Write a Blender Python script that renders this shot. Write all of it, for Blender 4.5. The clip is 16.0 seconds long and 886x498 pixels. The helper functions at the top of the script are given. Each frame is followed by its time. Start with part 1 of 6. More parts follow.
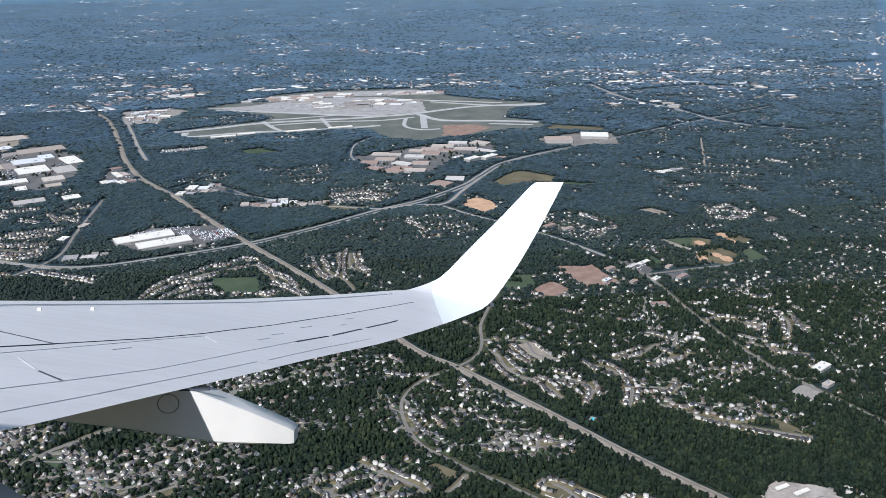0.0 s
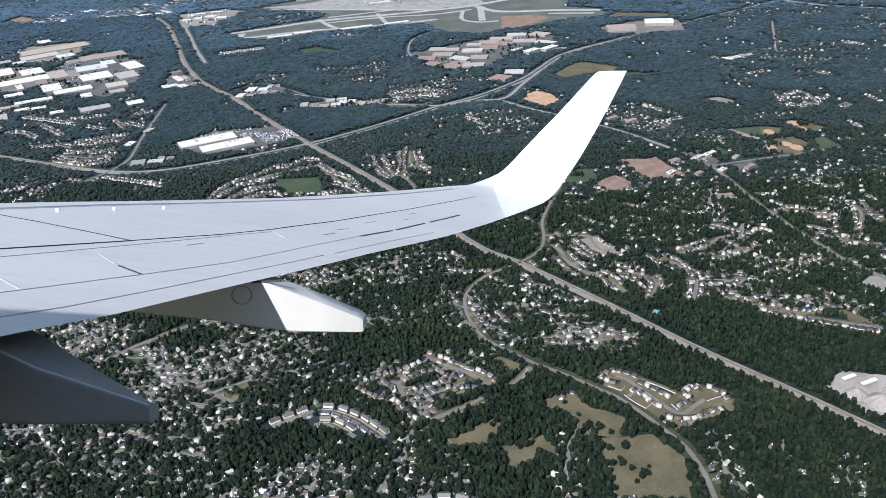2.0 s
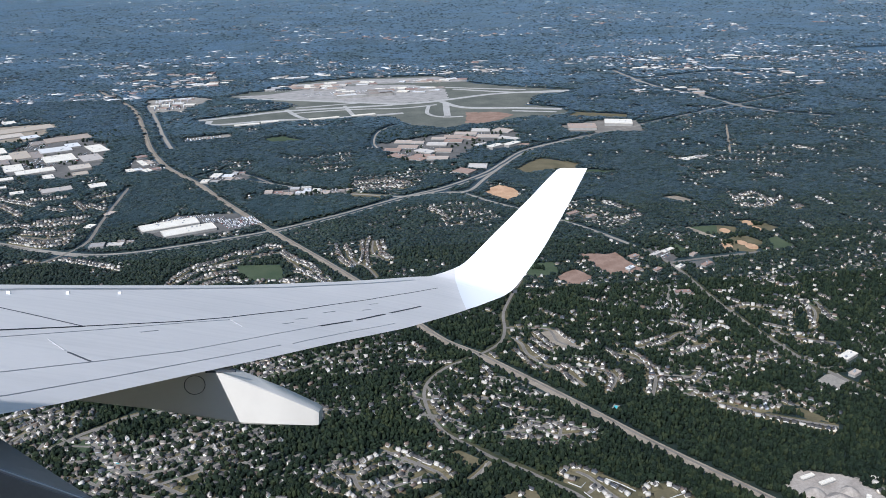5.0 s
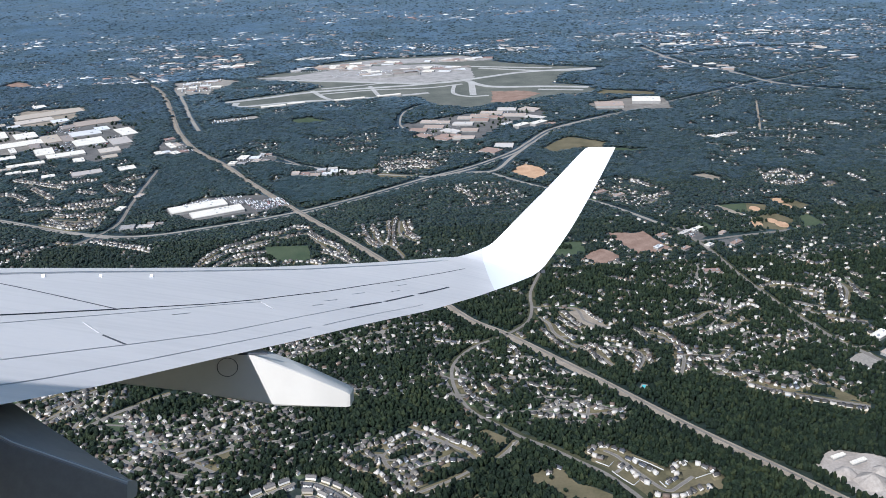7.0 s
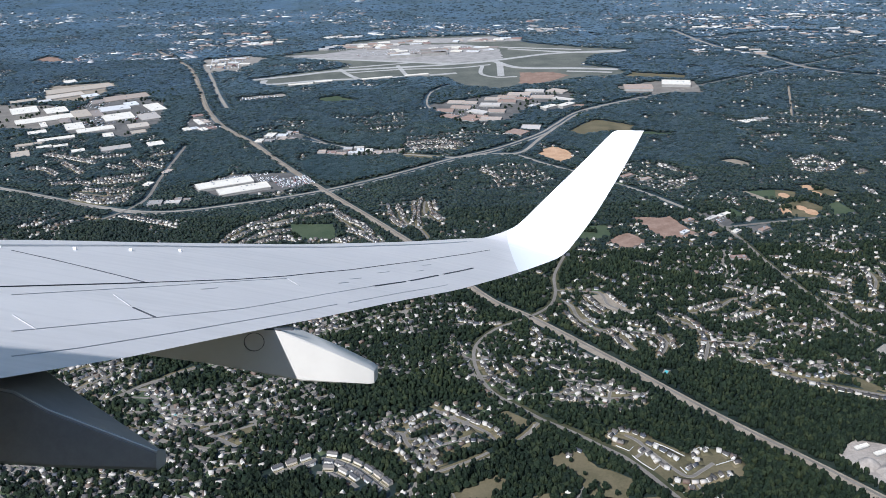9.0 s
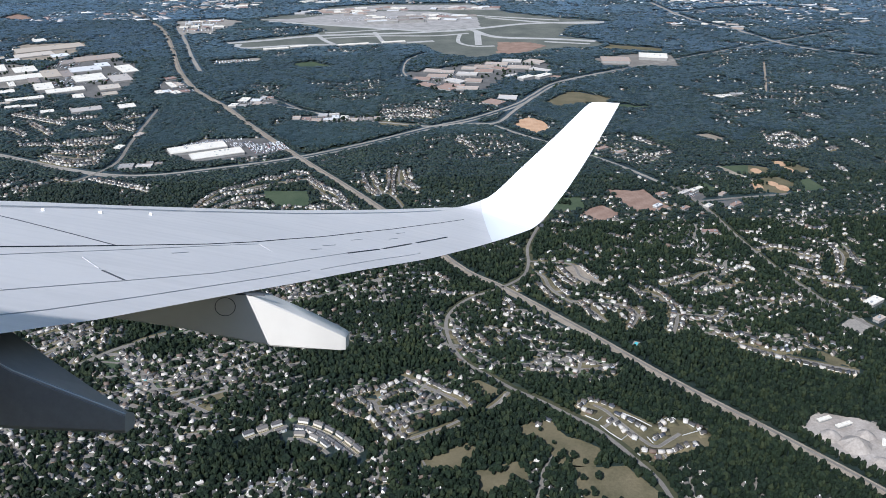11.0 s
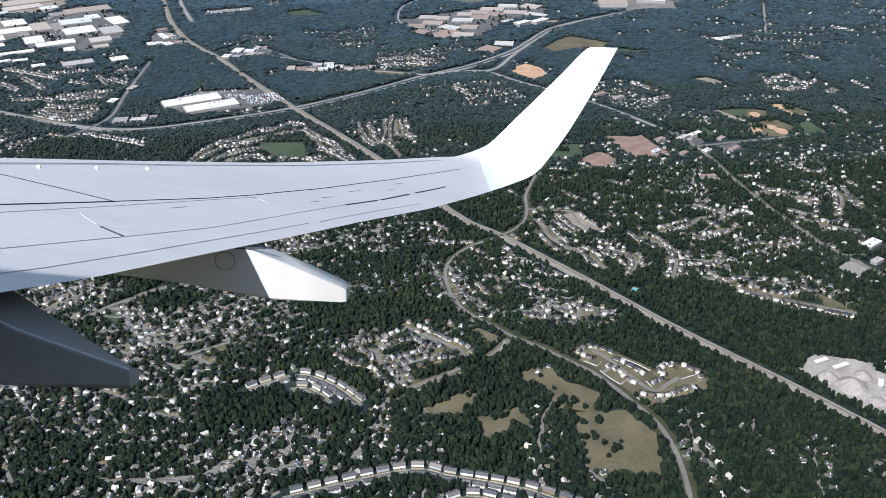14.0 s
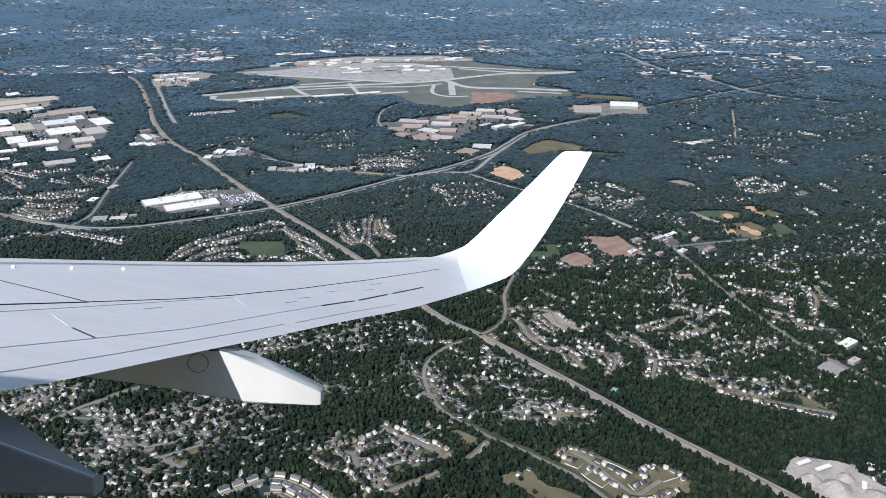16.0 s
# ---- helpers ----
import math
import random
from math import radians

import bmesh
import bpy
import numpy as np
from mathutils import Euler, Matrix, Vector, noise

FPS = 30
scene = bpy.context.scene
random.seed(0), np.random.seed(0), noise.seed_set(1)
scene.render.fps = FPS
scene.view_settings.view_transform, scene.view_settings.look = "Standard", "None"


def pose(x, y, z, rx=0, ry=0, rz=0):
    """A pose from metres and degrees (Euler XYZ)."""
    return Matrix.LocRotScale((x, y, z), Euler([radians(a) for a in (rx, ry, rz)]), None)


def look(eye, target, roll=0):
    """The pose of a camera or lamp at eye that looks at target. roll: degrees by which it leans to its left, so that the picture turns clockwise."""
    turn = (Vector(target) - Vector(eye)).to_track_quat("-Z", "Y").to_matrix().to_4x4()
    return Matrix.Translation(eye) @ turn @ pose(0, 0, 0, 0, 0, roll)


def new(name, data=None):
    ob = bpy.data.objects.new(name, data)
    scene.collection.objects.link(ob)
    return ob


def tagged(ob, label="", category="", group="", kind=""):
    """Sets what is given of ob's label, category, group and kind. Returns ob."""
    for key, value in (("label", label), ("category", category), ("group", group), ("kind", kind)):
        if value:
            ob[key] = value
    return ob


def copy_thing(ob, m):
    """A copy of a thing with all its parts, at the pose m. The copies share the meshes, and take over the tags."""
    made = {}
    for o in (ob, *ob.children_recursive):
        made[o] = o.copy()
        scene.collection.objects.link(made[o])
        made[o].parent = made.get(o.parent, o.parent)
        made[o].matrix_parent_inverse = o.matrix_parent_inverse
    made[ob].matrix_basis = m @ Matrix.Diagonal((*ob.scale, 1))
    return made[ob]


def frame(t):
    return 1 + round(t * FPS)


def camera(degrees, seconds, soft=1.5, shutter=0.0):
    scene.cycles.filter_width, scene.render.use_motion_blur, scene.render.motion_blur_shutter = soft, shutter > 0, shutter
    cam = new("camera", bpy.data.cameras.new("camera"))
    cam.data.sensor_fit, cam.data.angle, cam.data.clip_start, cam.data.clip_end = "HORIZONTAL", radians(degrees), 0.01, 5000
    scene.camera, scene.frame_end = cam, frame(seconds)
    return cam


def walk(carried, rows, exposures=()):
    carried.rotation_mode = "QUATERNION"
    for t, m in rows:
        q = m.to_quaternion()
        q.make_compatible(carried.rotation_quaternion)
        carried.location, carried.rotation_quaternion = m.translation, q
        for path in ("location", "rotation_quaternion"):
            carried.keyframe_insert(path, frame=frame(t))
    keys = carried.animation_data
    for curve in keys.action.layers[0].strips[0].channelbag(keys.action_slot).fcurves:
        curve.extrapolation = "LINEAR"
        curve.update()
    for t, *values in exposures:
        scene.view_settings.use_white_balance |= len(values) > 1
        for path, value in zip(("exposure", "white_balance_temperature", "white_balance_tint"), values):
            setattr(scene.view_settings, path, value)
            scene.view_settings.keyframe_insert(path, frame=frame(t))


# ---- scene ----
cam = camera(54.0, 16.0, 0.85)

# seconds, eye in metres, turn to the left, pitch and roll in degrees
PATH = [
    (0.0, -28.018, 2.524, 203.846, -6.069, -19.260, -0.801),
    (0.5, -28.022, 2.505, 203.837, -4.194, -22.527, -1.322),
    (1.0, -28.022, 2.511, 203.821, -1.886, -23.340, -2.329),
    (1.5, -28.025, 2.501, 203.833, -0.930, -24.636, -3.291),
    (2.0, -28.030, 2.499, 203.821, -1.431, -25.882, -3.765),
    (2.5, -28.038, 2.485, 203.830, -1.883, -26.899, -3.382),
    (3.0, -28.030, 2.497, 203.831, -1.789, -27.177, -2.838),
    (3.5, -28.024, 2.522, 203.832, -1.962, -25.554, -1.640),
    (4.0, -28.020, 2.494, 203.849, -3.540, -20.377, 0.034),
    (4.2, -28.013, 2.510, 203.838, -3.802, -19.161, -0.299),
    (6.3, -28.049, 2.521, 203.818, -4.013, -21.812, -2.247),
    (6.5, -28.049, 2.515, 203.830, -3.706, -21.602, -2.244),
    (7.0, -28.040, 2.534, 203.828, -2.544, -21.300, -2.345),
    (7.5, -28.041, 2.521, 203.831, -1.993, -21.957, -2.200),
    (8.0, -28.045, 2.515, 203.837, -1.433, -22.258, -1.869),
    (8.5, -28.040, 2.521, 203.833, -0.722, -22.106, -1.624),
    (9.0, -28.048, 2.511, 203.834, -0.766, -22.498, -1.869),
    (11.5, -28.045, 2.514, 203.823, -2.862, -25.324, 0.012),
    (12.0, -28.050, 2.513, 203.826, -3.052, -25.979, -0.380),
    (12.5, -28.058, 2.496, 203.819, -3.264, -25.666, -1.025),
    (13.0, -28.053, 2.526, 203.821, -2.867, -26.088, -1.046),
    (13.5, -28.042, 2.540, 203.834, -2.391, -27.498, -1.258),
    (14.0, -28.047, 2.519, 203.830, -2.662, -27.886, -1.074),
    (14.5, -28.049, 2.517, 203.820, -3.798, -26.255, -0.766),
    (15.0, -28.050, 2.515, 203.824, -4.784, -25.077, -2.257),
    (15.5, -28.044, 2.510, 203.824, -5.245, -24.539, -2.247),
    (16.0, -28.033, 2.515, 203.844, -4.279, -21.362, -0.275),
]


def view(x, y, z, yaw, pitch, roll):
    a, b = radians(yaw), radians(pitch)
    ahead = Vector((-math.sin(a) * math.cos(b), math.cos(a) * math.cos(b), math.sin(b)))
    eye = Vector((x, y, z))
    return look(eye, eye + ahead, roll)


EXPOSURE = [(t, 0.45 + e, 5680, 12) for t, e in
            [(0.0, -0.06), (0.5, 0.02), (1.0, 0.14), (1.5, -0.04), (2.0, 0.04), (2.5, 0.14), (3.0, 0.10), (3.5, 0.16), (4.0, -0.22), (4.2, -0.22), (6.3, 0.0), (8.0, -0.02), (8.5, -0.08), (9.0, -0.07),
             (11.5, -0.06), (12.0, 0.06), (12.5, 0.03), (13.5, -0.05), (14.0, 0.07), (15.0, -0.08), (16.0, -0.04)]]
walk(cam, [(row[0], view(*row[1:])) for row in PATH], EXPOSURE)

# ---- daylight ----
SUN_FROM = Vector((-0.42, -0.62, 0.725)).normalized()
sun_height = math.asin(SUN_FROM.z)
world = bpy.data.worlds.new("daylight")
scene.world = world
world.use_nodes = True
wn = world.node_tree.nodes
sky = wn.new("ShaderNodeTexSky")
sky.sky_type = "NISHITA"
sky.sun_disc = False
sky.sun_elevation = sun_height
sky.sun_rotation = math.atan2(SUN_FROM.x, SUN_FROM.y)
sky.dust_density, sky.air_density, sky.ozone_density = 0.6, 1.4, 1.5
wn["Background"].inputs["Strength"].default_value = 0.092
world.node_tree.links.new(sky.outputs["Color"], wn["Background"].inputs["Color"])
sun = new("sun", bpy.data.lights.new("sun", "SUN"))
sun.data.energy, sun.data.angle, sun.data.color = 5.0, radians(0.53), (1.0, 0.95, 0.88)
sun.matrix_world = look(SUN_FROM * 500, (0, 0, 0))


# ---- materials ----
def material(name, rough=0.8, metal=0.0, spec=0.4):
    m = bpy.data.materials.new(name)
    m.use_nodes = True
    b = m.node_tree.nodes["Principled BSDF"]
    b.inputs["Roughness"].default_value = rough
    b.inputs["Metallic"].default_value = metal
    b.inputs["Specular IOR Level"].default_value = spec
    return m, m.node_tree.nodes, m.node_tree.links, b


def ramp_node(nodes, stops, smooth=True):
    r = nodes.new("ShaderNodeValToRGB")
    r.color_ramp.interpolation = "LINEAR" if smooth else "CONSTANT"
    e = r.color_ramp.elements
    while len(e) < len(stops):
        e.new(0.5)
    for k, (p, c) in zip(e, stops):
        k.position, k.color = p, (*c, 1)
    return r


def noise_node(nodes, links, scale, detail=4.0, rough=0.6, source="Position"):
    n = nodes.new("ShaderNodeTexNoise")
    n.inputs["Scale"].default_value = scale
    n.inputs["Detail"].default_value = detail
    n.inputs["Roughness"].default_value = rough
    if source == "Position":
        links.new(nodes.new("ShaderNodeNewGeometry").outputs["Position"], n.inputs["Vector"])
    else:
        links.new(nodes.new("ShaderNodeTexCoord").outputs["Object"], n.inputs["Vector"])
    return n


def mixed(nodes, links, a, b, fac, how="MIX"):
    """A colour mix of two outputs or colours by an output or number."""
    m = nodes.new("ShaderNodeMix")
    m.data_type, m.blend_type = "RGBA", how
    for socket, value in ((m.inputs[6], a), (m.inputs[7], b), (m.inputs[0], fac)):
        if isinstance(value, bpy.types.NodeSocket):
            links.new(value, socket)
        elif isinstance(value, tuple):
            socket.default_value = (*value, 1)
        else:
            socket.default_value = value
    return m.outputs[2]


def bumped(nodes, links, shader, height, strength, distance):
    b = nodes.new("ShaderNodeBump")
    b.inputs["Strength"].default_value = strength
    b.inputs["Distance"].default_value = distance
    links.new(height, b.inputs["Height"])
    links.new(b.outputs["Normal"], shader.inputs["Normal"])


def ground_like(name, low, high, scale, fine, rough=0.95, spec=0.2, bump=0.3):
    """An uneven soil or paving colour, varied at a broad and a fine scale."""
    m, n, l, b = material(name, rough, 0, spec)
    broad, small = noise_node(n, l, scale, 5), noise_node(n, l, fine, 4, 0.7)
    r = ramp_node(n, [(0.3, low), (0.7, high)])
    l.new(broad.outputs["Fac"], r.inputs["Fac"])
    g = ramp_node(n, [(0.25, (0.62, 0.62, 0.62)), (0.75, (1.0, 1.0, 1.0))])
    l.new(small.outputs["Fac"], g.inputs["Fac"])
    l.new(mixed(n, l, r.outputs["Color"], g.outputs["Color"], 1.0, "MULTIPLY"), b.inputs["Base Color"])
    bumped(n, l, b, small.outputs["Fac"], bump, 0.2)
    return m


HAZE_TINT = (0.40, 0.64, 1.0, 1)  # blue sheen tint that paints distance haze on foliage and ground


def leaf_like(name, dark, light, warm, rough=0.6, spec=0.16, haze_weight=0.0):
    """Foliage whose colour differs from crown to crown, with a blue sheen for haze."""
    m, n, l, b = material(name, rough, 0, spec)
    b.inputs["Sheen Weight"].default_value, b.inputs["Sheen Roughness"].default_value = haze_weight, 0.5
    b.inputs["Sheen Tint"].default_value = HAZE_TINT
    geo = n.new("ShaderNodeNewGeometry")
    r = ramp_node(n, [(0.0, dark), (0.65, light), (1.0, warm)])
    l.new(geo.outputs["Random Per Island"], r.inputs["Fac"])
    small = noise_node(n, l, 2.6, 5, 0.75)
    broad = noise_node(n, l, 0.02, 3)
    g = ramp_node(n, [(0.3, (0.4, 0.4, 0.4)), (0.68, (1.2, 1.2, 1.2))])
    l.new(small.outputs["Fac"], g.inputs["Fac"])
    w = ramp_node(n, [(0.35, (0.75, 0.8, 0.8)), (0.65, (1.15, 1.1, 0.95))])
    l.new(broad.outputs["Fac"], w.inputs["Fac"])
    c = mixed(n, l, r.outputs["Color"], g.outputs["Color"], 1.0, "MULTIPLY")
    l.new(mixed(n, l, c, w.outputs["Color"], 1.0, "MULTIPLY"), b.inputs["Base Color"])
    if haze_weight > 0.1:
        # uneven patches in the painted haze sheen
        haze_patches = ramp_node(n, [(0.38, (haze_weight * 0.5,) * 3), (0.62, (haze_weight * 1.3,) * 3)])
        l.new(noise_node(n, l, 0.011, 4, 0.6).outputs["Fac"], haze_patches.inputs["Fac"])
        l.new(haze_patches.outputs["Color"], b.inputs["Sheen Weight"])
    bumped(n, l, b, small.outputs["Fac"], 0.9, 0.5)
    return m


def varied(name, stops, rough=0.7, spec=0.3, by="Object"):
    """Paint or roofing whose colour differs from house to house."""
    m, n, l, b = material(name, rough, 0, spec)
    if by == "Object":
        value = n.new("ShaderNodeObjectInfo").outputs["Random"]
    else:
        value = n.new("ShaderNodeNewGeometry").outputs["Random Per Island"]
    r = ramp_node(n, stops, False)
    l.new(value, r.inputs["Fac"])
    small = noise_node(n, l, 2.2, 4, 0.7)
    g = ramp_node(n, [(0.3, (0.78, 0.78, 0.78)), (0.7, (1.0, 1.0, 1.0))])
    l.new(small.outputs["Fac"], g.inputs["Fac"])
    l.new(mixed(n, l, r.outputs["Color"], g.outputs["Color"], 1.0, "MULTIPLY"), b.inputs["Base Color"])
    return m


ROOFS = [(0.0, (0.068, 0.064, 0.06)), (0.24, (0.13, 0.115, 0.10)), (0.42, (0.09, 0.084, 0.078)), (0.58, (0.19, 0.168, 0.142)),
         (0.70, (0.155, 0.115, 0.088)), (0.78, (0.48, 0.44, 0.38)), (0.94, (0.07, 0.074, 0.084))]
WALLS = [(0.0, (0.82, 0.78, 0.70)), (0.30, (0.70, 0.62, 0.51)), (0.48, (0.84, 0.81, 0.75)), (0.80, (0.46, 0.41, 0.34)),
         (0.86, (0.24, 0.16, 0.125)), (0.92, (0.42, 0.45, 0.48))]
SHEDS = [(0.0, (0.56, 0.55, 0.53)), (0.22, (0.30, 0.28, 0.26)), (0.42, (0.42, 0.40, 0.38)), (0.6, (0.26, 0.22, 0.19)),
         (0.76, (0.60, 0.60, 0.59)), (0.86, (0.27, 0.18, 0.15))]
house_roof_mat = varied("house_roofing", ROOFS)
terrace_roof_mat = varied("terrace_shingles", [(0.0, (0.095, 0.09, 0.088)), (0.35, (0.14, 0.128, 0.115)), (0.6, (0.075, 0.075, 0.078)), (0.85, (0.20, 0.18, 0.155))])
house_wall_mat = varied("house_siding", WALLS)
far_roof_mat = varied("far_roofing", ROOFS, by="Island")
far_wall_mat = varied("far_siding", WALLS, by="Island")
shed_mat = varied("flat_roofing", SHEDS, by="Object")
far_shed_mat = varied("far_flat_roofing", SHEDS, by="Island")
shed_wall_mat = ground_like("precast_wall", (0.26, 0.25, 0.23), (0.38, 0.365, 0.34), 0.2, 2.0)
tan_roof_mat = varied("tan_gravel_roof", [(0.0, (0.40, 0.34, 0.27)), (0.35, (0.33, 0.27, 0.22)), (0.6, (0.48, 0.42, 0.35)), (0.85, (0.40, 0.36, 0.32))])
brown_roof_mat = varied("brown_gravel_roof", [(0.0, (0.36, 0.28, 0.225)), (0.35, (0.30, 0.21, 0.165)), (0.6, (0.42, 0.35, 0.29)), (0.85, (0.5, 0.46, 0.41))])
white_roof_mat = ground_like("white_membrane_roof", (0.66, 0.61, 0.51), (0.77, 0.72, 0.63), 0.15, 1.5, 0.85, 0.12, 0.05)
unit_mat = ground_like("grey_roof_unit", (0.25, 0.26, 0.27), (0.4, 0.41, 0.42), 0.6, 3.0)
asphalt_mat = ground_like("pale_worn_asphalt", (0.15, 0.136, 0.116), (0.235, 0.213, 0.182), 0.08, 1.2)
dark_asphalt_mat = ground_like("dark_car_park_asphalt", (0.092, 0.088, 0.082), (0.158, 0.15, 0.138), 0.08, 1.2)
concrete_mat = ground_like("pale_concrete", (0.215, 0.195, 0.165), (0.335, 0.305, 0.26), 0.05, 0.8)
gravel_mat = ground_like("tan_gravel", (0.212, 0.174, 0.13), (0.35, 0.30, 0.232), 0.1, 1.0)
soil_mat = ground_like("orange_bare_soil", (0.42, 0.25, 0.14), (0.58, 0.38, 0.235), 0.15, 1.0)
red_soil_mat = ground_like("reddish_bare_soil", (0.20, 0.125, 0.09), (0.32, 0.22, 0.165), 0.12, 0.9)
quarry_mat = ground_like("grey_quarry_stone", (0.26, 0.225, 0.19), (0.45, 0.40, 0.345), 0.12, 0.9)
lawn_mat = ground_like("mown_grass", (0.045, 0.068, 0.036), (0.08, 0.10, 0.055), 0.06, 0.9)
hay_mat = ground_like("dry_meadow", (0.085, 0.078, 0.042), (0.175, 0.145, 0.085), 0.07, 0.9)
scrub_mat = ground_like("rough_scrub", (0.020, 0.030, 0.017), (0.048, 0.056, 0.030), 0.05, 0.8)
verge_mat = ground_like("rough_verge_grass", (0.035, 0.042, 0.022), (0.085, 0.082, 0.045), 0.08, 1.0)
# Dark rough colour for the unseen sheet that cuts bounce onto the fairings.
bounce_sheet_mat = ground_like("dark_bounce_sheet", (0.012, 0.017, 0.013), (0.026, 0.033, 0.025), 0.05, 0.8)
airfield_mat = ground_like("airfield_turf", (0.085, 0.094, 0.078), (0.165, 0.165, 0.135), 0.03, 0.5)
apron_mat = ground_like("worn_apron_concrete", (0.25, 0.235, 0.215), (0.41, 0.385, 0.355), 0.09, 0.6)
runway_mat = ground_like("bleached_runway_concrete", (0.34, 0.325, 0.295), (0.47, 0.455, 0.42), 0.05, 0.8)
water_mat = material("pool_water", 0.08, 0, 0.5)[0]
water_mat.node_tree.nodes["Principled BSDF"].inputs["Base Color"].default_value = (0.10, 0.42, 0.45, 1)
fence_mat = ground_like("white_fence_paint", (0.66, 0.65, 0.62), (0.74, 0.73, 0.70), 0.5, 3.0, 0.6, 0.3, 0.05)
timber_mat = ground_like("pale_fence_timber", (0.46, 0.40, 0.27), (0.60, 0.54, 0.38), 0.6, 3.0, 0.7, 0.3, 0.1)
bark_mat = ground_like("grey_brown_bark", (0.06, 0.05, 0.04), (0.12, 0.10, 0.08), 1.0, 6.0)
crown_mat = leaf_like("broadleaf_crowns", (0.0085, 0.0165, 0.0100), (0.0180, 0.0305, 0.0165), (0.034, 0.045, 0.021))

# Same foliage by distance band: bluer base, more gloss and sheen paint haze.
haze_crown1_mat = leaf_like("haze_band_1_crowns", (0.0075, 0.0150, 0.0095), (0.0155, 0.0270, 0.0150), (0.029, 0.039, 0.019), 0.50, 0.23, 0.04)
haze_crown2_mat = leaf_like("haze_band_2_crowns", (0.0075, 0.0150, 0.0100), (0.0152, 0.0270, 0.0160), (0.027, 0.038, 0.020), 0.42, 0.30, 0.045)
haze_crown3_mat = leaf_like("haze_band_3_crowns", (0.0075, 0.0150, 0.0110), (0.0145, 0.0265, 0.0180), (0.024, 0.036, 0.022), 0.36, 0.34, 0.045)
haze_crown4_mat = leaf_like("haze_band_4_crowns", (0.0075, 0.0150, 0.0115), (0.0140, 0.0262, 0.0190), (0.022, 0.035, 0.023), 0.38, 0.32, 0.065)
haze_crown5_mat = leaf_like("haze_band_5_crowns", (0.0075, 0.0150, 0.0120), (0.0135, 0.0260, 0.0205), (0.020, 0.034, 0.025), 0.38, 0.35, 0.13)
haze_crown6_mat = leaf_like("haze_band_6_crowns", (0.0075, 0.0150, 0.0120), (0.0130, 0.0258, 0.0210), (0.019, 0.033, 0.026), 0.36, 0.38, 0.22)
haze_crown7_mat = leaf_like("haze_band_7_crowns", (0.0080, 0.0155, 0.0125), (0.0130, 0.0255, 0.0210), (0.018, 0.032, 0.026), 0.36, 0.38, 0.22)

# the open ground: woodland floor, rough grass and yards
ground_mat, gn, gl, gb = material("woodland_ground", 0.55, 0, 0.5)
g_big, g_mid, g_fine = noise_node(gn, gl, 0.006, 4), noise_node(gn, gl, 0.045, 5, 0.65), noise_node(gn, gl, 0.55, 5, 0.75)
# Base greens lean blue, with distance haze mixed into the colour.
g_a = ramp_node(gn, [(0.38, (0.009, 0.018, 0.0145)), (0.52, (0.016, 0.028, 0.0215)), (0.70, (0.042, 0.052, 0.034))])
gl.new(g_mid.outputs["Fac"], g_a.inputs["Fac"])
g_b = ramp_node(gn, [(0.3, (0.55, 0.6, 0.6)), (0.7, (1.25, 1.2, 1.1))])
gl.new(g_big.outputs["Fac"], g_b.inputs["Fac"])
g_c = ramp_node(gn, [(0.3, (0.45, 0.45, 0.45)), (0.7, (1.3, 1.3, 1.3))])
gl.new(g_fine.outputs["Fac"], g_c.inputs["Fac"])
gl.new(mixed(gn, gl, mixed(gn, gl, g_a.outputs["Color"], g_b.outputs["Color"], 1.0, "MULTIPLY"), g_c.outputs["Color"], 1.0, "MULTIPLY"), gb.inputs["Base Color"])
# Blue sheen and coat paint haze over the far ground at low angles.
gb.inputs["Sheen Weight"].default_value, gb.inputs["Sheen Roughness"].default_value, gb.inputs["Sheen Tint"].default_value = 0.6, 0.26, HAZE_TINT
gb.inputs["Coat Weight"].default_value, gb.inputs["Coat Roughness"].default_value = 0.15, 0.55
g_gloss = gn.new("ShaderNodeMapRange")
g_gloss.inputs["From Min"].default_value, g_gloss.inputs["From Max"].default_value = 0.35, 0.65
g_gloss.inputs["To Min"].default_value, g_gloss.inputs["To Max"].default_value = 0.48, 0.62
gl.new(noise_node(gn, gl, 0.004, 6, 0.65).outputs["Fac"], g_gloss.inputs["Value"])
gl.new(g_gloss.outputs["Result"], gb.inputs["Roughness"])
bumped(gn, gl, gb, g_fine.outputs["Fac"], 0.35, 0.5)

# aircraft paint
wing_mat, pn, pl, pb = material("satin_grey_wing_paint", 0.38, 0.0, 0.5)
p1, p2 = noise_node(pn, pl, 0.9, 5, 0.6, "Object"), noise_node(pn, pl, 14.0, 4, 0.7, "Object")
pr = ramp_node(pn, [(0.3, (0.62, 0.585, 0.56)), (0.7, (0.69, 0.648, 0.615))])
pl.new(p1.outputs["Fac"], pr.inputs["Fac"])
pg = ramp_node(pn, [(0.3, (0.95, 0.95, 0.95)), (0.7, (1.0, 1.0, 1.0))])
pl.new(p2.outputs["Fac"], pg.inputs["Fac"])
p_at = pn.new("ShaderNodeSeparateXYZ")
pl.new(pn.new("ShaderNodeTexCoord").outputs["Object"], p_at.inputs[0])
p_line = pn.new("ShaderNodeMath")
p_line.operation, p_line.inputs[1].default_value = "MULTIPLY_ADD", -0.025
pl.new(p_at.outputs["Y"], p_line.inputs[0])
pl.new(p_at.outputs["X"], p_line.inputs[2])
p_white = pn.new("ShaderNodeMath")
p_white.operation, p_white.inputs[1].default_value = "GREATER_THAN", 0.573
pl.new(p_line.outputs[0], p_white.inputs[0])
p_map = pn.new("ShaderNodeMapping")
p_map.inputs["Scale"].default_value = (0.7, 7.0, 1.0)
pl.new(pn.new("ShaderNodeTexCoord").outputs["Object"], p_map.inputs["Vector"])
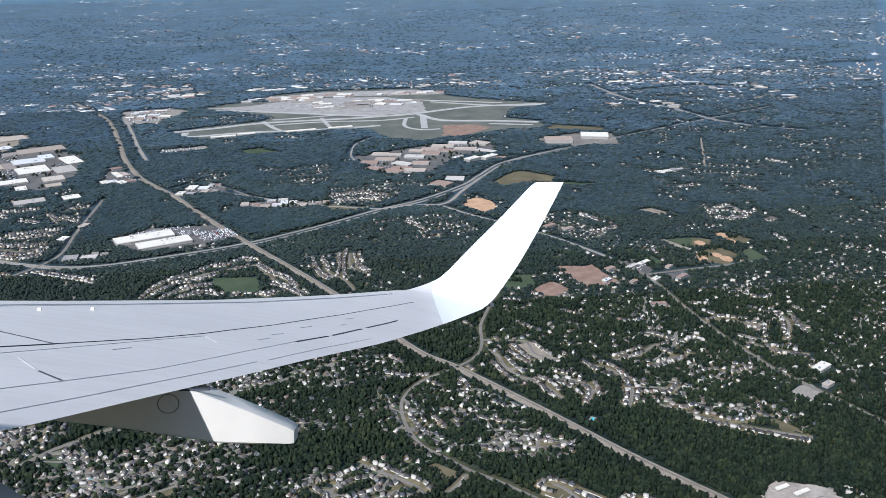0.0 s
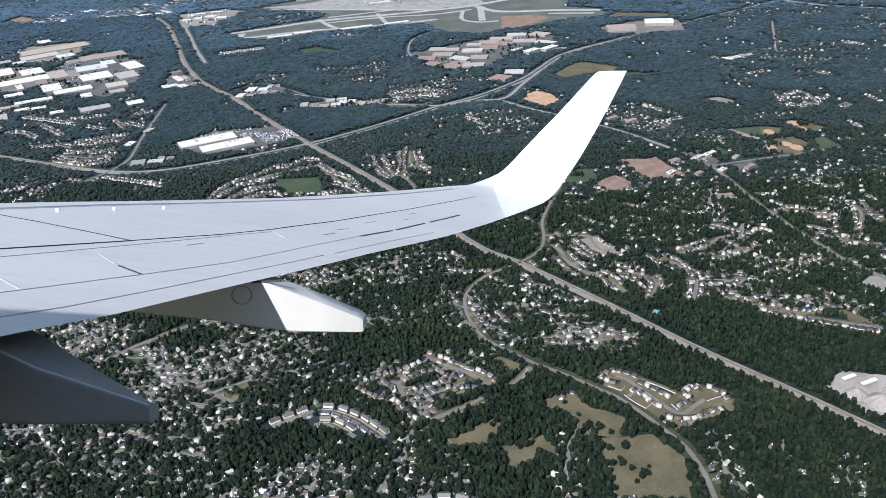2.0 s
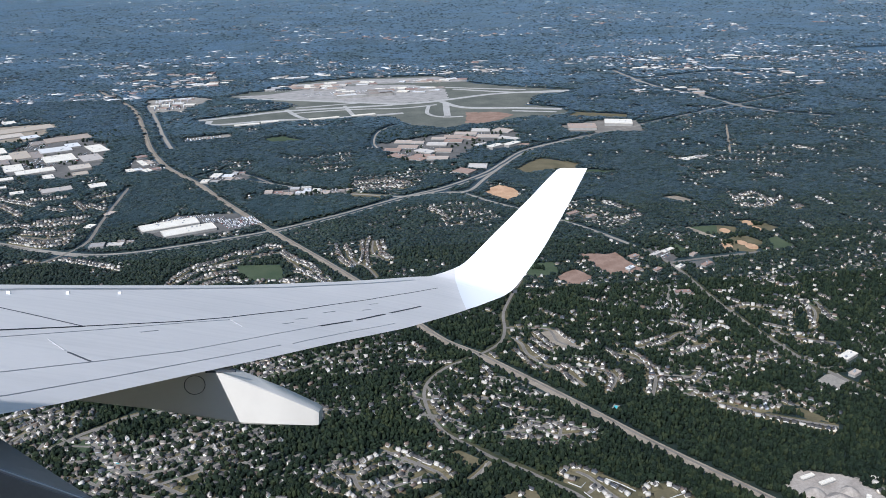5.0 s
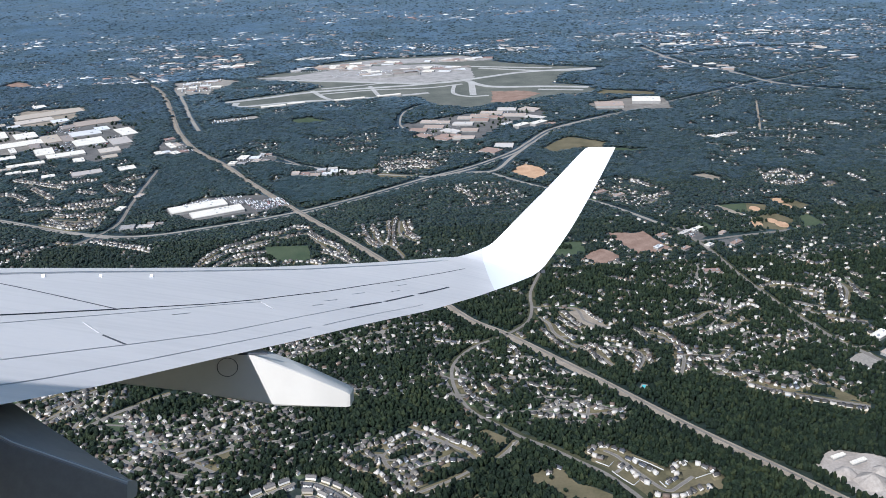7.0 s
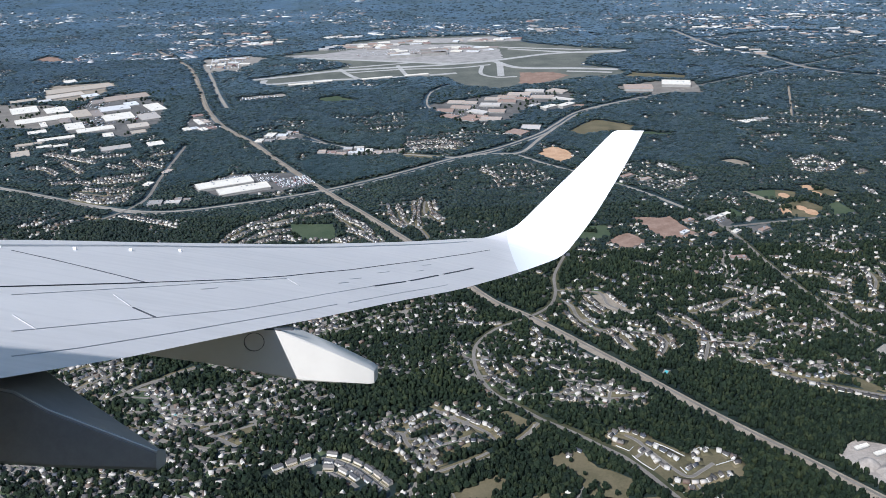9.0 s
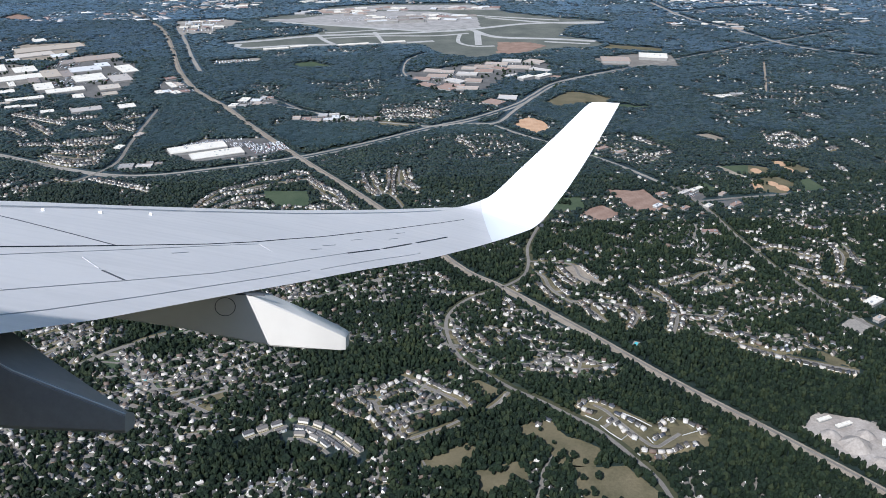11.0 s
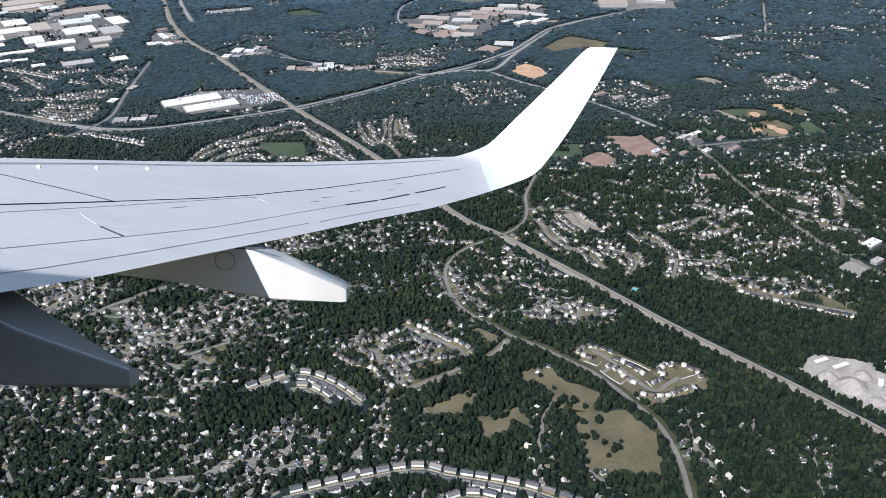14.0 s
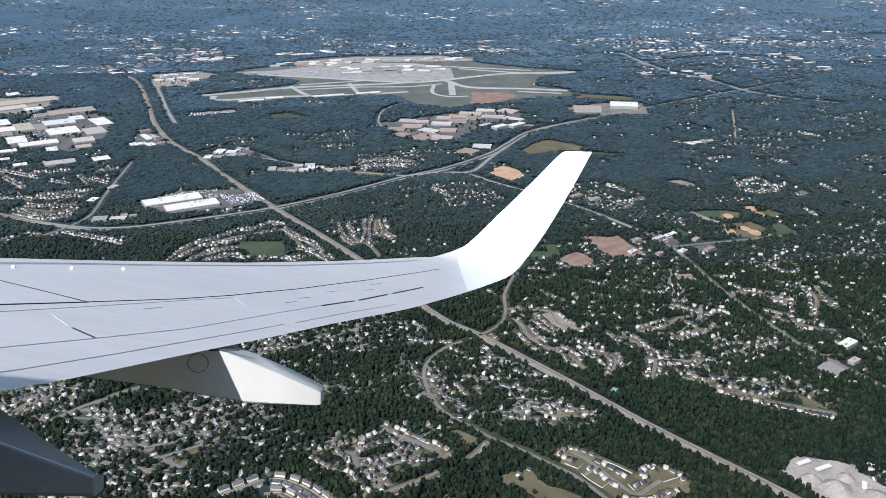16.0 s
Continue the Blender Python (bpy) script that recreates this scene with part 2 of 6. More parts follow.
p_streak = pn.new("ShaderNodeTexNoise")
p_streak.inputs["Scale"].default_value, p_streak.inputs["Detail"].default_value = 1.6, 4.0
pl.new(p_map.outputs["Vector"], p_streak.inputs["Vector"])
p_dirt = ramp_node(pn, [(0.28, (0.90, 0.90, 0.90)), (0.55, (1.0, 1.0, 1.0))])
pl.new(p_streak.outputs["Fac"], p_dirt.inputs["Fac"])
p_clean = mixed(pn, pl, pr.outputs["Color"], pg.outputs["Color"], 1.0, "MULTIPLY")
p_grey = mixed(pn, pl, p_clean, p_dirt.outputs["Color"], 1.0, "MULTIPLY")
pl.new(mixed(pn, pl, p_grey, (0.81, 0.81, 0.80), p_white.outputs[0]), pb.inputs["Base Color"])
white_mat, xn, xl, xb = material("gloss_white_paint", 0.35, 0.0, 0.5)
x1 = noise_node(xn, xl, 2.5, 5, 0.65, "Object")
xr = ramp_node(xn, [(0.3, (0.76, 0.76, 0.745)), (0.7, (0.84, 0.84, 0.83))])
xl.new(x1.outputs["Fac"], xr.inputs["Fac"])
xl.new(xr.outputs["Color"], xb.inputs["Base Color"])
fairing_mat, fn, fl, fb = material("grey_fairing_paint", 0.42, 0.0, 0.5)
f1 = noise_node(fn, fl, 3.0, 5, 0.65, "Object")
fr = ramp_node(fn, [(0.3, (0.49, 0.465, 0.42)), (0.7, (0.555, 0.53, 0.48))])
fl.new(f1.outputs["Fac"], fr.inputs["Fac"])
fl.new(fr.outputs["Color"], fb.inputs["Base Color"])
# Inner fairing's paint, darkened to stand for the fuselage's shade.
inner_fairing_mat, dn, dl, db = material("shade_darkened_fairing_paint", 0.30, 0.0, 0.5)
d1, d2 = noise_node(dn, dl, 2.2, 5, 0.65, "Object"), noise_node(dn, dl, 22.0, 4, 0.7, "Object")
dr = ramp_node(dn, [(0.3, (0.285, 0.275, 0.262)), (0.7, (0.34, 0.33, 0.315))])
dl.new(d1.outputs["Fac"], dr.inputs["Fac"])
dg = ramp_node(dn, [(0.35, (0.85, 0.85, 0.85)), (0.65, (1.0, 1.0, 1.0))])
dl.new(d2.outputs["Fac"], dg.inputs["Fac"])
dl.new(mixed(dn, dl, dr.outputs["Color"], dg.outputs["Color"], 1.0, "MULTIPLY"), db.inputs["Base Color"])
# Navy picked for the unseen fuselage, to darken and cool the fairings' fill.
navy_mat, nn, nl, nb = material("navy_gloss_paint", 0.25, 0.0, 0.5)
n1 = noise_node(nn, nl, 1.2, 4, 0.6, "Object")
nr = ramp_node(nn, [(0.3, (0.018, 0.030, 0.075)), (0.7, (0.024, 0.038, 0.09))])
nl.new(n1.outputs["Fac"], nr.inputs["Fac"])
nl.new(nr.outputs["Color"], nb.inputs["Base Color"])
seam_mat = material("dark_panel_gap", 0.7, 0, 0.3)[0]
seam_mat.node_tree.nodes["Principled BSDF"].inputs["Base Color"].default_value = (0.05, 0.054, 0.062, 1)
faint_mat = material("grey_sealant_line", 0.6, 0, 0.3)[0]
faint_mat.node_tree.nodes["Principled BSDF"].inputs["Base Color"].default_value = (0.50, 0.485, 0.475, 1)
metal_mat = material("bare_leading_edge_metal", 0.42, 0.6, 0.5)[0]
metal_mat.node_tree.nodes["Principled BSDF"].inputs["Base Color"].default_value = (0.62, 0.62, 0.63, 1)
tan_mat = material("weathered_composite_tip", 0.5, 0, 0.4)[0]
tan_mat.node_tree.nodes["Principled BSDF"].inputs["Base Color"].default_value = (0.5, 0.48, 0.44, 1)


# ---- building blocks ----
def thing(name, label, category, group="", kind="", m=None):
    ob = new(name)
    ob.empty_display_size = 0.5
    if m is not None:
        ob.matrix_world = m
    return tagged(ob, label, category, group, kind)


def meshed(name, verts, faces, mat, smooth=False):
    me = bpy.data.meshes.new(name)
    me.from_pydata(verts, [], faces)
    if smooth:
        me.polygons.foreach_set("use_smooth", [True] * len(me.polygons))
    for m in mat if isinstance(mat, (list, tuple)) else (mat,):
        me.materials.append(m)
    me.update()
    if smooth:
        me.set_sharp_from_angle(angle=radians(32))
    return me


def piece(name, me, parent, label="", m=None):
    ob = new(name, me)
    ob.parent = parent
    if m is not None:
        ob.matrix_basis = m
    return tagged(ob, label)


def box_data(x0, x1, y0, y1, z0, z1):
    v = [(x, y, z) for z in (z0, z1) for y in (y0, y1) for x in (x0, x1)]
    return v, [(0, 2, 3, 1), (4, 5, 7, 6), (0, 1, 5, 4), (1, 3, 7, 5), (3, 2, 6, 7), (2, 0, 4, 6)]


def joined(*lots):
    verts, faces = [], []
    for v, f in lots:
        k = len(verts)
        verts += v
        faces += [tuple(i + k for i in q) for q in f]
    return verts, faces


U = 2.0  # metres of the model per unit of the plan


# ---- the aircraft: wing frame, x aft, y outboard, z up ----
AT_EIGHT = next(row for row in PATH if row[0] == 8.0)
ref = view(*AT_EIGHT[1:])
right, up, ahead = ref.col[0].to_3d(), ref.col[1].to_3d(), -ref.col[2].to_3d()
WING = Matrix(((right.x, ahead.x, up.x, AT_EIGHT[1]), (right.y, ahead.y, up.y, AT_EIGHT[2]), (right.z, ahead.z, up.z, AT_EIGHT[3]), (0, 0, 0, 1)))

LE_V, LE_H = [0.3, 7, 8, 10, 12, 13, 14, 14.8], [-0.06, -0.01, -0.02, -0.026, 0.016, 0.05, 0.09, 0.12]
TE_V, TE_H = [0.3, 2.64, 3.2, 4, 5, 6, 8, 10, 12, 14, 15.3], [-0.40, -0.41, -0.424, -0.42, -0.42, -0.413, -0.416, -0.377, -0.32, -0.246, -0.19]


def wing_ends(v):
    le = Vector((0.52 * v - 7.2, v, float(np.interp(v, LE_V, LE_H))))
    te = Vector((0.26 * v - 2.03, v, float(np.interp(v, TE_V, TE_H))))
    return le, te


def wing_top(v, c, lift=0.0):
    le, te = wing_ends(v)
    p = le.lerp(te, c)
    p.z += 0.03 * (te.x - le.x) * math.sin(math.pi * c**0.6) + lift
    return p


def loft(sections, closed=True):
    n = len(sections[0])
    verts = [tuple(p) for s in sections for p in s]
    faces = []
    for i in range(len(sections) - 1):
        for j in range(n if closed else n - 1):
            k = (j + 1) % n
            faces.append((i * n + j, i * n + k, (i + 1) * n + k, (i + 1) * n + j))
    faces.append(tuple(reversed(range(n))))
    faces.append(tuple(range((len(sections) - 1) * n, len(sections) * n)))
    return verts, faces


def foil(le, te, normal, over=0.03, under=0.07, n=16):
    chord = (te - le).length
    out = []
    for i in range(n + 1):
        c = (i / n) ** 1.6
        out.append(le.lerp(te, c) + normal * over * chord * math.sin(math.pi * c**0.6))
    for i in range(n - 1, 0, -1):
        c = (i / n) ** 1.6
        out.append(le.lerp(te, c) - normal * under * chord * math.sin(math.pi * c**0.55) ** 0.8)
    return out


airliner = thing("airliner", "dark blue airliner in flight with a pale grey wing", "aircraft", m=WING)
UPV = Vector((0, 0, 1))
stations = [0.1 + (14.4 - 0.1) * i / 46 for i in range(47)]
aircraft_wing = piece("wing", meshed("wing", *loft([foil(*wing_ends(v), UPV) for v in stations]), wing_mat, True), airliner, "pale grey swept wing")

# winglet: leading edge, trailing edge, in the wing frame
WINGLET = [(wing_ends(14.4)[0], wing_ends(14.4)[1]),
           (Vector((0.54, 14.8, 0.125)), Vector((1.79, 14.8, -0.22))),
           (Vector((0.95, 15.15, 0.257)), Vector((1.99, 15.25, -0.12))),
           (Vector((1.21, 15.4, 0.41)), Vector((2.19, 15.4, 0.09))),
           (Vector((1.67, 15.5, 0.857)), Vector((2.58, 15.5, 0.615))),
           (Vector((2.31, 15.7, 1.47)), Vector((3.07, 15.7, 1.39))),
           (Vector((2.86, 15.88, 2.02)), Vector((3.44, 15.88, 2.02))),
           (Vector((3.0, 15.9, 2.10)), Vector((3.48, 15.9, 2.095)))]


def spline(points, s):
    i = min(int(s), len(points) - 2)
    t = s - i
    p0, p1, p2, p3 = points[max(i - 1, 0)], points[i], points[i + 1], points[min(i + 2, len(points) - 1)]
    return 0.5 * (2 * p1 + (p2 - p0) * t + (2 * p0 - 5 * p1 + 4 * p2 - p3) * t * t + (3 * p1 - p0 - 3 * p2 + p3) * t**3)


sections = []
for i in range(36):
    s = 7 * i / 35
    le, te = spline([p for p, _ in WINGLET], s), spline([q for _, q in WINGLET], s)
    ahead_s = spline([p for p, _ in WINGLET], min(s + 0.05, 7)) - spline([p for p, _ in WINGLET], max(s - 0.05, 0))
    normal = (te - le).cross(ahead_s).normalized()
    if normal.z < 0 and s < 1:
        normal = -normal
    thick = 1.0 if s < 6.2 else max(0.25, 1 - (s - 6.2))
    sections.append(foil(le, te, normal, 0.03 * thick, (0.07 - 0.03 * min(s / 3, 1)) * thick))
piece("winglet", meshed("winglet", *loft(sections), wing_mat, True), aircraft_wing, "bright white upswept winglet")


def strip_on_wing(name, stops, width, mat, lift=0.004):
    """A thin line laid on the upper skin through stations of span and chord."""
    pts = []
    for (v0, c0), (v1, c1) in zip(stops, stops[1:]):
        k = max(2, int(abs(v1 - v0) / 0.15))
        pts += [wing_top(v0 + (v1 - v0) * i / k, c0 + (c1 - c0) * i / k, lift) for i in range(k)]
    pts.append(wing_top(*stops[-1], lift))
    verts, faces = [], []
    for i, p in enumerate(pts):
        d = (pts[min(i + 1, len(pts) - 1)] - pts[max(i - 1, 0)]).normalized()
        side = d.cross(UPV).normalized() * width / 2
        verts += [tuple(p - side), tuple(p + side), tuple(p + side - UPV * 0.012), tuple(p - side - UPV * 0.012)]
    for i in range(len(pts) - 1):
        for j in range(4):
            k = (j + 1) % 4
            faces.append((4 * i + j, 4 * i + k, 4 * i + 4 + k, 4 * i + 4 + j))
    return piece(name, meshed(name, verts, faces, mat), aircraft_wing)


# The slat line doubles as painted shading of the wing's curved nose.
FRONT_SEAMS = [("slat_seam", [(5.5, 0.3), (8, 0.28), (11, 0.25), (13.8, 0.22)], 0.012, 1),
         ("panel_gap", [(3.9, 0.66), (4.32, 0.679), (5.16, 0.703)], 0.03, 0),
         ("panel_gap", [(5.16, 0.703), (5.94, 0.725), (6.6, 0.722), (7.91, 0.687), (10.5, 0.61), (13.14, 0.531)], 0.014, 0),
         ("panel_gap", [(5.69, 0.363), (5.16, 0.703)], 0.012, 0),
         ("spoiler_gap", [(4.09, 0.727), (4.74, 0.731), (5.6, 0.737), (6.48, 0.743)], 0.01, 1),
         ("flap_gap", [(3.33, 0.876), (4.1, 0.894), (4.78, 0.904)], 0.012, 1),
         ("flap_gap", [(4.78, 0.904), (5.6, 0.895), (6.21, 0.886)], 0.008, 1),
         ("spoiler_edge", [(4.56, 0.764), (4.3, 0.83)], 0.01, 1),
         ("spoiler_edge", [(4.26, 0.84), (4.09, 0.894)], 0.012, 0),
         ("spoiler_edge", [(3.64, 0.818), (3.43, 0.88)], 0.007, 1)]
REAR_SEAMS = [("flap_seam", [(2.91, 0.952), (3.84, 0.958), (5.58, 0.956)], 0.009, 1),
         ("aileron_gap", [(6.21, 0.886), (7.0, 0.872), (7.2, 0.87)], 0.012, 1),
         ("aileron_gap", [(7.0, 0.873), (7.83, 0.862)], 0.03, 0),
         ("aileron_gap", [(7.95, 0.86), (8.9, 0.847)], 0.034, 0),
         ("aileron_gap", [(9.1, 0.844), (10.42, 0.824)], 0.034, 0),
         ("tab_gap", [(5.73, 0.96), (6.9, 0.95), (8.25, 0.946)], 0.011, 1),
         ("aileron_end", [(6.47, 0.747), (6.2, 0.81)], 0.006, 1),
         ("access_seam", [(5.25, 0.774), (5.42, 0.774)], 0.018, 1),
         ("access_seam", [(8.1, 0.745), (8.4, 0.742)], 0.025, 1),
         ("access_seam", [(9.6, 0.7), (9.9, 0.695)], 0.025, 1),
         ("access_seam", [(7.2, 0.79), (7.45, 0.788)], 0.02, 1),
         ("access_seam", [(8.9, 0.77), (9.15, 0.767)], 0.02, 1),
         ("access_seam", [(6.75, 0.82), (6.95, 0.818)], 0.02, 1)]
SEAMS = FRONT_SEAMS + REAR_SEAMS
for name, stops, width, faint in SEAMS:
    strip_on_wing(name, stops, width * (0.6 if faint else 0.8), faint_mat if faint else seam_mat, 0.003 if faint else 0.004)
strip_on_wing("leading_edge_strip", [(5.0, 0.278), (8, 0.25), (11, 0.218), (13.6, 0.192)], 0.10, metal_mat, 0.003)
# small white fittings behind the leading edge
for v, c in [(5.75, 0.325), (6.24, 0.347), (6.66, 0.367), (7.12, 0.379)]:
    p = wing_top(v, c, 0.012)
    piece("vortex_tab", meshed("vortex_tab", *box_data(-0.012, 0.012, -0.008, 0.008, -0.02, 0.006), white_mat), aircraft_wing, "small white fitting", Matrix.Translation(p))


def canoe(name, label, v, half, stops, mat):
    """A flap track fairing: stops of aft position, top, bottom and width, with a chamfered section."""
    shape = [(1, 0.93), (0.95, 1), (-0.95, 1), (-1, 0.93), (-1, -0.93), (-0.95, -1), (0.95, -1), (1, -0.93)]
    rings = [[Vector((x, v + half * w * a, (top + low) / 2 + (top - low) / 2 * b)) for a, b in shape] for x, top, low, w in stops]
    return piece(name, meshed(name, *loft(rings), mat, True), aircraft_wing, label)


outer = canoe("flap_fairing", "pale grey flap track fairing under the trailing edge", 4.5, 0.15,
              [(-2.6, -0.42, -0.46, 0.2), (-2.2, -0.42, -0.50, 0.6), (-1.6, -0.44, -0.56, 0.9), (-1.2, -0.43, -0.61, 1), (-0.9, -0.425, -0.665, 1),
               (-0.76, -0.48, -0.69, 0.98), (-0.6, -0.545, -0.70, 0.9), (-0.42, -0.628, -0.71, 0.78), (-0.395, -0.645, -0.708, 0.7)], fairing_mat)


piece("fairing_gap", meshed("fairing_gap", *box_data(-0.945, -0.80, 4.35, 4.372, -0.436, -0.427), seam_mat), aircraft_wing, "dark gap at the flap track")


def boxed_fairing():
    """The inner fairing: flat flanks and a flat sloping top that narrow to a blunt end."""
    aft = [-3.2, -2.6, -2.0, -1.67, -1.46, -1.40, -1.30, -1.154, -1.0, -0.985]
    near_y = np.interp(aft, [-3.2, -2.6, -1.67, -1.4, -1.3, -1.154, -0.985], [2.90, 2.81, 2.75, 2.75, 2.76, 2.80, 2.88])
    far_y = np.interp(aft, [-3.2, -2.6, -1.67, -1.46, -1.241, -1.0], [2.96, 3.05, 3.11, 3.10, 3.06, 2.98])
    near_z = np.interp(aft, [-3.2, -1.67, -1.40, -1.30, -1.154, -0.985], [-0.42, -0.42, -0.475, -0.533, -0.602, -0.694])
    far_z = np.interp(aft, [-3.2, -1.67, -1.46, -1.241, -1.0], [-0.42, -0.42, -0.455, -0.589, -0.711])
    low_z = np.interp(aft, [-3.2, -2.6, -2.0, -1.4, -1.154, -0.985], [-0.46, -0.56, -0.66, -0.713, -0.737, -0.762])
    rings, edge = [], []
    for x, n, f, nt, ft, lo in zip(aft, near_y, far_y, near_z, far_z, low_z):
        c = min(0.012, (nt - lo) * 0.3, (f - n) * 0.3)
        rings.append([Vector(p) for p in ((x, n, nt - c), (x, n + c, nt), (x, f - c, ft), (x, f, ft - c), (x, f, lo + c), (x, f - c, lo), (x, n + c, lo), (x, n, lo + c))])
        edge.append(Vector((x, n + c * 0.4, nt - c * 0.4)))
    body = piece("flap_fairing", meshed("flap_fairing", *loft(rings), inner_fairing_mat, True), aircraft_wing, "grey flap track fairing, its paint darkened for the fuselage's shade")
    seal = [[p + Vector(q) for q in ((0, -0.003, -0.004), (0, -0.003, 0.002), (0, 0.004, 0.004), (0, 0.002, -0.004))] for p in edge[3:]]
    piece("edge_seal", meshed("edge_seal", *loft(seal), tan_mat), aircraft_wing, "thin pale sealant along an edge")
    return body


boxed_fairing()
piece("tail_light", meshed("tail_light", *box_data(1.97, 2.06, 15.26, 15.34, -0.19, -0.13), seam_mat), aircraft_wing, "small dark light fitting")
# round access panel on the fairing's side
n_ring, verts, faces = 28, [], []
for rad, dy in ((0.049, 0.0), (0.052, 0.0), (0.052, 0.006), (0.049, 0.006)):
    verts += [(-0.995 + rad * math.cos(2 * math.pi * i / n_ring), 4.347 + dy, -0.495 + rad * 0.9 * math.sin(2 * math.pi * i / n_ring)) for i in range(n_ring)]
for q in range(4):
    faces += [(q * n_ring + i, q * n_ring + (i + 1) % n_ring, (q + 1) % 4 * n_ring + (i + 1) % n_ring, (q + 1) % 4 * n_ring + i) for i in range(n_ring)]
piece("access_panel_ring", meshed("access_panel_ring", verts, faces, seam_mat), aircraft_wing, "thin dark ring of an access panel")


# fuselage shell behind the camera, with the window that it films through
# Never in view; added to throw its shadow on the wing root.
def fuselage():
    cy, cz, r, wall = -1.62, -0.18, 1.88, 0.04
    n, cells = 72, []
    xs = [-9, -6, -3, -1.2, -0.5, -0.19, 0.19, 0.5, 1.2, 3, 6, 9]
    verts, faces = [], []
    for rr in (r, r - wall):
        for x in xs:
            for i in range(n):
                a = 2 * math.pi * (i + 0.5) / n
                verts.append((x, cy + rr * math.cos(a), cz + rr * math.sin(a)))
    k = len(xs) * n
    for i in range(len(xs) - 1):
        for j in range(n):
            j2 = (j + 1) % n
            hole = i == 5 and (j <= 3 or j >= n - 1)
            if hole:
                continue
            q = (i * n + j, (i + 1) * n + j, (i + 1) * n + j2, i * n + j2)
            faces += [q, tuple(reversed([t + k for t in q]))]
    for e in (0, len(xs) - 1):
        faces.append(tuple(e * n + j for j in range(n)))
    piece("fuselage", meshed("fuselage", verts, faces, navy_mat, True), airliner, "unseen dark blue fuselage shell with one cabin window")


fuselage()

# ---- the land ----
ground = tagged(new("ground", meshed("ground", [(-30000, -30000, 0), (30000, -30000, 0), (4900, 4980, 0), (-4900, 4980, 0)], [(0, 1, 2, 3)], ground_mat)), "dark green wooded land reaching the hazy horizon", "ground", kind="structure")

# plan cells that are cleared of trees (1) or thinly wooded (0..1)
CELL, X0, X1, Y0, Y1 = 0.5, -420.0, 400.0, 60.0, 760.0
nx, ny = int((X1 - X0) / CELL), int((Y1 - Y0) / CELL)
gx, gy = np.meshgrid(X0 + (np.arange(nx) + 0.5) * CELL, Y0 + (np.arange(ny) + 0.5) * CELL)
cleared = np.zeros((ny, nx), bool)
built = np.zeros((ny, nx), bool)


def smooth_line(points, step=2.0):
    """A smooth run of points through the given ones."""
    p = [Vector((x, y, 0)) for x, y in points]
    out = []
    for i in range(len(p) - 1):
        k = max(2, int((p[i + 1] - p[i]).length / step))
        out += [spline(p, i + j / k) for j in range(k)]
    return out + [p[-1]]


def window_of(x0, x1, y0, y1):
    return (slice(max(0, int((y0 - Y0) / CELL)), max(0, min(ny, int((y1 - Y0) / CELL) + 1))),
            slice(max(0, int((x0 - X0) / CELL)), max(0, min(nx, int((x1 - X0) / CELL) + 1))))


def clear_line(pts, reach, also_built=True):
    for a, b in zip(pts, pts[1:]):
        w = window_of(min(a.x, b.x) - reach, max(a.x, b.x) + reach, min(a.y, b.y) - reach, max(a.y, b.y) + reach)
        if not gx[w].size:
            continue
        d = b - a
        t = np.clip(((gx[w] - a.x) * d.x + (gy[w] - a.y) * d.y) / max(d.length_squared, 1e-6), 0, 1)
        near = (gx[w] - a.x - t * d.x) ** 2 + (gy[w] - a.y - t * d.y) ** 2 < reach * reach
        cleared[w] |= near
        if also_built:
            built[w] |= near


def clear_area(points):
    xs, ys = [p[0] for p in points], [p[1] for p in points]
    w = window_of(min(xs), max(xs), min(ys), max(ys))
    inside = np.zeros(gx[w].shape, bool)
    for (xa, ya), (xb, yb) in zip(points, points[1:] + points[:1]):
        if ya == yb:
            continue
        inside ^= ((ya > gy[w]) != (yb > gy[w])) & (gx[w] < (xb - xa) * (gy[w] - ya) / (yb - ya) + xa)
    cleared[w] |= inside
    built[w] |= inside


def cell_of(x, y):
    return min(max(int((y - Y0) / CELL), 0), ny - 1), min(max(int((x - X0) / CELL), 0), nx - 1)


def band(points, width, z, closed_ends=True):
    """A flat strip of a road, with a thin edge, in metres."""
    verts, faces = [], []
    for i, p in enumerate(points):
        d = (points[min(i + 1, len(points) - 1)] - points[max(i - 1, 0)]).normalized()
        s = Vector((-d.y, d.x, 0)) * width / 2
        for q, h in ((p - s, 0.0), (p - s, z), (p + s, z), (p + s, 0.0)):
            verts.append((q.x * U, q.y * U, h))
    for i in range(len(points) - 1):
        for j in range(3):
            faces.append((4 * i + j, 4 * i + j + 1, 4 * i + 5 + j, 4 * i + 4 + j))
    return verts, faces


VERGED = ("main_road", "local_road")


def road(name, label, points, width, mat, z=0.12, clear=0.8):
    pts = smooth_line(points)
    clear_line(pts, width / 2 + clear)
    if name in VERGED:
        tagged(new("road_verge", meshed("road_verge", *band(pts, width + 2 * clear + 0.3, 0.014 + z * 0.2), verge_mat)), "rough dry grass verge along a road", "verge", kind="structure")
    return tagged(new(name, meshed(name, *band(pts, width, z), mat)), label, "road", kind="structure")


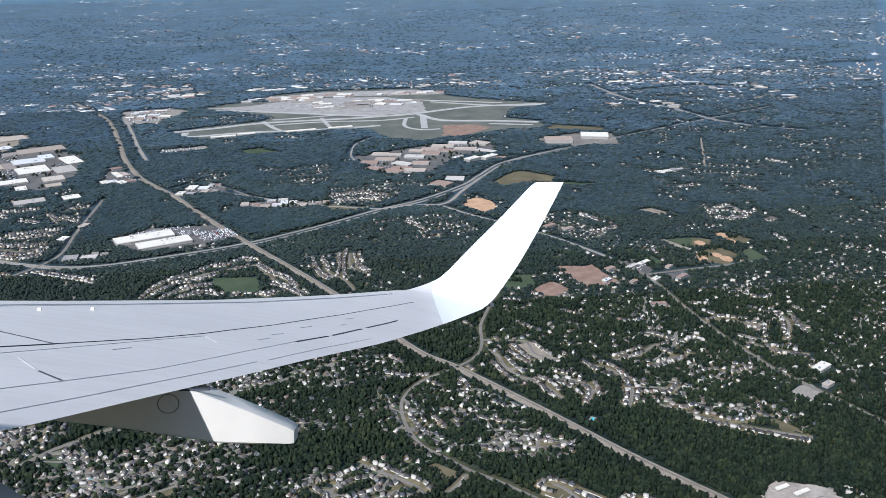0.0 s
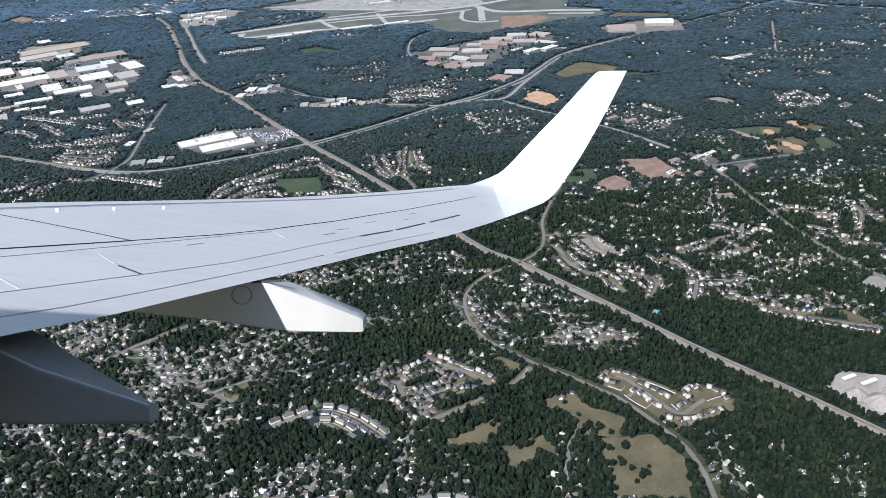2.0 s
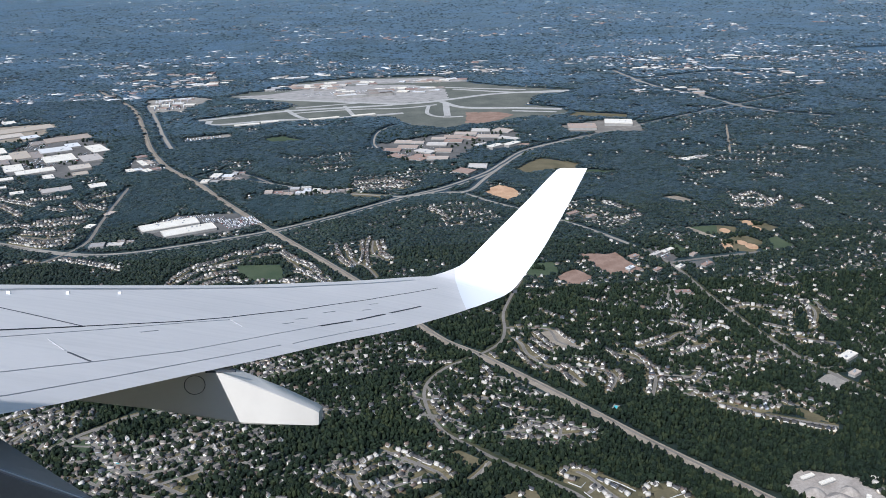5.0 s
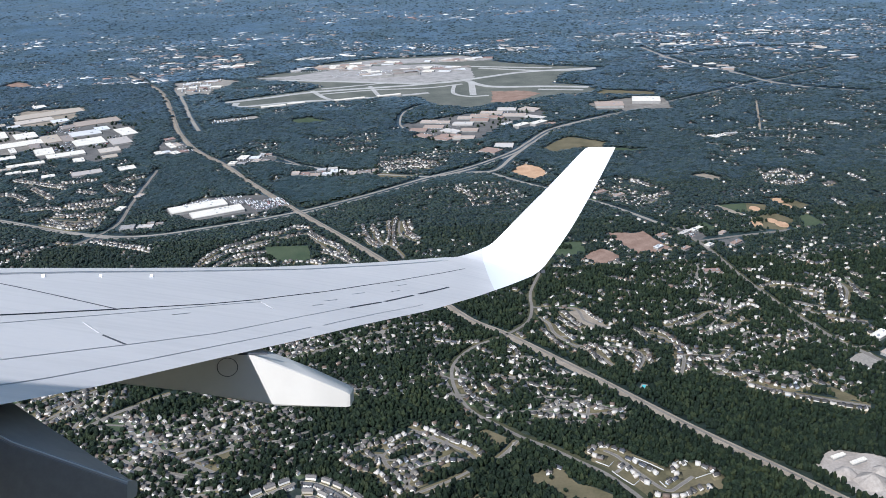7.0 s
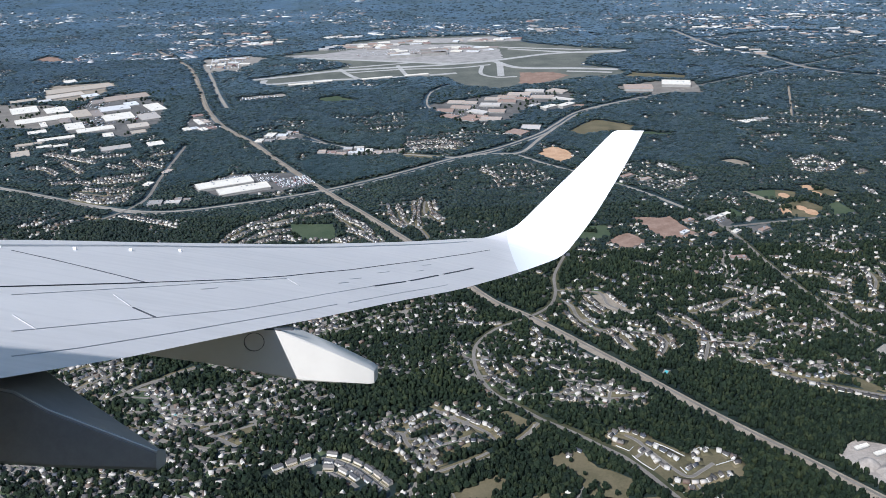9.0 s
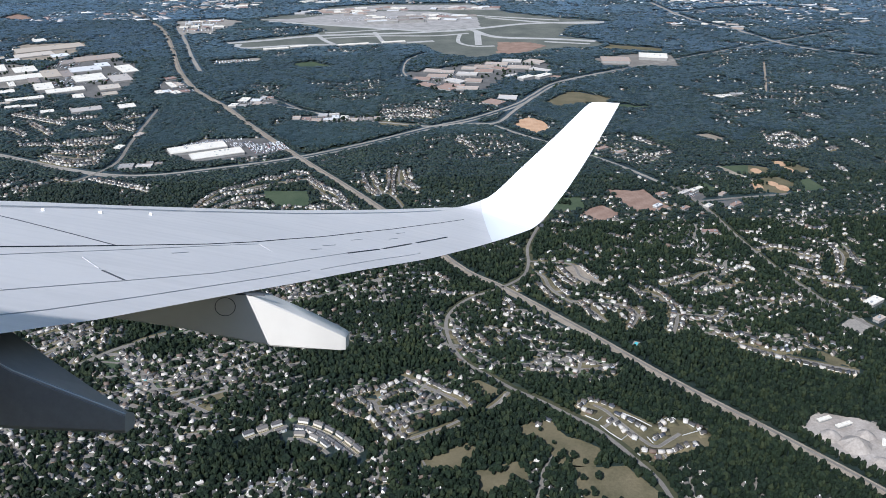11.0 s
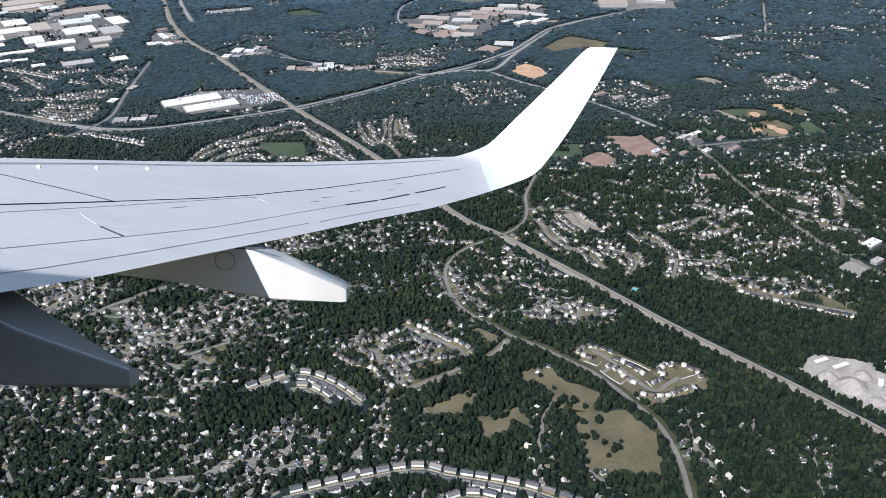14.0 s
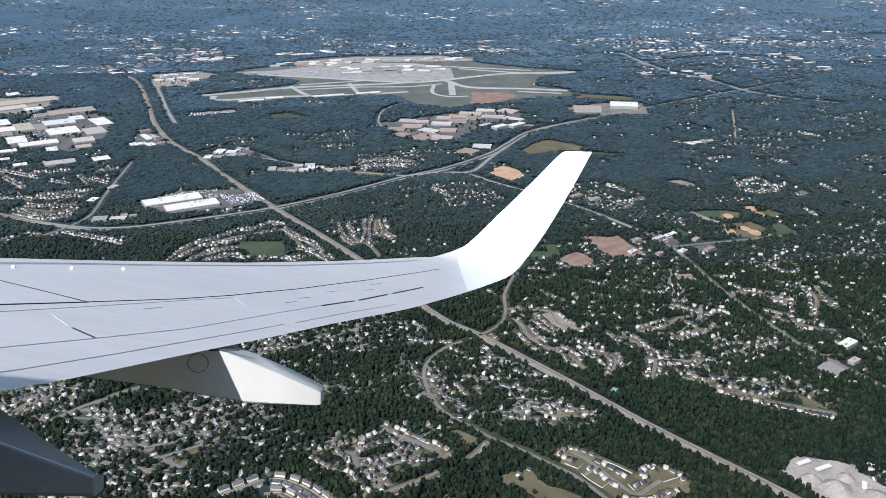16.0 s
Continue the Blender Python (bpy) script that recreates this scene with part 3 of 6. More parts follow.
def patch(name, label, points, mat, z=0.06, clear=True, rough=0.0):
    """A field or yard: an uneven outline on the ground, slightly proud."""
    p = [Vector((x, y, 0)) for x, y in points]
    ring = []
    for i in range(len(p)):
        a, b = p[i], p[(i + 1) % len(p)]
        k = max(1, int((b - a).length / 2.0))
        for j in range(k):
            q = a.lerp(b, j / k)
            if rough:
                q += Vector((noise.noise(q * 0.35), noise.noise(q * 0.35 + Vector((9, 4, 2))), 0)) * rough
            ring.append(q)
    if clear:
        clear_area([(q.x, q.y) for q in ring])
    n = len(ring)
    verts = [(q.x * U, q.y * U, z) for q in ring] + [(q.x * U, q.y * U, 0) for q in ring]
    faces = [tuple(range(n))] + [(i, n + i, n + (i + 1) % n, (i + 1) % n) for i in range(n)]
    return tagged(new(name, meshed(name, verts, faces, mat)), label, "field", kind="structure")


# main routes
RAIL = [(-205, 638), (-178.3, 592.7), (-161.3, 556.2), (-144.3, 502.7), (-131, 458), (-121.4, 431.9), (-110.4, 407.9), (-91.8, 378.4), (-77.5, 351), (-52.5, 307), (-32.7, 274), (-16.3, 245), (0, 212), (10.5, 199), (27, 175.7), (41.6, 154), (54.1, 137.5), (64, 124), (80, 101)]
road("power_line_corridor", "tan gravel corridor cut straight through the woods", RAIL, 2.6, gravel_mat, 0.08, 0.7)
road("rail_track", "grey track bed along the gravel corridor", [(x + 0.5, y + 0.2) for x, y in RAIL], 0.55, asphalt_mat, 0.16, 0.2)
HIGHWAY = [(-230, 352), (-167, 318), (-130, 297), (-105, 290), (-77, 297.5), (-52.5, 307.5), (-28.5, 323), (-4.3, 342), (16, 355.5), (36, 376), (46, 392), (62, 416), (97, 440)]
HIGHWAY_EAST = [(62, 416), (97, 440), (157, 478), (260, 540)]
road("highway", "pale dual highway with a grassed median", [(x - 0.75, y + 1.1) for x, y in HIGHWAY], 1.35, concrete_mat, 0.14, 1.1)
road("highway", "pale dual highway with a grassed median", [(x + 0.75, y - 1.1) for x, y in HIGHWAY], 1.35, concrete_mat, 0.14, 1.1)
for side in (-0.55, 0.55):
    road("highway", "pale dual highway running into the woods", [(x + side, y - 1.5 * side) for x, y in HIGHWAY_EAST], 0.95, concrete_mat, 0.13 + 0.01 * side, 0.6)
road("slip_road", "pale curved slip road at the interchange", [(-76, 385), (-38, 358.5), (-18.4, 350), (-2, 345), (14, 352)], 1.4, concrete_mat, 0.18, 1.5)
road("slip_road", "pale curved slip road at the interchange", [(-2, 345), (14, 348), (21.4, 346), (31.7, 332), (43.3, 318), (60, 296), (73.0, 272.8)], 1.4, concrete_mat, 0.20, 1.5)
road("slip_road", "pale curved slip road at the interchange", [(13, 347), (24.5, 349), (33.8, 367), (46, 390)], 1.7, concrete_mat, 0.22, 1.8)
road("main_road", "worn pale asphalt road between houses and trees", [(73.0, 272.8), (76.7, 263.2), (79.0, 256.2), (80.5, 245.4), (81.8, 227.7), (84.4, 209.7), (87.8, 193.9), (90.0, 186.0), (93.5, 178.3), (99.5, 164.3), (105.5, 148.3)], 1.3, asphalt_mat, 0.12, 0.5)
road("side_road", "worn pale asphalt road between houses and trees", [(78.5, 256.3), (91.8, 258.8), (105.5, 260.8), (112.5, 262.1)], 1.2, asphalt_mat, 0.16, 1.5)
road("side_road", "worn pale asphalt road between houses and trees", [(-129.2, 283.7), (-122.5, 293), (-118.2, 305.7), (-119.6, 327.2), (-120.5, 349.8), (-121.4, 377.2)], 1.3, asphalt_mat, 0.18, 1.3)
road("local_road", "narrow winding asphalt road through the suburb", [(30, 250), (23.7, 234.7), (20, 223.8), (18.8, 213.2), (16.1, 205.4), (9.4, 199.1), (1, 193.7), (-4.5, 185.3), (-5, 175.2), (-2.4, 165.2), (1.7, 159.7), (7.5, 153)], 0.85, asphalt_mat, 0.16, 0.75)
road("footpath", "pale path along the edge of the wood", [(5.5, 151.5), (2.3, 145.4), (-8.1, 139), (-16, 134.3), (-30, 126)], 0.45, concrete_mat, 0.17, 0.3)
road("local_road", "narrow winding asphalt road through the suburb", [(7.5, 153), (13.0, 148.1), (16.8, 144.1), (21.4, 139.3), (24.5, 134.3), (27.4, 128.5), (30.0, 122.5), (30.9, 113.5), (29.4, 101.5), (25.4, 90.5)], 0.9, asphalt_mat, 0.18, 0.95)
road("local_road", "narrow winding asphalt road through the suburb", [(-105.5, 180.1), (-91.6, 165.1), (-79, 174.5), (-65.3, 180.8), (-46.7, 191.9), (-34.2, 198.2), (-20, 206)], 1.1, asphalt_mat, 0.16, 0.35)
road("local_road", "narrow winding asphalt road through the suburb", [(-91.6, 165.1), (-98, 158), (-112, 152), (-130, 150)], 1.1, asphalt_mat, 0.18, 0.35)
road("power_line_cut", "pale straight cut through distant woods", [(177.6, 455.0), (165.2, 420.8), (153.9, 391.1)], 1.1, gravel_mat, 0.1, 0.7)
road("far_road", "pale highway crossing the distant suburb", [(170.2, 655.4), (174.7, 606.8), (181.4, 572.6), (194.4, 546.4), (205.7, 504.1), (221.7, 480.6), (242.2, 465.5)], 2.6, concrete_mat, 0.2, 2.0)
road("far_road", "pale highway crossing the distant suburb", [(285.1, 601.0), (264.5, 626.9), (228.9, 630.1), (169.2, 608.1)], 2.6, concrete_mat, 0.22, 2.0)
road("runway_link", "pale straight road beside the airfield", [(-158, 575), (-153.3, 560.3), (-142.0, 526.3), (-129.9, 485.2), (-117.4, 448.1)], 2.0, concrete_mat, 0.12, 1.6)
road("side_road", "worn pale asphalt road between houses and trees", [(-95.2, 390.3), (-82.6, 400.5), (-70.6, 388.6), (-58.9, 373.6)], 1.0, asphalt_mat, 0.14, 1.2)
road("side_road", "pale narrow road through the woods", [(-12.1, 432), (-14, 444.8), (-11.6, 468.8), (-3.5, 484.9)], 1.0, concrete_mat, 0.14, 1.6)

# fields, bare soil and yards
patch("sports_field", "mown green field among the houses", [(-61, 273.7), (-46, 272.5), (-44.8, 259), (-58, 260)], lawn_mat)
patch("bare_earth", "bright orange patch of bare soil", [(30.5, 344.5), (34, 352), (38.7, 355.5), (43.5, 350), (44.7, 342.6), (42, 335), (37, 332)], soil_mat, 0.3, True, 1.2)
patch("ball_field", "green playing field edged by a pale track", [(97.6, 289.9), (107.6, 290.5), (111.7, 283.2), (102.3, 280.8)], lawn_mat)
patch("running_track", "pale worn track beside the playing field", [(94.7, 288.4), (97.4, 290.6), (102.6, 280.1), (103.1, 277.7), (98.8, 278.9)], gravel_mat, 0.09, True, 0.3)
patch("ball_field", "dry grass ball field with a sandy diamond", [(108.0, 290.5), (114.7, 287.1), (110.9, 279.7), (104.1, 279.4)], hay_mat, 0.08)
patch("ball_field", "dry grass ball field with sandy diamonds", [(114.6, 295.4), (124.1, 293.6), (129.7, 282.2), (121.8, 281.3), (118.8, 286.0)], hay_mat, 0.07)
patch("ball_field", "dry grass ball field with sandy diamonds", [(102.1, 273.8), (113.1, 279.4), (117.2, 270.8), (110.0, 261.9), (100.7, 265.1)], hay_mat, 0.08)
patch("ball_field", "green playing field beside the trees", [(119.2, 274.0), (123.7, 275.8), (125.4, 265.4), (116.5, 262.7)], lawn_mat)
patch("meadow", "small green field behind the shops", [(83.7, 272.1), (87.2, 273.4), (88.8, 266.0), (84.2, 263.4)], lawn_mat)
for x, y, r in [(108.7, 284.2, 1.8), (120.1, 291.5, 1.9), (120.2, 284.6, 1.9), (103.0, 268.7, 2.0), (109.4, 271.2, 1.7), (111.1, 267.1, 2.0)]:
    patch("ball_diamond", "sandy orange ball diamond", [(x + r * math.cos(a), y + 1.5 * r * math.sin(a)) for a in [i * math.pi / 5 for i in range(10)]], soil_mat, 0.10 + 0.02 * r, True, 0.3)
patch("bare_earth", "orange patch of bare soil in distant woods", [(-287.6, 612.8), (-285, 620.8), (-282, 633), (-270, 622), (-259.7, 605), (-270, 607)], red_soil_mat, 0.2, True, 2.0)
patch("meadow", "green clearing in the dark woods", [(-73.6, 462.9), (-63.8, 470), (-49, 456), (-66.5, 453)], lawn_mat, 0.08, True, 2.0)
patch("building_plot", "cleared reddish building plot", [(52.4, 268), (64.5, 267.4), (69, 251), (57, 249)], red_soil_mat, 0.2, True, 1.2)
patch("building_plot", "cleared pale brown building plot", [(40.2, 248.7), (47.5, 255.3), (52.2, 247.5), (45.3, 241)], red_soil_mat, 0.2, True, 1.0)
patch("meadow", "green meadow by the road", [(29, 262), (42, 262), (43, 252), (33, 250)], lawn_mat, 0.08, True, 1.0)
patch("meadow", "small dry field at the road junction", [(-1.8, 156.2), (0.5, 157), (5.3, 152.4), (2.1, 149.3)], hay_mat)
patch("meadow", "dry tan field with a dark hedge", [(-12.7, 130.3), (-8.4, 132.5), (-3.8, 136.0), (-1.6, 134.0), (-3.6, 130.2), (-6.7, 127.3), (-11.8, 127.7)], hay_mat, 0.08, True, 0.4)
patch("meadow", "dry meadow beside new houses", [(6.1, 139.3), (10.4, 142.6), (12.6, 142.2), (15.9, 136.7), (21.5, 132.9), (19.3, 127.7), (12.6, 127.4), (11.8, 133.6), (6.4, 137.8)], hay_mat, 0.08, True, 0.5)
patch("meadow", "dry meadow by the winding road", [(15, 128), (25, 127), (29, 120), (27, 108), (15, 112)], hay_mat, 0.08, True, 0.6)
patch("meadow", "narrow dry field between tree belts", [(-3, 127), (6, 130), (7, 124), (-2, 120)], hay_mat, 0.08, True, 0.6)
patch("meadow", "small dry field beside a row of houses", [(75.3, 164.4), (78.4, 164.6), (81.7, 159.8), (78.2, 158.5)], hay_mat, 0.08, True, 0.4)
# Unseen sheet added to keep ground glint off the fairings' shaded flanks.
tagged(new("bounce_sheet", meshed("bounce_sheet", [(-6000, -18000, 0.02), (6000, -18000, 0.02), (1800, 110, 0.02), (-1800, 110, 0.02)], [(0, 1, 2, 3)], bounce_sheet_mat)), "unseen dark sheet beneath the flight that cuts bounced light", "field", kind="structure")
SCRUB = [(-68.9, 345.9), (-56.5, 349.0), (-37.2, 336.9), (-23.6, 333.5), (-40.6, 318.3), (-53.3, 315.8)]
patch("scrub", "rough green scrubland beside the highway", SCRUB, scrub_mat, 0.06, False, 3.0)
patch("meadow", "dry grass strip beside the highway", [(-26.3, 355.6), (-9.3, 348.2), (-13.3, 342.3), (-23.8, 346.1)], hay_mat, 0.08, True, 0.8)
patch("meadow", "pale clearing in the woods", [(48.4, 378), (53.5, 386), (64, 399), (80, 385), (75, 374), (62, 375), (54, 371)], hay_mat, 0.08, True, 2.0)
patch("meadow", "pale clearing in the woods", [(67.2, 379.7), (94.8, 368.6), (86.4, 365.1), (70.1, 369.5)], lawn_mat, 0.08, True, 2.0)
patch("quarry_floor", "pale grey quarry yard cut into the woods", [(61, 137), (67, 142), (75, 139), (80, 130), (86, 112), (78, 108), (72, 120), (65, 128)], quarry_mat, 0.2, True, 1.0)
patch("airfield_grass", "dry mown grass of the airfield", [(-116.6, 520.0), (-105.0, 531.3), (-68.7, 547.6), (-62.4, 557.6), (-78.6, 576.7), (-114.8, 596.7), (-98.0, 615.2), (-63.1, 621.6), (-69.0, 647.3), (-27.9, 661.3), (35.4, 660.0), (60.1, 618.2), (88.5, 597.6), (119.4, 579.5), (110.9, 566.2), (93.4, 561.6), (81.1, 532.7), (99.3, 519.9), (103.2, 506.9), (97.6, 496.2), (71.0, 493.1), (53.3, 482.3), (37.0, 477.7), (23.9, 471.2), (6.0, 483.3), (-2.8, 508.6), (-26.0, 513.0), (-52.2, 508.1), (-71.5, 503.6), (-93.3, 496.7), (-107.3, 503.8)], airfield_mat, 0.06, True, 2.0)
patch("apron", "pale concrete airport apron", [(-109.6, 599.9), (-64.1, 579.9), (-26.6, 564.1), (3.9, 554.0), (35.8, 561.3), (36.9, 599.7), (12.6, 624.0), (-31.5, 628.9), (-66.7, 615.3), (-83.1, 603.1)], apron_mat, 0.14, True, 2.0)
patch("apron", "pale concrete airport apron", [(-83.4, 626.0), (-31.6, 633.9), (12.9, 631.3), (55.3, 629.2), (39.1, 653.7), (-32.0, 654.3), (-64.5, 641.2)], apron_mat, 0.15, True, 2.0)
patch("apron", "reddish bare ground at the airfield edge", [(41.7, 515.4), (60.3, 513.5), (68.7, 503.4), (57.5, 489.3), (44.3, 480.9), (38.4, 485.0)], red_soil_mat, 0.14, True, 2.0)
patch("meadow", "pale dry clearing at the runway end", [(105.4, 504.8), (133.6, 491.0), (129.7, 480.5), (98.4, 492.8)], hay_mat, 0.08, True, 2.0)
patch("freight_yard", "pale paved freight yard", [(-164, 596), (-135, 605), (-118, 593), (-133, 551), (-150, 549)], concrete_mat, 0.14, True, 2.0)
patch("freight_yard", "pale paved freight yard", [(-118, 472), (-92, 480), (-90, 470), (-114, 462)], concrete_mat, 0.14, True, 1.5)
road("runway", "long pale concrete runway and taxiway", [(-116.9, 521.7), (-94.5, 529.3), (-64.7, 541.3), (-5.2, 548.1), (31.2, 558.3), (69.8, 575.0), (118.9, 577.4)], 4.5, runway_mat, 0.170, 1)
road("runway", "long pale concrete runway and taxiway", [(-109.7, 518.7), (-105.8, 506.7), (-72.5, 513.4), (-45.9, 513.4), (-12.6, 517.2), (4.4, 520.8)], 4.0, runway_mat, 0.177, 1)
road("runway", "long pale concrete runway and taxiway", [(-67.2, 545.4), (-59.3, 524.4), (-51.8, 511.2)], 3.0, runway_mat, 0.184, 1)
road("runway", "long pale concrete runway and taxiway", [(-31.4, 551.5), (-25.3, 517.9)], 2.6, runway_mat, 0.191, 1)
road("runway", "long pale concrete runway and taxiway", [(-61.9, 550.0), (-44.3, 554.0), (-19.3, 560.6)], 3.0, runway_mat, 0.198, 1)
road("runway", "long pale concrete runway and taxiway", [(30.1, 554.5), (42.7, 531.1), (75.9, 522.8), (99.8, 514.5)], 4.5, runway_mat, 0.205, 1)
road("runway", "long pale concrete runway and taxiway", [(69.6, 515.1), (94.9, 506.8)], 3.0, runway_mat, 0.212, 1)
road("runway", "long pale concrete runway and taxiway", [(32.6, 550.1), (29.9, 507.4)], 4.0, runway_mat, 0.219, 1)
road("runway", "long pale concrete runway and taxiway", [(21.3, 540.9), (18.9, 516.3), (26.7, 504.7), (38.8, 504.1)], 2.4, runway_mat, 0.226, 1)
road("runway", "long pale concrete runway and taxiway", [(42.2, 598.6), (84.9, 576.0), (114.4, 574.0)], 3.5, runway_mat, 0.233, 1)
road("runway", "long pale concrete runway and taxiway", [(-102.8, 592.1), (-63.9, 577.8), (2.1, 552.4), (31.0, 556.3)], 4.0, runway_mat, 0.240, 1)
road("runway", "long pale concrete runway and taxiway", [(4.5, 620.9), (50.3, 601.4), (90.3, 585.8)], 3.0, runway_mat, 0.247, 1)
road("runway", "long pale concrete runway and taxiway", [(-64.0, 532.2), (-29.8, 538.1), (5.0, 536.8), (26.4, 543.7)], 2.6, runway_mat, 0.254, 1)


# ---- buildings with flat roofs ----
FOOTPRINTS = []


def flat_building(name, label, x, y, length, depth, turn, height, roof_mat, units=0, group=""):
    """A warehouse or shop: walls, a roof slab with a parapet, and plant on the roof."""
    b = thing(name, label, "building", group, m=pose(x * U, y * U, 0, 0, 0, turn))
    FOOTPRINTS.append((x, y, length, depth, turn))
    l, d, h = length * U / 2, depth * U / 2, height * U
    piece("wall", meshed("wall", *box_data(-l, l, -d, d, 0, h), shed_wall_mat), b)
    t, e = 0.25, 0.12
    piece("roof", meshed("roof", *joined(box_data(-l - e, l + e, -d - e, d + e, h, h + t), box_data(-l - e, l + e, -d - e, -d + e, h + t, h + 2 * t), box_data(-l - e, l + e, d - e, d + e, h + t, h + 2 * t),
                                         box_data(-l - e, -l + e, -d + e, d - e, h + t, h + 2 * t), box_data(l - e, l + e, -d + e, d - e, h + t, h + 2 * t)), roof_mat), b)
    for i in range(units):
        ux, uy = random.uniform(-0.8, 0.8) * l, random.uniform(-0.7, 0.7) * d
        s = random.uniform(0.3, 0.7)
        piece("roof_unit", meshed("roof_unit", *box_data(ux - s, ux + s, uy - s * 0.7, uy + s * 0.7, h + t, h + t + s), unit_mat), b)
    c, s_ = math.cos(radians(turn)), math.sin(radians(turn))
    g = 1.2
    clear_area([(x + c * a - s_ * q, y + s_ * a + c * q) for a, q in ((-length / 2 - g, -depth / 2 - g), (length / 2 + g, -depth / 2 - g), (length / 2 + g, depth / 2 + g), (-length / 2 - g, depth / 2 + g))])
    return b


patch("car_park", "pale car park beside the warehouse", [(-106, 318), (-92, 332), (-69, 332), (-58, 315), (-72, 308), (-90, 302)], dark_asphalt_mat, 0.1, True, 1.0)
flat_building("warehouse", "long white-roofed warehouse beside a full car park", -92, 318.5, 21, 7.5, 24, 1.0, white_roof_mat, 6)
flat_building("warehouse", "long white-roofed warehouse beside a full car park", -83.5, 311.5, 19, 7, 24, 0.9, white_roof_mat, 5)
flat_building("factory", "very large white flat-roofed plant", 88.5, 109.5, 14, 9.5, 4, 1.6, white_roof_mat, 8)
patch("car_park", "worn grey yard of the plant", [(79, 121), (100, 123), (101, 117), (80, 116)], asphalt_mat, 0.1)
for x, y, l, d, a in [(121, 466.5, 15, 11, -14), (55, 425, 9, 4, 40), (46, 422, 8, 4, 40)]:
    flat_building("warehouse", "pale flat-roofed distribution building in the woods", x, y, l, d, a, 1.5, white_roof_mat, 2)
patch("yard", "pale paved yard round the distribution buildings", [(90, 449), (130, 444), (133, 474), (112, 478), (89, 468)], asphalt_mat, 0.08, True, 1.0)
flat_building("warehouse", "tan flat-roofed distribution building in the woods", 99, 460, 15, 10, -8, 1.3, brown_roof_mat, 4)
patch("yard", "pale paved industrial yards", [(-185.4, 405.9), (-200.3, 459.3), (-188.8, 495.6), (-155.6, 468.8), (-144.6, 424.2), (-151.3, 393.8), (-167.7, 404.2)], dark_asphalt_mat, 0.08, True, 2.0)
patch("yard", "pale paved industrial yards", [(-224.6, 420.1), (-249.9, 476.7), (-209.7, 468.6), (-195.0, 435.5), (-198.7, 416.2)], asphalt_mat, 0.09, True, 2.0)
patch("yard", "pale paved industrial yards", [(-227.3, 481.0), (-238.0, 524.3), (-199.3, 528.7), (-196.7, 495.5), (-201.1, 476.5)], gravel_mat, 0.10, True, 2.0)
random.seed(11)
PALE_SHEDS = [(-226, 458, 13.1, 14.1, 30, 0), (-205, 439, 32.9, 9.4, 28, 0), (-209, 457, 10.6, 11.9, 30, 0), (-203, 425, 2.9, 8.8, 29, 0), (-200, 410, 8.2, 5.1, 27, 0), (-186, 420, 8.5, 12.1, 27, 0), (-173, 412, 16.9, 6.8, 26, 0), (-170, 437, 14.3, 12.9, 27, 0), (-157, 456, 7.7, 15.7, 28, 0), (-136, 382, 6.9, 5.9, 23, 0), (-163, 400, 4.7, 6.4, 25, 0), (-168, 375, 5.5, 3.7, 23, 0), (-230, 534, 6.8, 7.6, 34, 0), (-186, 397, 16.1, 4.0, 26, 0), (-186, 383, 6.2, 3.0, 25, 0), (-179, 384, 6.2, 3.0, 25, 0)]
TAN_SHEDS = [(-216, 511, 35.9, 11.8, 32, 2), (-218, 493, 20.0, 9.0, 31, 2), (-180, 483, 23.0, 10.7, 30, 2), (-192, 446, 8.3, 15.4, 28, 2), (-154, 435, 9.3, 12.7, 27, 2), (-154, 417, 9.5, 7.7, 26, 2), (-150, 404, 6.7, 4.8, 25, 2), (-152, 377, 12.5, 5.8, 24, 2), (-192, 372, 7.4, 8.7, 25, 2), (-195, 388, 11.1, 3.1, 25, 2), (-237, 483, 13.7, 5.5, 31, 2)]
GREY_SHEDS = [(-178, 456, 15.1, 9.8, 28, 1), (-191, 475, 11.3, 8.4, 30, 1), (-184, 446, 5.3, 13.4, 28, 1), (-203, 491, 8.7, 6.7, 31, 1), (-195, 432, 5.0, 9.2, 27, 1), (-172, 465, 6.6, 8.1, 29, 1), (-224, 480, 6.6, 4.3, 31, 1)]
for x, y, l, d, turn, k in PALE_SHEDS + TAN_SHEDS + GREY_SHEDS:
    flat_building("industrial_building", "large pale flat-roofed industrial building", x, y, l, d * 1.12, turn + random.gauss(0, 1.5), random.uniform(0.4, 0.65), (white_roof_mat, shed_mat, tan_roof_mat)[k], 3, "industrial estate")
patch("yard", "grey paved business park", [(-13, 440), (10, 452), (30, 462), (62, 465), (62, 440), (40, 432), (22, 400), (2, 400)], dark_asphalt_mat, 0.08, True, 3.0)
WEST_UNITS = [(-5, 425, 10, 4), (3, 431, 12, 4), (11, 420, 12, 4), (18, 434, 12, 4), (1, 443, 10, 4), (-3, 413, 9, 4), (6, 406, 11, 4), (16, 405, 12, 4), (27, 440, 11, 4), (35, 456, 14, 4), (44, 463, 12, 4), (28, 450, 12, 4)]
EAST_UNITS = [(46, 448, 14, 4), (56, 460, 12, 5), (56, 441, 13, 3), (10, 411, 12, 3), (20, 420, 10, 4), (8, 440, 9, 3), (36, 445, 10, 3), (20, 447, 9, 3), (60, 426, 9, 2), (26, 379, 10, 5), (33, 387, 10, 5)]
for x, y, l, d in WEST_UNITS + EAST_UNITS:
    flat_building("office_building", "low reddish-brown flat-roofed business unit", x, y, l * 0.85, d * 1.35, random.choice((-12, -12, -40)), random.uniform(0.45, 0.7), brown_roof_mat, 1, "business park")
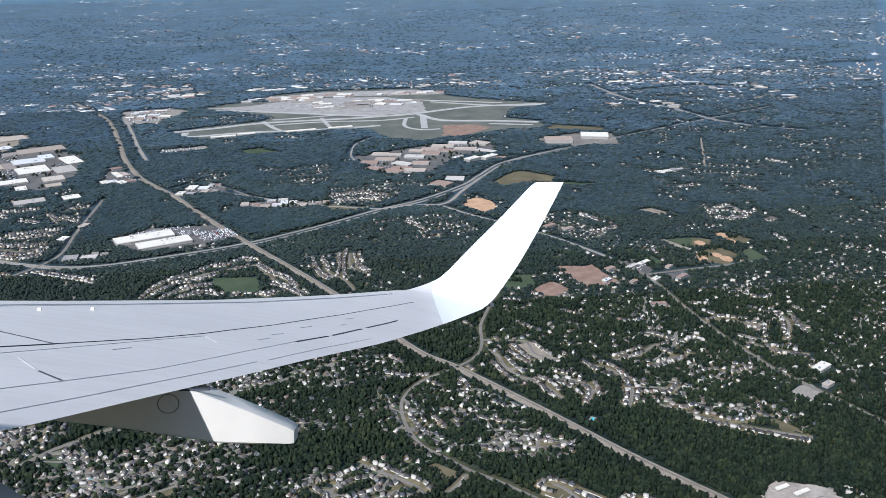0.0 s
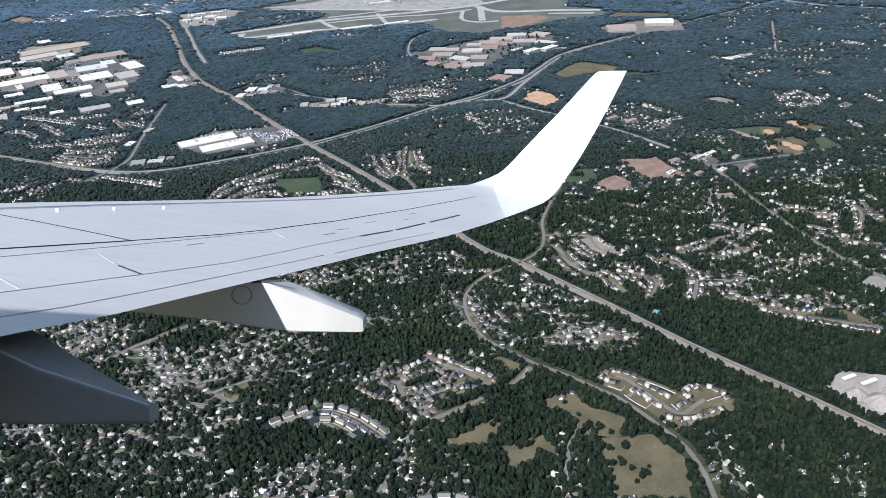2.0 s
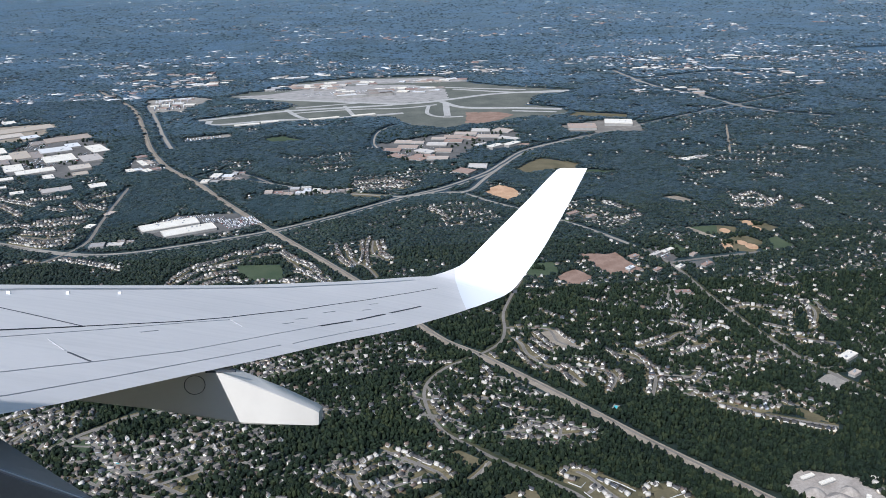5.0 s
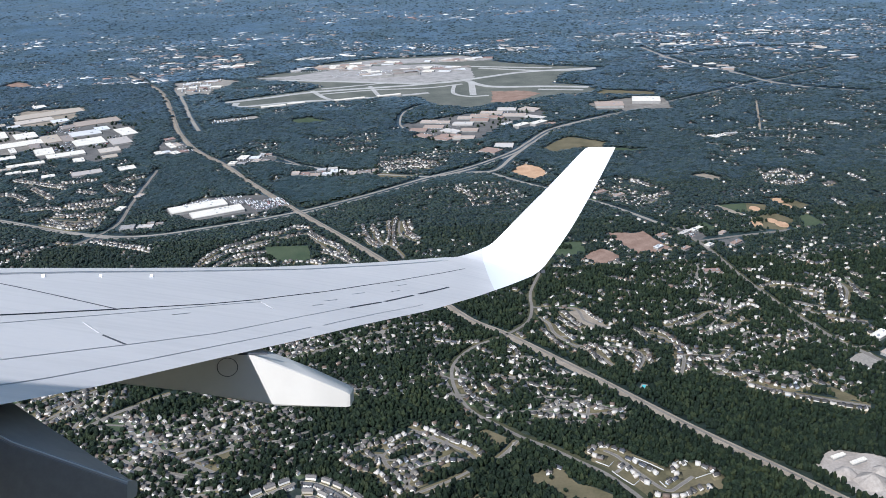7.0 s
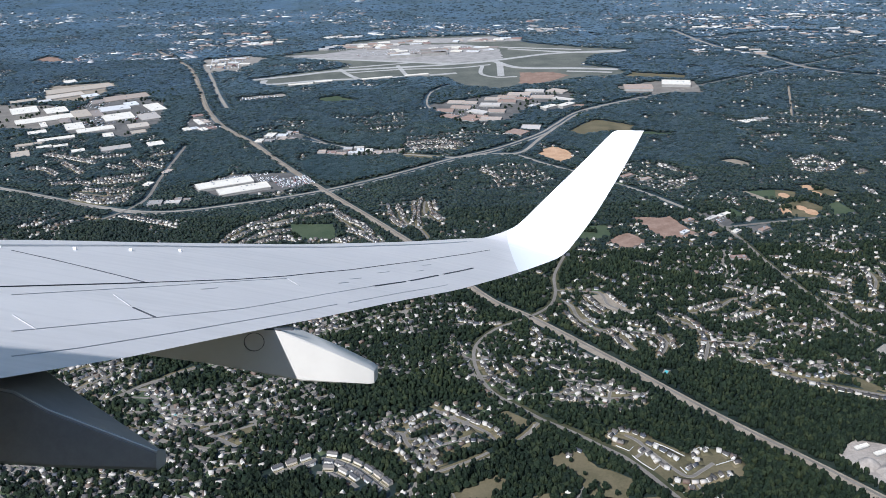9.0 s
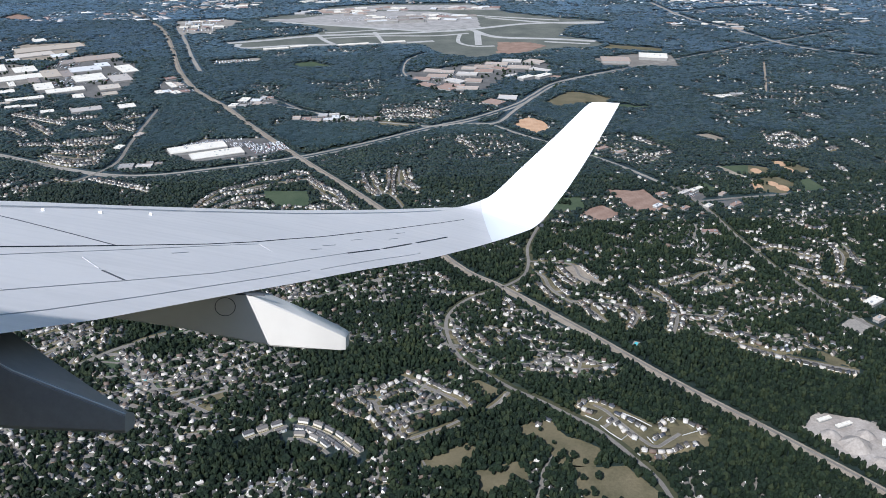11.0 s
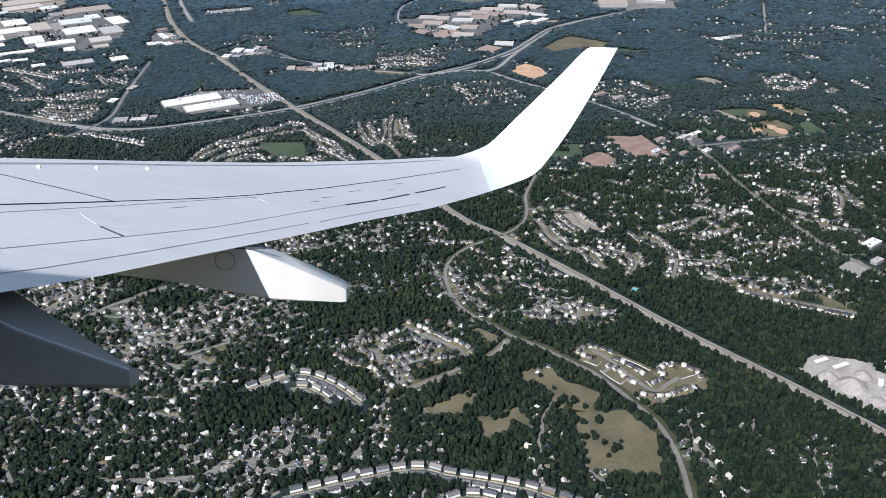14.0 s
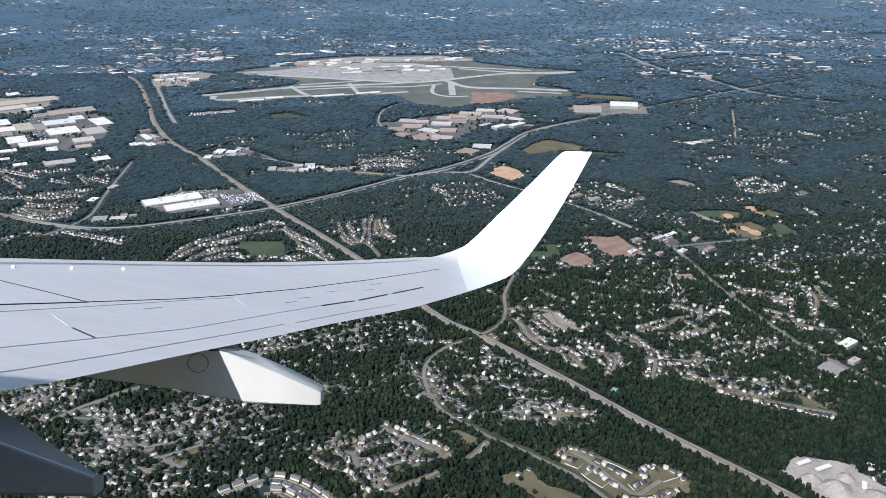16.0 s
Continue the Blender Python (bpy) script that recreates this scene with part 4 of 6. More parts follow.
for pts in ([(-60, 362), (-44, 364), (-30, 360), (-22, 352), (-40, 350), (-58, 354)], [(-90, 392), (-74, 395), (-70, 384), (-88, 377)], [(-132, 434), (-120, 424), (-112, 402), (-130, 403)], [(75.4, 269.8), (81.0, 271.9), (84.2, 260.7), (78.7, 256.8)], [(85.3, 256.0), (92.3, 257.7), (92.6, 252.7), (85.7, 251.0)]):
    patch("yard", "grey paved yard beside shops", pts, dark_asphalt_mat, 0.08, True, 1.5)
SHOPS_WEST = [(-57, 358, 8, 3, 0), (-48, 355, 10, 3, 0), (-41, 359, 7, 3, 0), (-33, 354, 8, 3, 0), (-46, 363, 9, 2, 0), (-27, 357, 6, 2, 0), (-83, 389, 10, 4, -10), (-77, 383, 8, 3, -10), (-87, 380, 8, 3, -10), (-76, 393, 6, 2, -10), (-124, 420, 6, 8, 30), (-118, 406, 8, 4, 30)]
SHOPS_TOWN = [(-126, 406, 7, 4, 30), (-129, 432, 5, 4, 30), (69, 262, 3.5, 2, 40), (77, 264, 5, 1.6, 40), (82, 267, 5, 1.6, 40), (81, 252, 3, 1.8, 40), (90, 252, 4, 1.6, 40), (65, 252, 3, 1.6, 40), (73, 250, 3, 1.6, 40), (89, 262, 3, 1.6, 40), (-122, 322, 4, 3, 70), (-119, 338, 4, 3, 70)]
SHOPS_EAST = [(-110, 300, 12, 3, 5), (-104, 303, 6, 2, 5), (52, 334, 5, 4, 20), (60, 312, 5, 2, 30), (66, 306, 4, 2, 30), (131.5, 384.0, 7, 3, 10), (138.6, 387.1, 6, 2, 10), (40, 430, 6, 2, 30), (160, 215, 6, 4, 10), (101, 187, 5, 2.5, 35), (98, 178, 3, 1.6, 35), (74.7, 231.4, 4.5, 1.6, 5)]
for x, y, l, d, a in SHOPS_WEST + SHOPS_TOWN + SHOPS_EAST:
    blocks = [(0.0, l, d)] if l < 6 else [(-0.27 * l, 0.42 * l, 1.4 * d), (0.26 * l, 0.46 * l, 0.9 * d)]
    for along, length, depth in blocks:
        c, n = math.cos(radians(a)), math.sin(radians(a))
        flat_building("commercial_building", "pale flat-roofed commercial building beside a road", x + c * along, y + n * along + random.uniform(-0.6, 0.6), length, depth, a + random.gauss(0, 4), random.uniform(0.4, 0.7), random.choice((shed_mat, brown_roof_mat, shed_mat, brown_roof_mat, white_roof_mat)), 2, "roadside shops")
for cx, cy, w, h, k in [(60, 672, 70, 14, 12), (-60, 672, 60, 14, 12), (-142, 578, 24, 34, 14), (-150, 660, 60, 24, 14), (180, 560, 40, 30, 10), (215, 660, 70, 30, 14), (272, 600, 50, 70, 18), (235, 702, 120, 20, 18), (-245, 780, 60, 16, 8), (-165, 700, 60, 50, 16), (-135, 655, 30, 20, 6)]:
    for i in range(k):
        flat_building("commercial_building", "pale flat-roofed commercial building in the haze", cx + random.uniform(-w, w) / 2, cy + random.uniform(-h, h) / 2, random.uniform(3, 9), random.uniform(2, 4), random.gauss(-10, 14), random.uniform(0.5, 0.9), random.choice((shed_mat, shed_mat, brown_roof_mat, white_roof_mat)), 1, "far buildings")
for x, y, l, d in [(-11.9, 583.7, 24, 4), (-4.2, 588.5, 10, 10), (-9.8, 596.3, 14, 4), (-26.8, 580.5, 20, 3)]:
    flat_building("airport_terminal", "long pale airport terminal on the apron", x, y, l, d, 8, 1.8, shed_mat, 3, "airport")
for x, y, w, h, k in [(-67.5, 627.3, 18, 9, 20), (-45.3, 622.4, 14, 9, 14), (-27.6, 635.4, 16, 8, 10), (13.3, 638.8, 20, 6, 9), (45.9, 636.4, 12, 5, 6), (19.3, 601.3, 14, 10, 9), (-10, 600, 30, 14, 14)]:
    for i in range(k):
        flat_building("airport_hangar", "pale hangar or cargo building beside the apron", x + random.uniform(-w, w), y + random.uniform(-h, h), random.uniform(4, 9), random.uniform(3, 6), random.choice((8, 8, -14)), random.uniform(0.4, 0.8), random.choice((shed_mat, white_roof_mat, brown_roof_mat)), 1, "airport")
for x, y, l in [(-85.7, 499.9, 14), (-73.3, 505.5, 10), (-42.4, 509.5, 18), (-19.3, 515.1, 14)]:
    flat_building("airport_shed", "long low white-roofed building by the trees", x, y, l, 3, 14, 1.0, white_roof_mat, 0, "airport")


def gable_data(l, d, h, r, e=0.18):
    walls = box_data(-l, l, -d, d, 0, h)
    ends = ([(-l, -d, h), (-l, d, h), (-l, 0, h + r), (l, -d, h), (l, d, h), (l, 0, h + r)], [(0, 2, 1), (3, 4, 5)])
    k = r / d
    roof = []
    for s in (-1, 1):
        v = [(-l - e, s * (d + e), h - e * k), (l + e, s * (d + e), h - e * k), (l + e, 0, h + r), (-l - e, 0, h + r)]
        v += [(x, y, z + 0.12) for x, y, z in v]
        roof.append((v, [(0, 1, 2, 3), (4, 5, 6, 7), (0, 1, 5, 4), (1, 2, 6, 5), (2, 3, 7, 6), (3, 0, 4, 7)]))
    return joined(walls, ends), joined(*roof)


def shifted(lot, dx, dy):
    return [(x + dx, y + dy, z) for x, y, z in lot[0]], lot[1]


def turned(lot):
    return [(-y, x, z) for x, y, z in lot[0]], lot[1]


# heaps, benches and sheds of the quarry
for x, y, r, h in [(66, 134, 2.2, 1.6), (69.5, 131, 3.0, 2.2), (73, 134, 1.8, 1.2), (76, 128, 2.4, 1.4), (72, 126, 1.6, 1.0), (79, 120, 2.2, 1.3), (81, 114, 1.8, 1.2), (76, 121, 1.4, 0.9)]:
    n, verts, faces = 18, [], []
    for k, (f, z) in enumerate([(1.0, 0.0), (0.72, 0.38), (0.42, 0.74), (0.12, 1.0)]):
        for i in range(n):
            a = 2 * math.pi * i / n
            w = r * f * (1 + 0.22 * noise.noise(Vector((x + 2 * math.cos(a), y + 2 * math.sin(a), k * 0.4))))
            verts.append((w * math.cos(a) * U, w * math.sin(a) * U, z * h * U * 0.8 + 0.1))
    for k in range(3):
        faces += [(k * n + i, k * n + (i + 1) % n, (k + 1) * n + (i + 1) % n, (k + 1) * n + i) for i in range(n)]
    faces.append(tuple(range(3 * n, 4 * n)))
    heap = tagged(new("gravel_mound", meshed("gravel_mound", verts, faces, quarry_mat)), "pale conical heap of crushed stone", "gravel heap", "quarry heaps")
    heap.matrix_world = pose(x * U, y * U, 0.1)
for x, y, l, a in [(70, 137, 3.5, 20), (67, 139, 3, 20), (75, 131, 2, 60), (78, 116, 2.5, 70)]:
    flat_building("quarry_shed", "small white-roofed shed in the quarry yard", x, y, l, 0.8, a, 0.5, white_roof_mat)


# ---- town houses in curved terraces ----
def terrace(x, y, turn, units, k):
    """A row of joined town houses: walls, a long roof, a small gable on each house, and fenced yards behind."""
    row = thing("town_house_row", "row of joined town houses with dark roofs and fenced yards", "town houses", "terraces", m=pose(x * U, y * U, 0, 0, 0, turn))
    w, d, h, r = 0.42 * U, 0.42 * U, 0.62 * U, 0.26 * U
    walls, roof = gable_data(w * units / 2, d, h, r, 0.12)
    piece("wall", meshed("wall", *walls, house_wall_mat), row)
    piece("roof", meshed("roof", *roof, terrace_roof_mat), row)
    for i in range(units):
        gw, gr = gable_data(0.27, 0.42, h * 0.92, r * 0.75, 0.08)
        c = -w * units / 2 + w * (i + 0.5)
        piece("front_gable", meshed("front_gable", *shifted(turned(gw), c, -d - 0.2 * (i % 2)), house_wall_mat), row)
        piece("gable_roof", meshed("gable_roof", *shifted(turned(gr), c, -d - 0.2 * (i % 2)), terrace_roof_mat), row)
    back = d + 1.05
    piece("yard_fence", meshed("yard_fence", *box_data(-w * units / 2, w * units / 2, back, back + 0.07, 0, 0.34), timber_mat), row, "pale timber fence")
    for i in range(units + 1):
        c = -w * units / 2 + w * i
        piece("yard_divider", meshed("yard_divider", *box_data(c - 0.035, c + 0.035, d, back, 0, 0.34), timber_mat), row, "pale timber fence")
    piece("yard", meshed("yard", *box_data(-w * units / 2, w * units / 2, d, back, 0, 0.07), hay_mat), row, "dry grass yards")


def terraces(points, side, units=5):
    line = smooth_line(points, 0.5)
    run = 0.0
    for a, b in zip(line, line[1:]):
        run += (b - a).length
        if run > units * 0.42 + 0.45:
            run = 0.0
            d = (b - a).normalized()
            q = a + Vector((-d.y, d.x, 0)) * side * 1.15
            if not built[cell_of(q.x, q.y)]:
                terrace(q.x, q.y, math.degrees(math.atan2(d.y, d.x)) + (180 if side > 0 else 0), units, 0)
    return line


# ---- houses ----
def house_forms():
    forms = []
    for l, d, h, r, wing_x in [(1.14, 0.76, 0.98, 0.62, None), (0.96, 0.76, 1.08, 0.7, 0.45), (1.26, 0.72, 0.85, 0.54, -0.7), (0.86, 0.8, 1.15, 0.74, None), (1.2, 0.68, 0.72, 0.46, 0.75)]:
        w, r_ = gable_data(l, d, h, r)
        if wing_x is not None:
            w2, r2 = gable_data(0.7, 0.48, h * 0.8, r * 0.7)
            w, r_ = joined(w, shifted(turned(w2), wing_x, -d)), joined(r_, shifted(turned(r2), wing_x, -d))
        forms.append((meshed("wall", *w, house_wall_mat), meshed("roof", *r_, house_roof_mat), meshed("chimney", *box_data(-l * 0.5 - 0.16, -l * 0.5 + 0.16, d * 0.25 - 0.16, d * 0.25 + 0.16, h, h + r + 0.4), far_wall_mat),
                      meshed("driveway", *box_data(l * 0.35, l * 0.35 + 1.1, -d - 2.6, -d, 0, 0.09), asphalt_mat), w, r_))
    return forms


FORMS = house_forms()
HOUSE_LABELS = ["two-storey suburban house with a grey gabled roof", "suburban house with a front wing and gabled roof", "long low suburban house with a gabled roof", "tall narrow suburban house with a steep roof", "single-storey suburban house with a garage wing"]
streets = []
house_spots = []
row_spots, open_lanes = [], []
taken = {}


def free_spot(x, y, gap):
    for i in range(int(x // 3) - 1, int(x // 3) + 2):
        for j in range(int(y // 3) - 1, int(y // 3) + 2):
            for a, b in taken.get((i, j), ()):
                if (a - x) ** 2 + (b - y) ** 2 < gap * gap:
                    return False
    return True


def street_with_houses(pts, spacing, setback, width=0.62, keep=0.93, gap=2.0):
    line = smooth_line(pts, 0.75)
    streets.append((line, width))
    since = 99.0
    for a, b in zip(line, line[1:]):
        d = b - a
        since += d.length
        if since < spacing * random.uniform(0.85, 1.35) or d.length < 1e-6:
            continue
        since = 0.0
        n = Vector((-d.y, d.x, 0)).normalized()
        for side in (-1, 1):
            q = a + n * side * (setback + random.uniform(-0.3, 0.7))
            i, j = cell_of(q.x, q.y)
            if random.random() < keep and not built[i, j] and free_spot(q.x, q.y, gap):
                taken.setdefault((int(q.x // 3), int(q.y // 3)), []).append((q.x, q.y))
                house_spots.append((q.x, q.y, math.atan2(d.y, d.x) + (math.pi if side > 0 else 0) + math.pi * 0 + random.gauss(0, 0.25) + (math.pi / 2 if random.random() < 0.4 else 0), random.randrange(5)))


def house_row(pts, spacing=1.35, side=1, twin=False):
    """Houses standing close together along a line, fronts to one side of it."""
    if twin:
        house_row([(x + 0.5, y + 1.9) for x, y in pts], spacing, -side)
    line, since = smooth_line(pts, 0.3), 99.0
    for a, b in zip(line, line[1:]):
        d = b - a
        since += d.length
        if since < spacing or d.length < 1e-6:
            continue
        since = random.uniform(-0.15, 0.2)
        x, y = a.x + random.gauss(0, 0.1), a.y + random.gauss(0, 0.1)
        if built[cell_of(x, y)] or not free_spot(x, y, 1.1):
            continue
        taken.setdefault((int(x // 3), int(y // 3)), []).append((x, y))
        row_spots.append((x, y))
        house_spots.append((x, y, math.atan2(d.y, d.x) + (math.pi if side > 0 else 0) + random.gauss(0, 0.08) + (math.pi / 2 if random.random() < 0.35 else 0), random.randrange(5)))


def lane(pts, width=0.6):
    streets.append((smooth_line(pts, 1.0), width))
    open_lanes.append((smooth_line(pts, 1.0), width))


def open_ground(ring):
    hold_b = built.copy()
    clear_area(ring)
    built[:] = hold_b


def estate(corners, rows, spacing=1.6, setback=1.3, gap=1.3):
    """A housing estate: bent parallel streets between two opposite sides, joined by a cross street."""
    a, b, c, d = (Vector((x, y, 0)) for x, y in corners)
    size = ((d - a).length + (c - b).length) / 2
    bend = min(0.9, size / rows * 0.22)

    def at(u, v):
        return a.lerp(b, u).lerp(d.lerp(c, u), v)

    for k in range(rows):
        v, ph = (k + 0.5) / rows, random.uniform(0, 6)
        pts = []
        for i in range(6):
            q = at(i / 5, v)
            pts.append((q.x + bend * math.sin(ph + 1.3 * i), q.y + bend * math.cos(ph + 1.1 * i)))
        street_with_houses(pts, spacing, setback, gap=gap)
    u = random.uniform(0.35, 0.65)
    streets.append((smooth_line([(at(u, v).x, at(u, v).y) for v in (-0.05, 0.3, 0.65, 1.02)], 1.5), 0.55))


random.seed(5)
for pts in ([(-46.5, 138.1), (-44.2, 139.5), (-41.7, 140.9), (-38.1, 142.8)], [(-37.8, 142.9), (-34.8, 142.5), (-31.7, 140.8), (-28.7, 138.3), (-25.7, 134.8), (-23.8, 132.4)], [(-37.6, 138.5), (-34.4, 138.2), (-31.6, 136.0), (-29.5, 133.5)], [(-36, 109), (-16, 114), (-8, 112), (4, 108), (14, 102)], [(-12, 104), (-5, 107), (4, 103)]):
    streets.append((terraces(pts, 1), 0.6))
    terraces(pts, -1)
    clear_line(smooth_line(pts), 1.9)
house_row([(-29.4, 149.4), (-27.5, 151.8), (-24.9, 153.2), (-21.2, 154.4), (-18.3, 155.8), (-15.9, 157.1)])
house_row([(-27.9, 147.9), (-25.3, 145.4), (-22.2, 144.1), (-20.4, 141.7), (-19.1, 139.1), (-17.6, 136.9)])
house_row([(-14.4, 160.2), (-12.3, 158.5), (-9.4, 156.1), (-6.1, 152.9), (-3.8, 151.5), (-0.7, 147.7)])
house_row([(-19.8, 150.8), (-17.1, 152.6), (-13.6, 153.7), (-11.7, 151.5), (-9.7, 150.4), (-7.9, 151.0)])
house_row([(-18.9, 146.2), (-16.0, 147.9), (-13.4, 148.7), (-10.9, 149.9)])
house_row([(-16.1, 142.3), (-13.6, 143.6), (-11.1, 144.7), (-8.5, 146.4), (-4.8, 146.1)])
house_row([(-25.2, 152.0), (-22.5, 148.8), (-22.0, 146.1)])
house_row([(-15.4, 142.2), (-14.1, 139.1)])
house_row([(20.2, 146.4), (22.4, 148.3), (24.8, 147.3), (26.6, 145.4)])
house_row([(20.5, 144.6), (22.9, 142.9)])
house_row([(27.2, 142.9), (28.5, 141.5), (29.7, 139.9), (31.4, 137.3)])
house_row([(25.0, 141.0), (26.5, 138.9), (27.6, 136.2), (29.0, 134.5)])
house_row([(32.4, 134.9), (34.5, 136.5), (34.8, 139.3), (37.6, 140.4), (39.6, 139.7), (41.3, 138.3), (42.0, 135.0)])
house_row([(29.5, 131.4), (32.0, 130.7), (34.7, 131.0), (37.7, 132.5), (40.9, 132.9)])
house_row([(26.6, 210.6), (28.4, 204.3), (30.1, 201.8)])
house_row([(25.1, 206.6), (27.2, 202.1), (28.9, 199.6)])
house_row([(33.0, 210.7), (34.0, 206.4), (36.1, 202.2)])
house_row([(23.8, 203.4), (24.8, 199.1), (27.0, 193.5)])
house_row([(19.7, 201.2), (21.1, 196.3), (22.5, 192.1), (24.1, 189.3)])
house_row([(28.5, 190.4), (30.0, 184.4), (31.3, 181.0)])
house_row([(30.1, 191.4), (32.4, 187.7), (33.6, 183.5)])
house_row([(34.8, 193.4), (38.1, 192.2), (40.8, 189.2)])
house_row([(42.7, 186.7), (42.6, 183.3), (42.2, 178.9)])
house_row([(40.0, 186.1), (39.7, 181.8), (37.9, 177.7)])
house_row([(34.3, 188.1), (36.9, 184.4), (38.0, 180.9)])
house_row([(43.2, 198.2), (44.8, 193.4), (47.4, 190.1)])
house_row([(47.4, 197.8), (50.0, 194.1), (51.3, 189.4), (53.3, 185.7)])
house_row([(51.9, 200.6), (56.2, 202.5), (60.6, 204.8)])
house_row([(52.4, 185.8), (52.0, 181.6), (49.0, 175.1)])
house_row([(50.8, 188.3), (50.1, 183.7), (46.7, 175.3)])
house_row([(54.4, 199.1), (60.8, 202.1)])
house_row([(56.5, 196.6), (61.0, 195.9)])
house_row([(64.8, 202.7), (67.3, 199.8)])
house_row([(65.4, 213.5), (69.1, 209.9), (71.1, 206.1)])
house_row([(71.3, 205.4), (76.5, 208.4), (78.4, 205.4)])
house_row([(60.3, 192.8), (64.5, 194.6), (69.4, 197.3)])
house_row([(67.5, 187.3), (71.9, 189.6), (75.8, 189.5)])
house_row([(50.0, 192.9), (52.8, 188.1), (54.7, 183.6)])
house_row([(51.1, 179.7), (55.5, 180.7), (58.5, 179.6), (62.3, 183.4)])
house_row([(84.9, 219.4), (89.0, 220.9), (92.5, 219.8), (96.2, 218.2)])
house_row([(95.6, 216.0), (98.2, 214.6), (99.5, 211.8)])
house_row([(93.8, 212.4), (97.4, 210.6)])
house_row([(89.0, 207.8), (91.7, 205.5), (95.3, 203.4)])
house_row([(93.6, 200.5), (98.0, 199.7), (101.7, 197.7)])
house_row([(93.4, 196.9), (97.1, 194.9), (101.4, 192.9)])
house_row([(99.9, 201.2), (99.7, 197.2), (97.8, 191.7)])
house_row([(100.5, 225.7), (105.0, 220.8)])
house_row([(105.7, 221.1), (105.5, 216.8), (103.0, 210.0), (101.4, 204.5)])
house_row([(109.2, 216.8), (108.1, 210.9), (108.0, 205.6)])
house_row([(84.1, 231.2), (90.6, 229.7)])
house_row([(86.2, 225.2), (88.4, 222.6)])
house_row([(59.2, 172.3), (64.5, 173.4)])
house_row([(78.2, 187.2), (85.0, 189.8)])
house_row([(60.0, 222.8), (63.4, 220.9), (67.5, 222.8)])
house_row([(113.2, 224.3), (115.1, 220.1)])
house_row([(103.0, 238.3), (106.4, 232.6), (111.4, 234.3)])
house_row([(21.5, 165.1), (24.3, 162.5), (27.3, 161.8)])
house_row([(12.7, 160.8), (16.1, 159.6), (19.9, 160.2)])
house_row([(27.3, 159.5), (31.0, 160.6)])
house_row([(14.3, 163.4), (17.2, 165.4)])
house_row([(10.6, 192.7), (11.4, 188.2), (8.9, 184.1)])
house_row([(39.7, 245.4), (44.2, 242.1), (51.3, 242.7)])
house_row([(30.6, 242.7), (35.3, 240.4)])
house_row([(45.2, 231.7), (50.0, 227.8)])
house_row([(30.8, 225.1), (34.6, 220.0)])
house_row([(57.3, 230.4), (59.3, 226.1)])
lane([(-15.1, 158.7), (-12.4, 156.3), (-9.5, 154.0), (-6.2, 151.1), (-4.0, 148.9), (-2.6, 146.3)], 0.6)
lane([(-25.2, 150.0), (-21.7, 150.2), (-20.6, 146.9), (-18.6, 143.8), (-16.7, 140.5), (-15.3, 137.3)], 0.6)
lane([(-18.6, 143.8), (-14.4, 145.5), (-10.4, 147.1), (-6.3, 149.1)], 0.6)
lane([(-15.3, 136.9), (-13.0, 137.9), (-8.0, 140.4), (-4.5, 142.7)], 0.45)
lane([(1.7, 146.3), (4.0, 148.8), (6.4, 152.1)], 0.5)
lane([(23.0, 146.7), (25.0, 144.6), (27.8, 138.8), (31.5, 132.8), (34.6, 134.2), (37.6, 136.4)], 0.6)
lane([(23.5, 139.2), (26.5, 141.7)], 0.5)
lane([(19.3, 214.9), (24.0, 213.7), (30.0, 212.8), (31.2, 209.5), (31.5, 205.0), (34.4, 201.4), (36.3, 199.9)], 0.7)
lane([(19.5, 208.6), (21.8, 204.9), (22.3, 199.3), (24.3, 194.4), (26.9, 190.5)], 0.7)
lane([(35.6, 190.9), (40.3, 186.9), (40.9, 182.6), (37.4, 176.1)], 0.6)
lane([(44.1, 196.2), (48.8, 192.7), (50.7, 187.1), (50.5, 181.7), (47.3, 173.9)], 0.6)
lane([(26.9, 190.5), (30.0, 187.3), (33.1, 180.3)], 0.6)
lane([(51.2, 198.1), (58.4, 200.3), (64.4, 205.1), (72.6, 206.7), (77.7, 209.0)], 0.6)
lane([(63.8, 212.2), (68.5, 208.2), (70.0, 203.9)], 0.6)
lane([(60.0, 194.1), (66.2, 197.3), (72.4, 198.3)], 0.6)
lane([(50.8, 180.8), (59.2, 181.7), (63.1, 184.8)], 0.5)
lane([(82.9, 217.7), (91.0, 218.0), (99.0, 209.7)], 0.6)
lane([(87.4, 205.9), (94.4, 198.4), (102.2, 194.4)], 0.6)
lane([(106.7, 221.0), (106.2, 213.4), (100.0, 203.2)], 0.5)
lane([(109.8, 220.7), (109.0, 207.6)], 0.5)
lane([(98.8, 234.3), (109.3, 229.8)], 0.5)
lane([(18.4, 165.3), (21.2, 160.5), (28.5, 160.3)], 0.5)
house_row([(-29.2, 285.2), (-26.5, 272.7), (-22.7, 266.0)], 1.3, 1, True)
house_row([(-25.9, 286.6), (-23.4, 275.0)], 1.3, 1, True)
house_row([(-20.2, 290.0), (-20.2, 277.4), (-20.9, 269.4)], 1.3, 1, True)
house_row([(-17.8, 293.3), (-18.6, 280.0), (-18.3, 267.5)], 1.3, 1, True)
house_row([(-15.1, 288.2), (-14.0, 279.4), (-10.2, 270.8)], 1.3, 1, True)
house_row([(-13.1, 289.1), (-12.3, 277.6)], 1.3, 1, True)
house_row([(-80.8, 258.8), (-78.1, 268.3), (-73.6, 274.0), (-68.6, 277.7), (-63.7, 283.7), (-58.0, 284.7), (-52.7, 289.8), (-48.2, 287.5)], 1.3, 1, True)
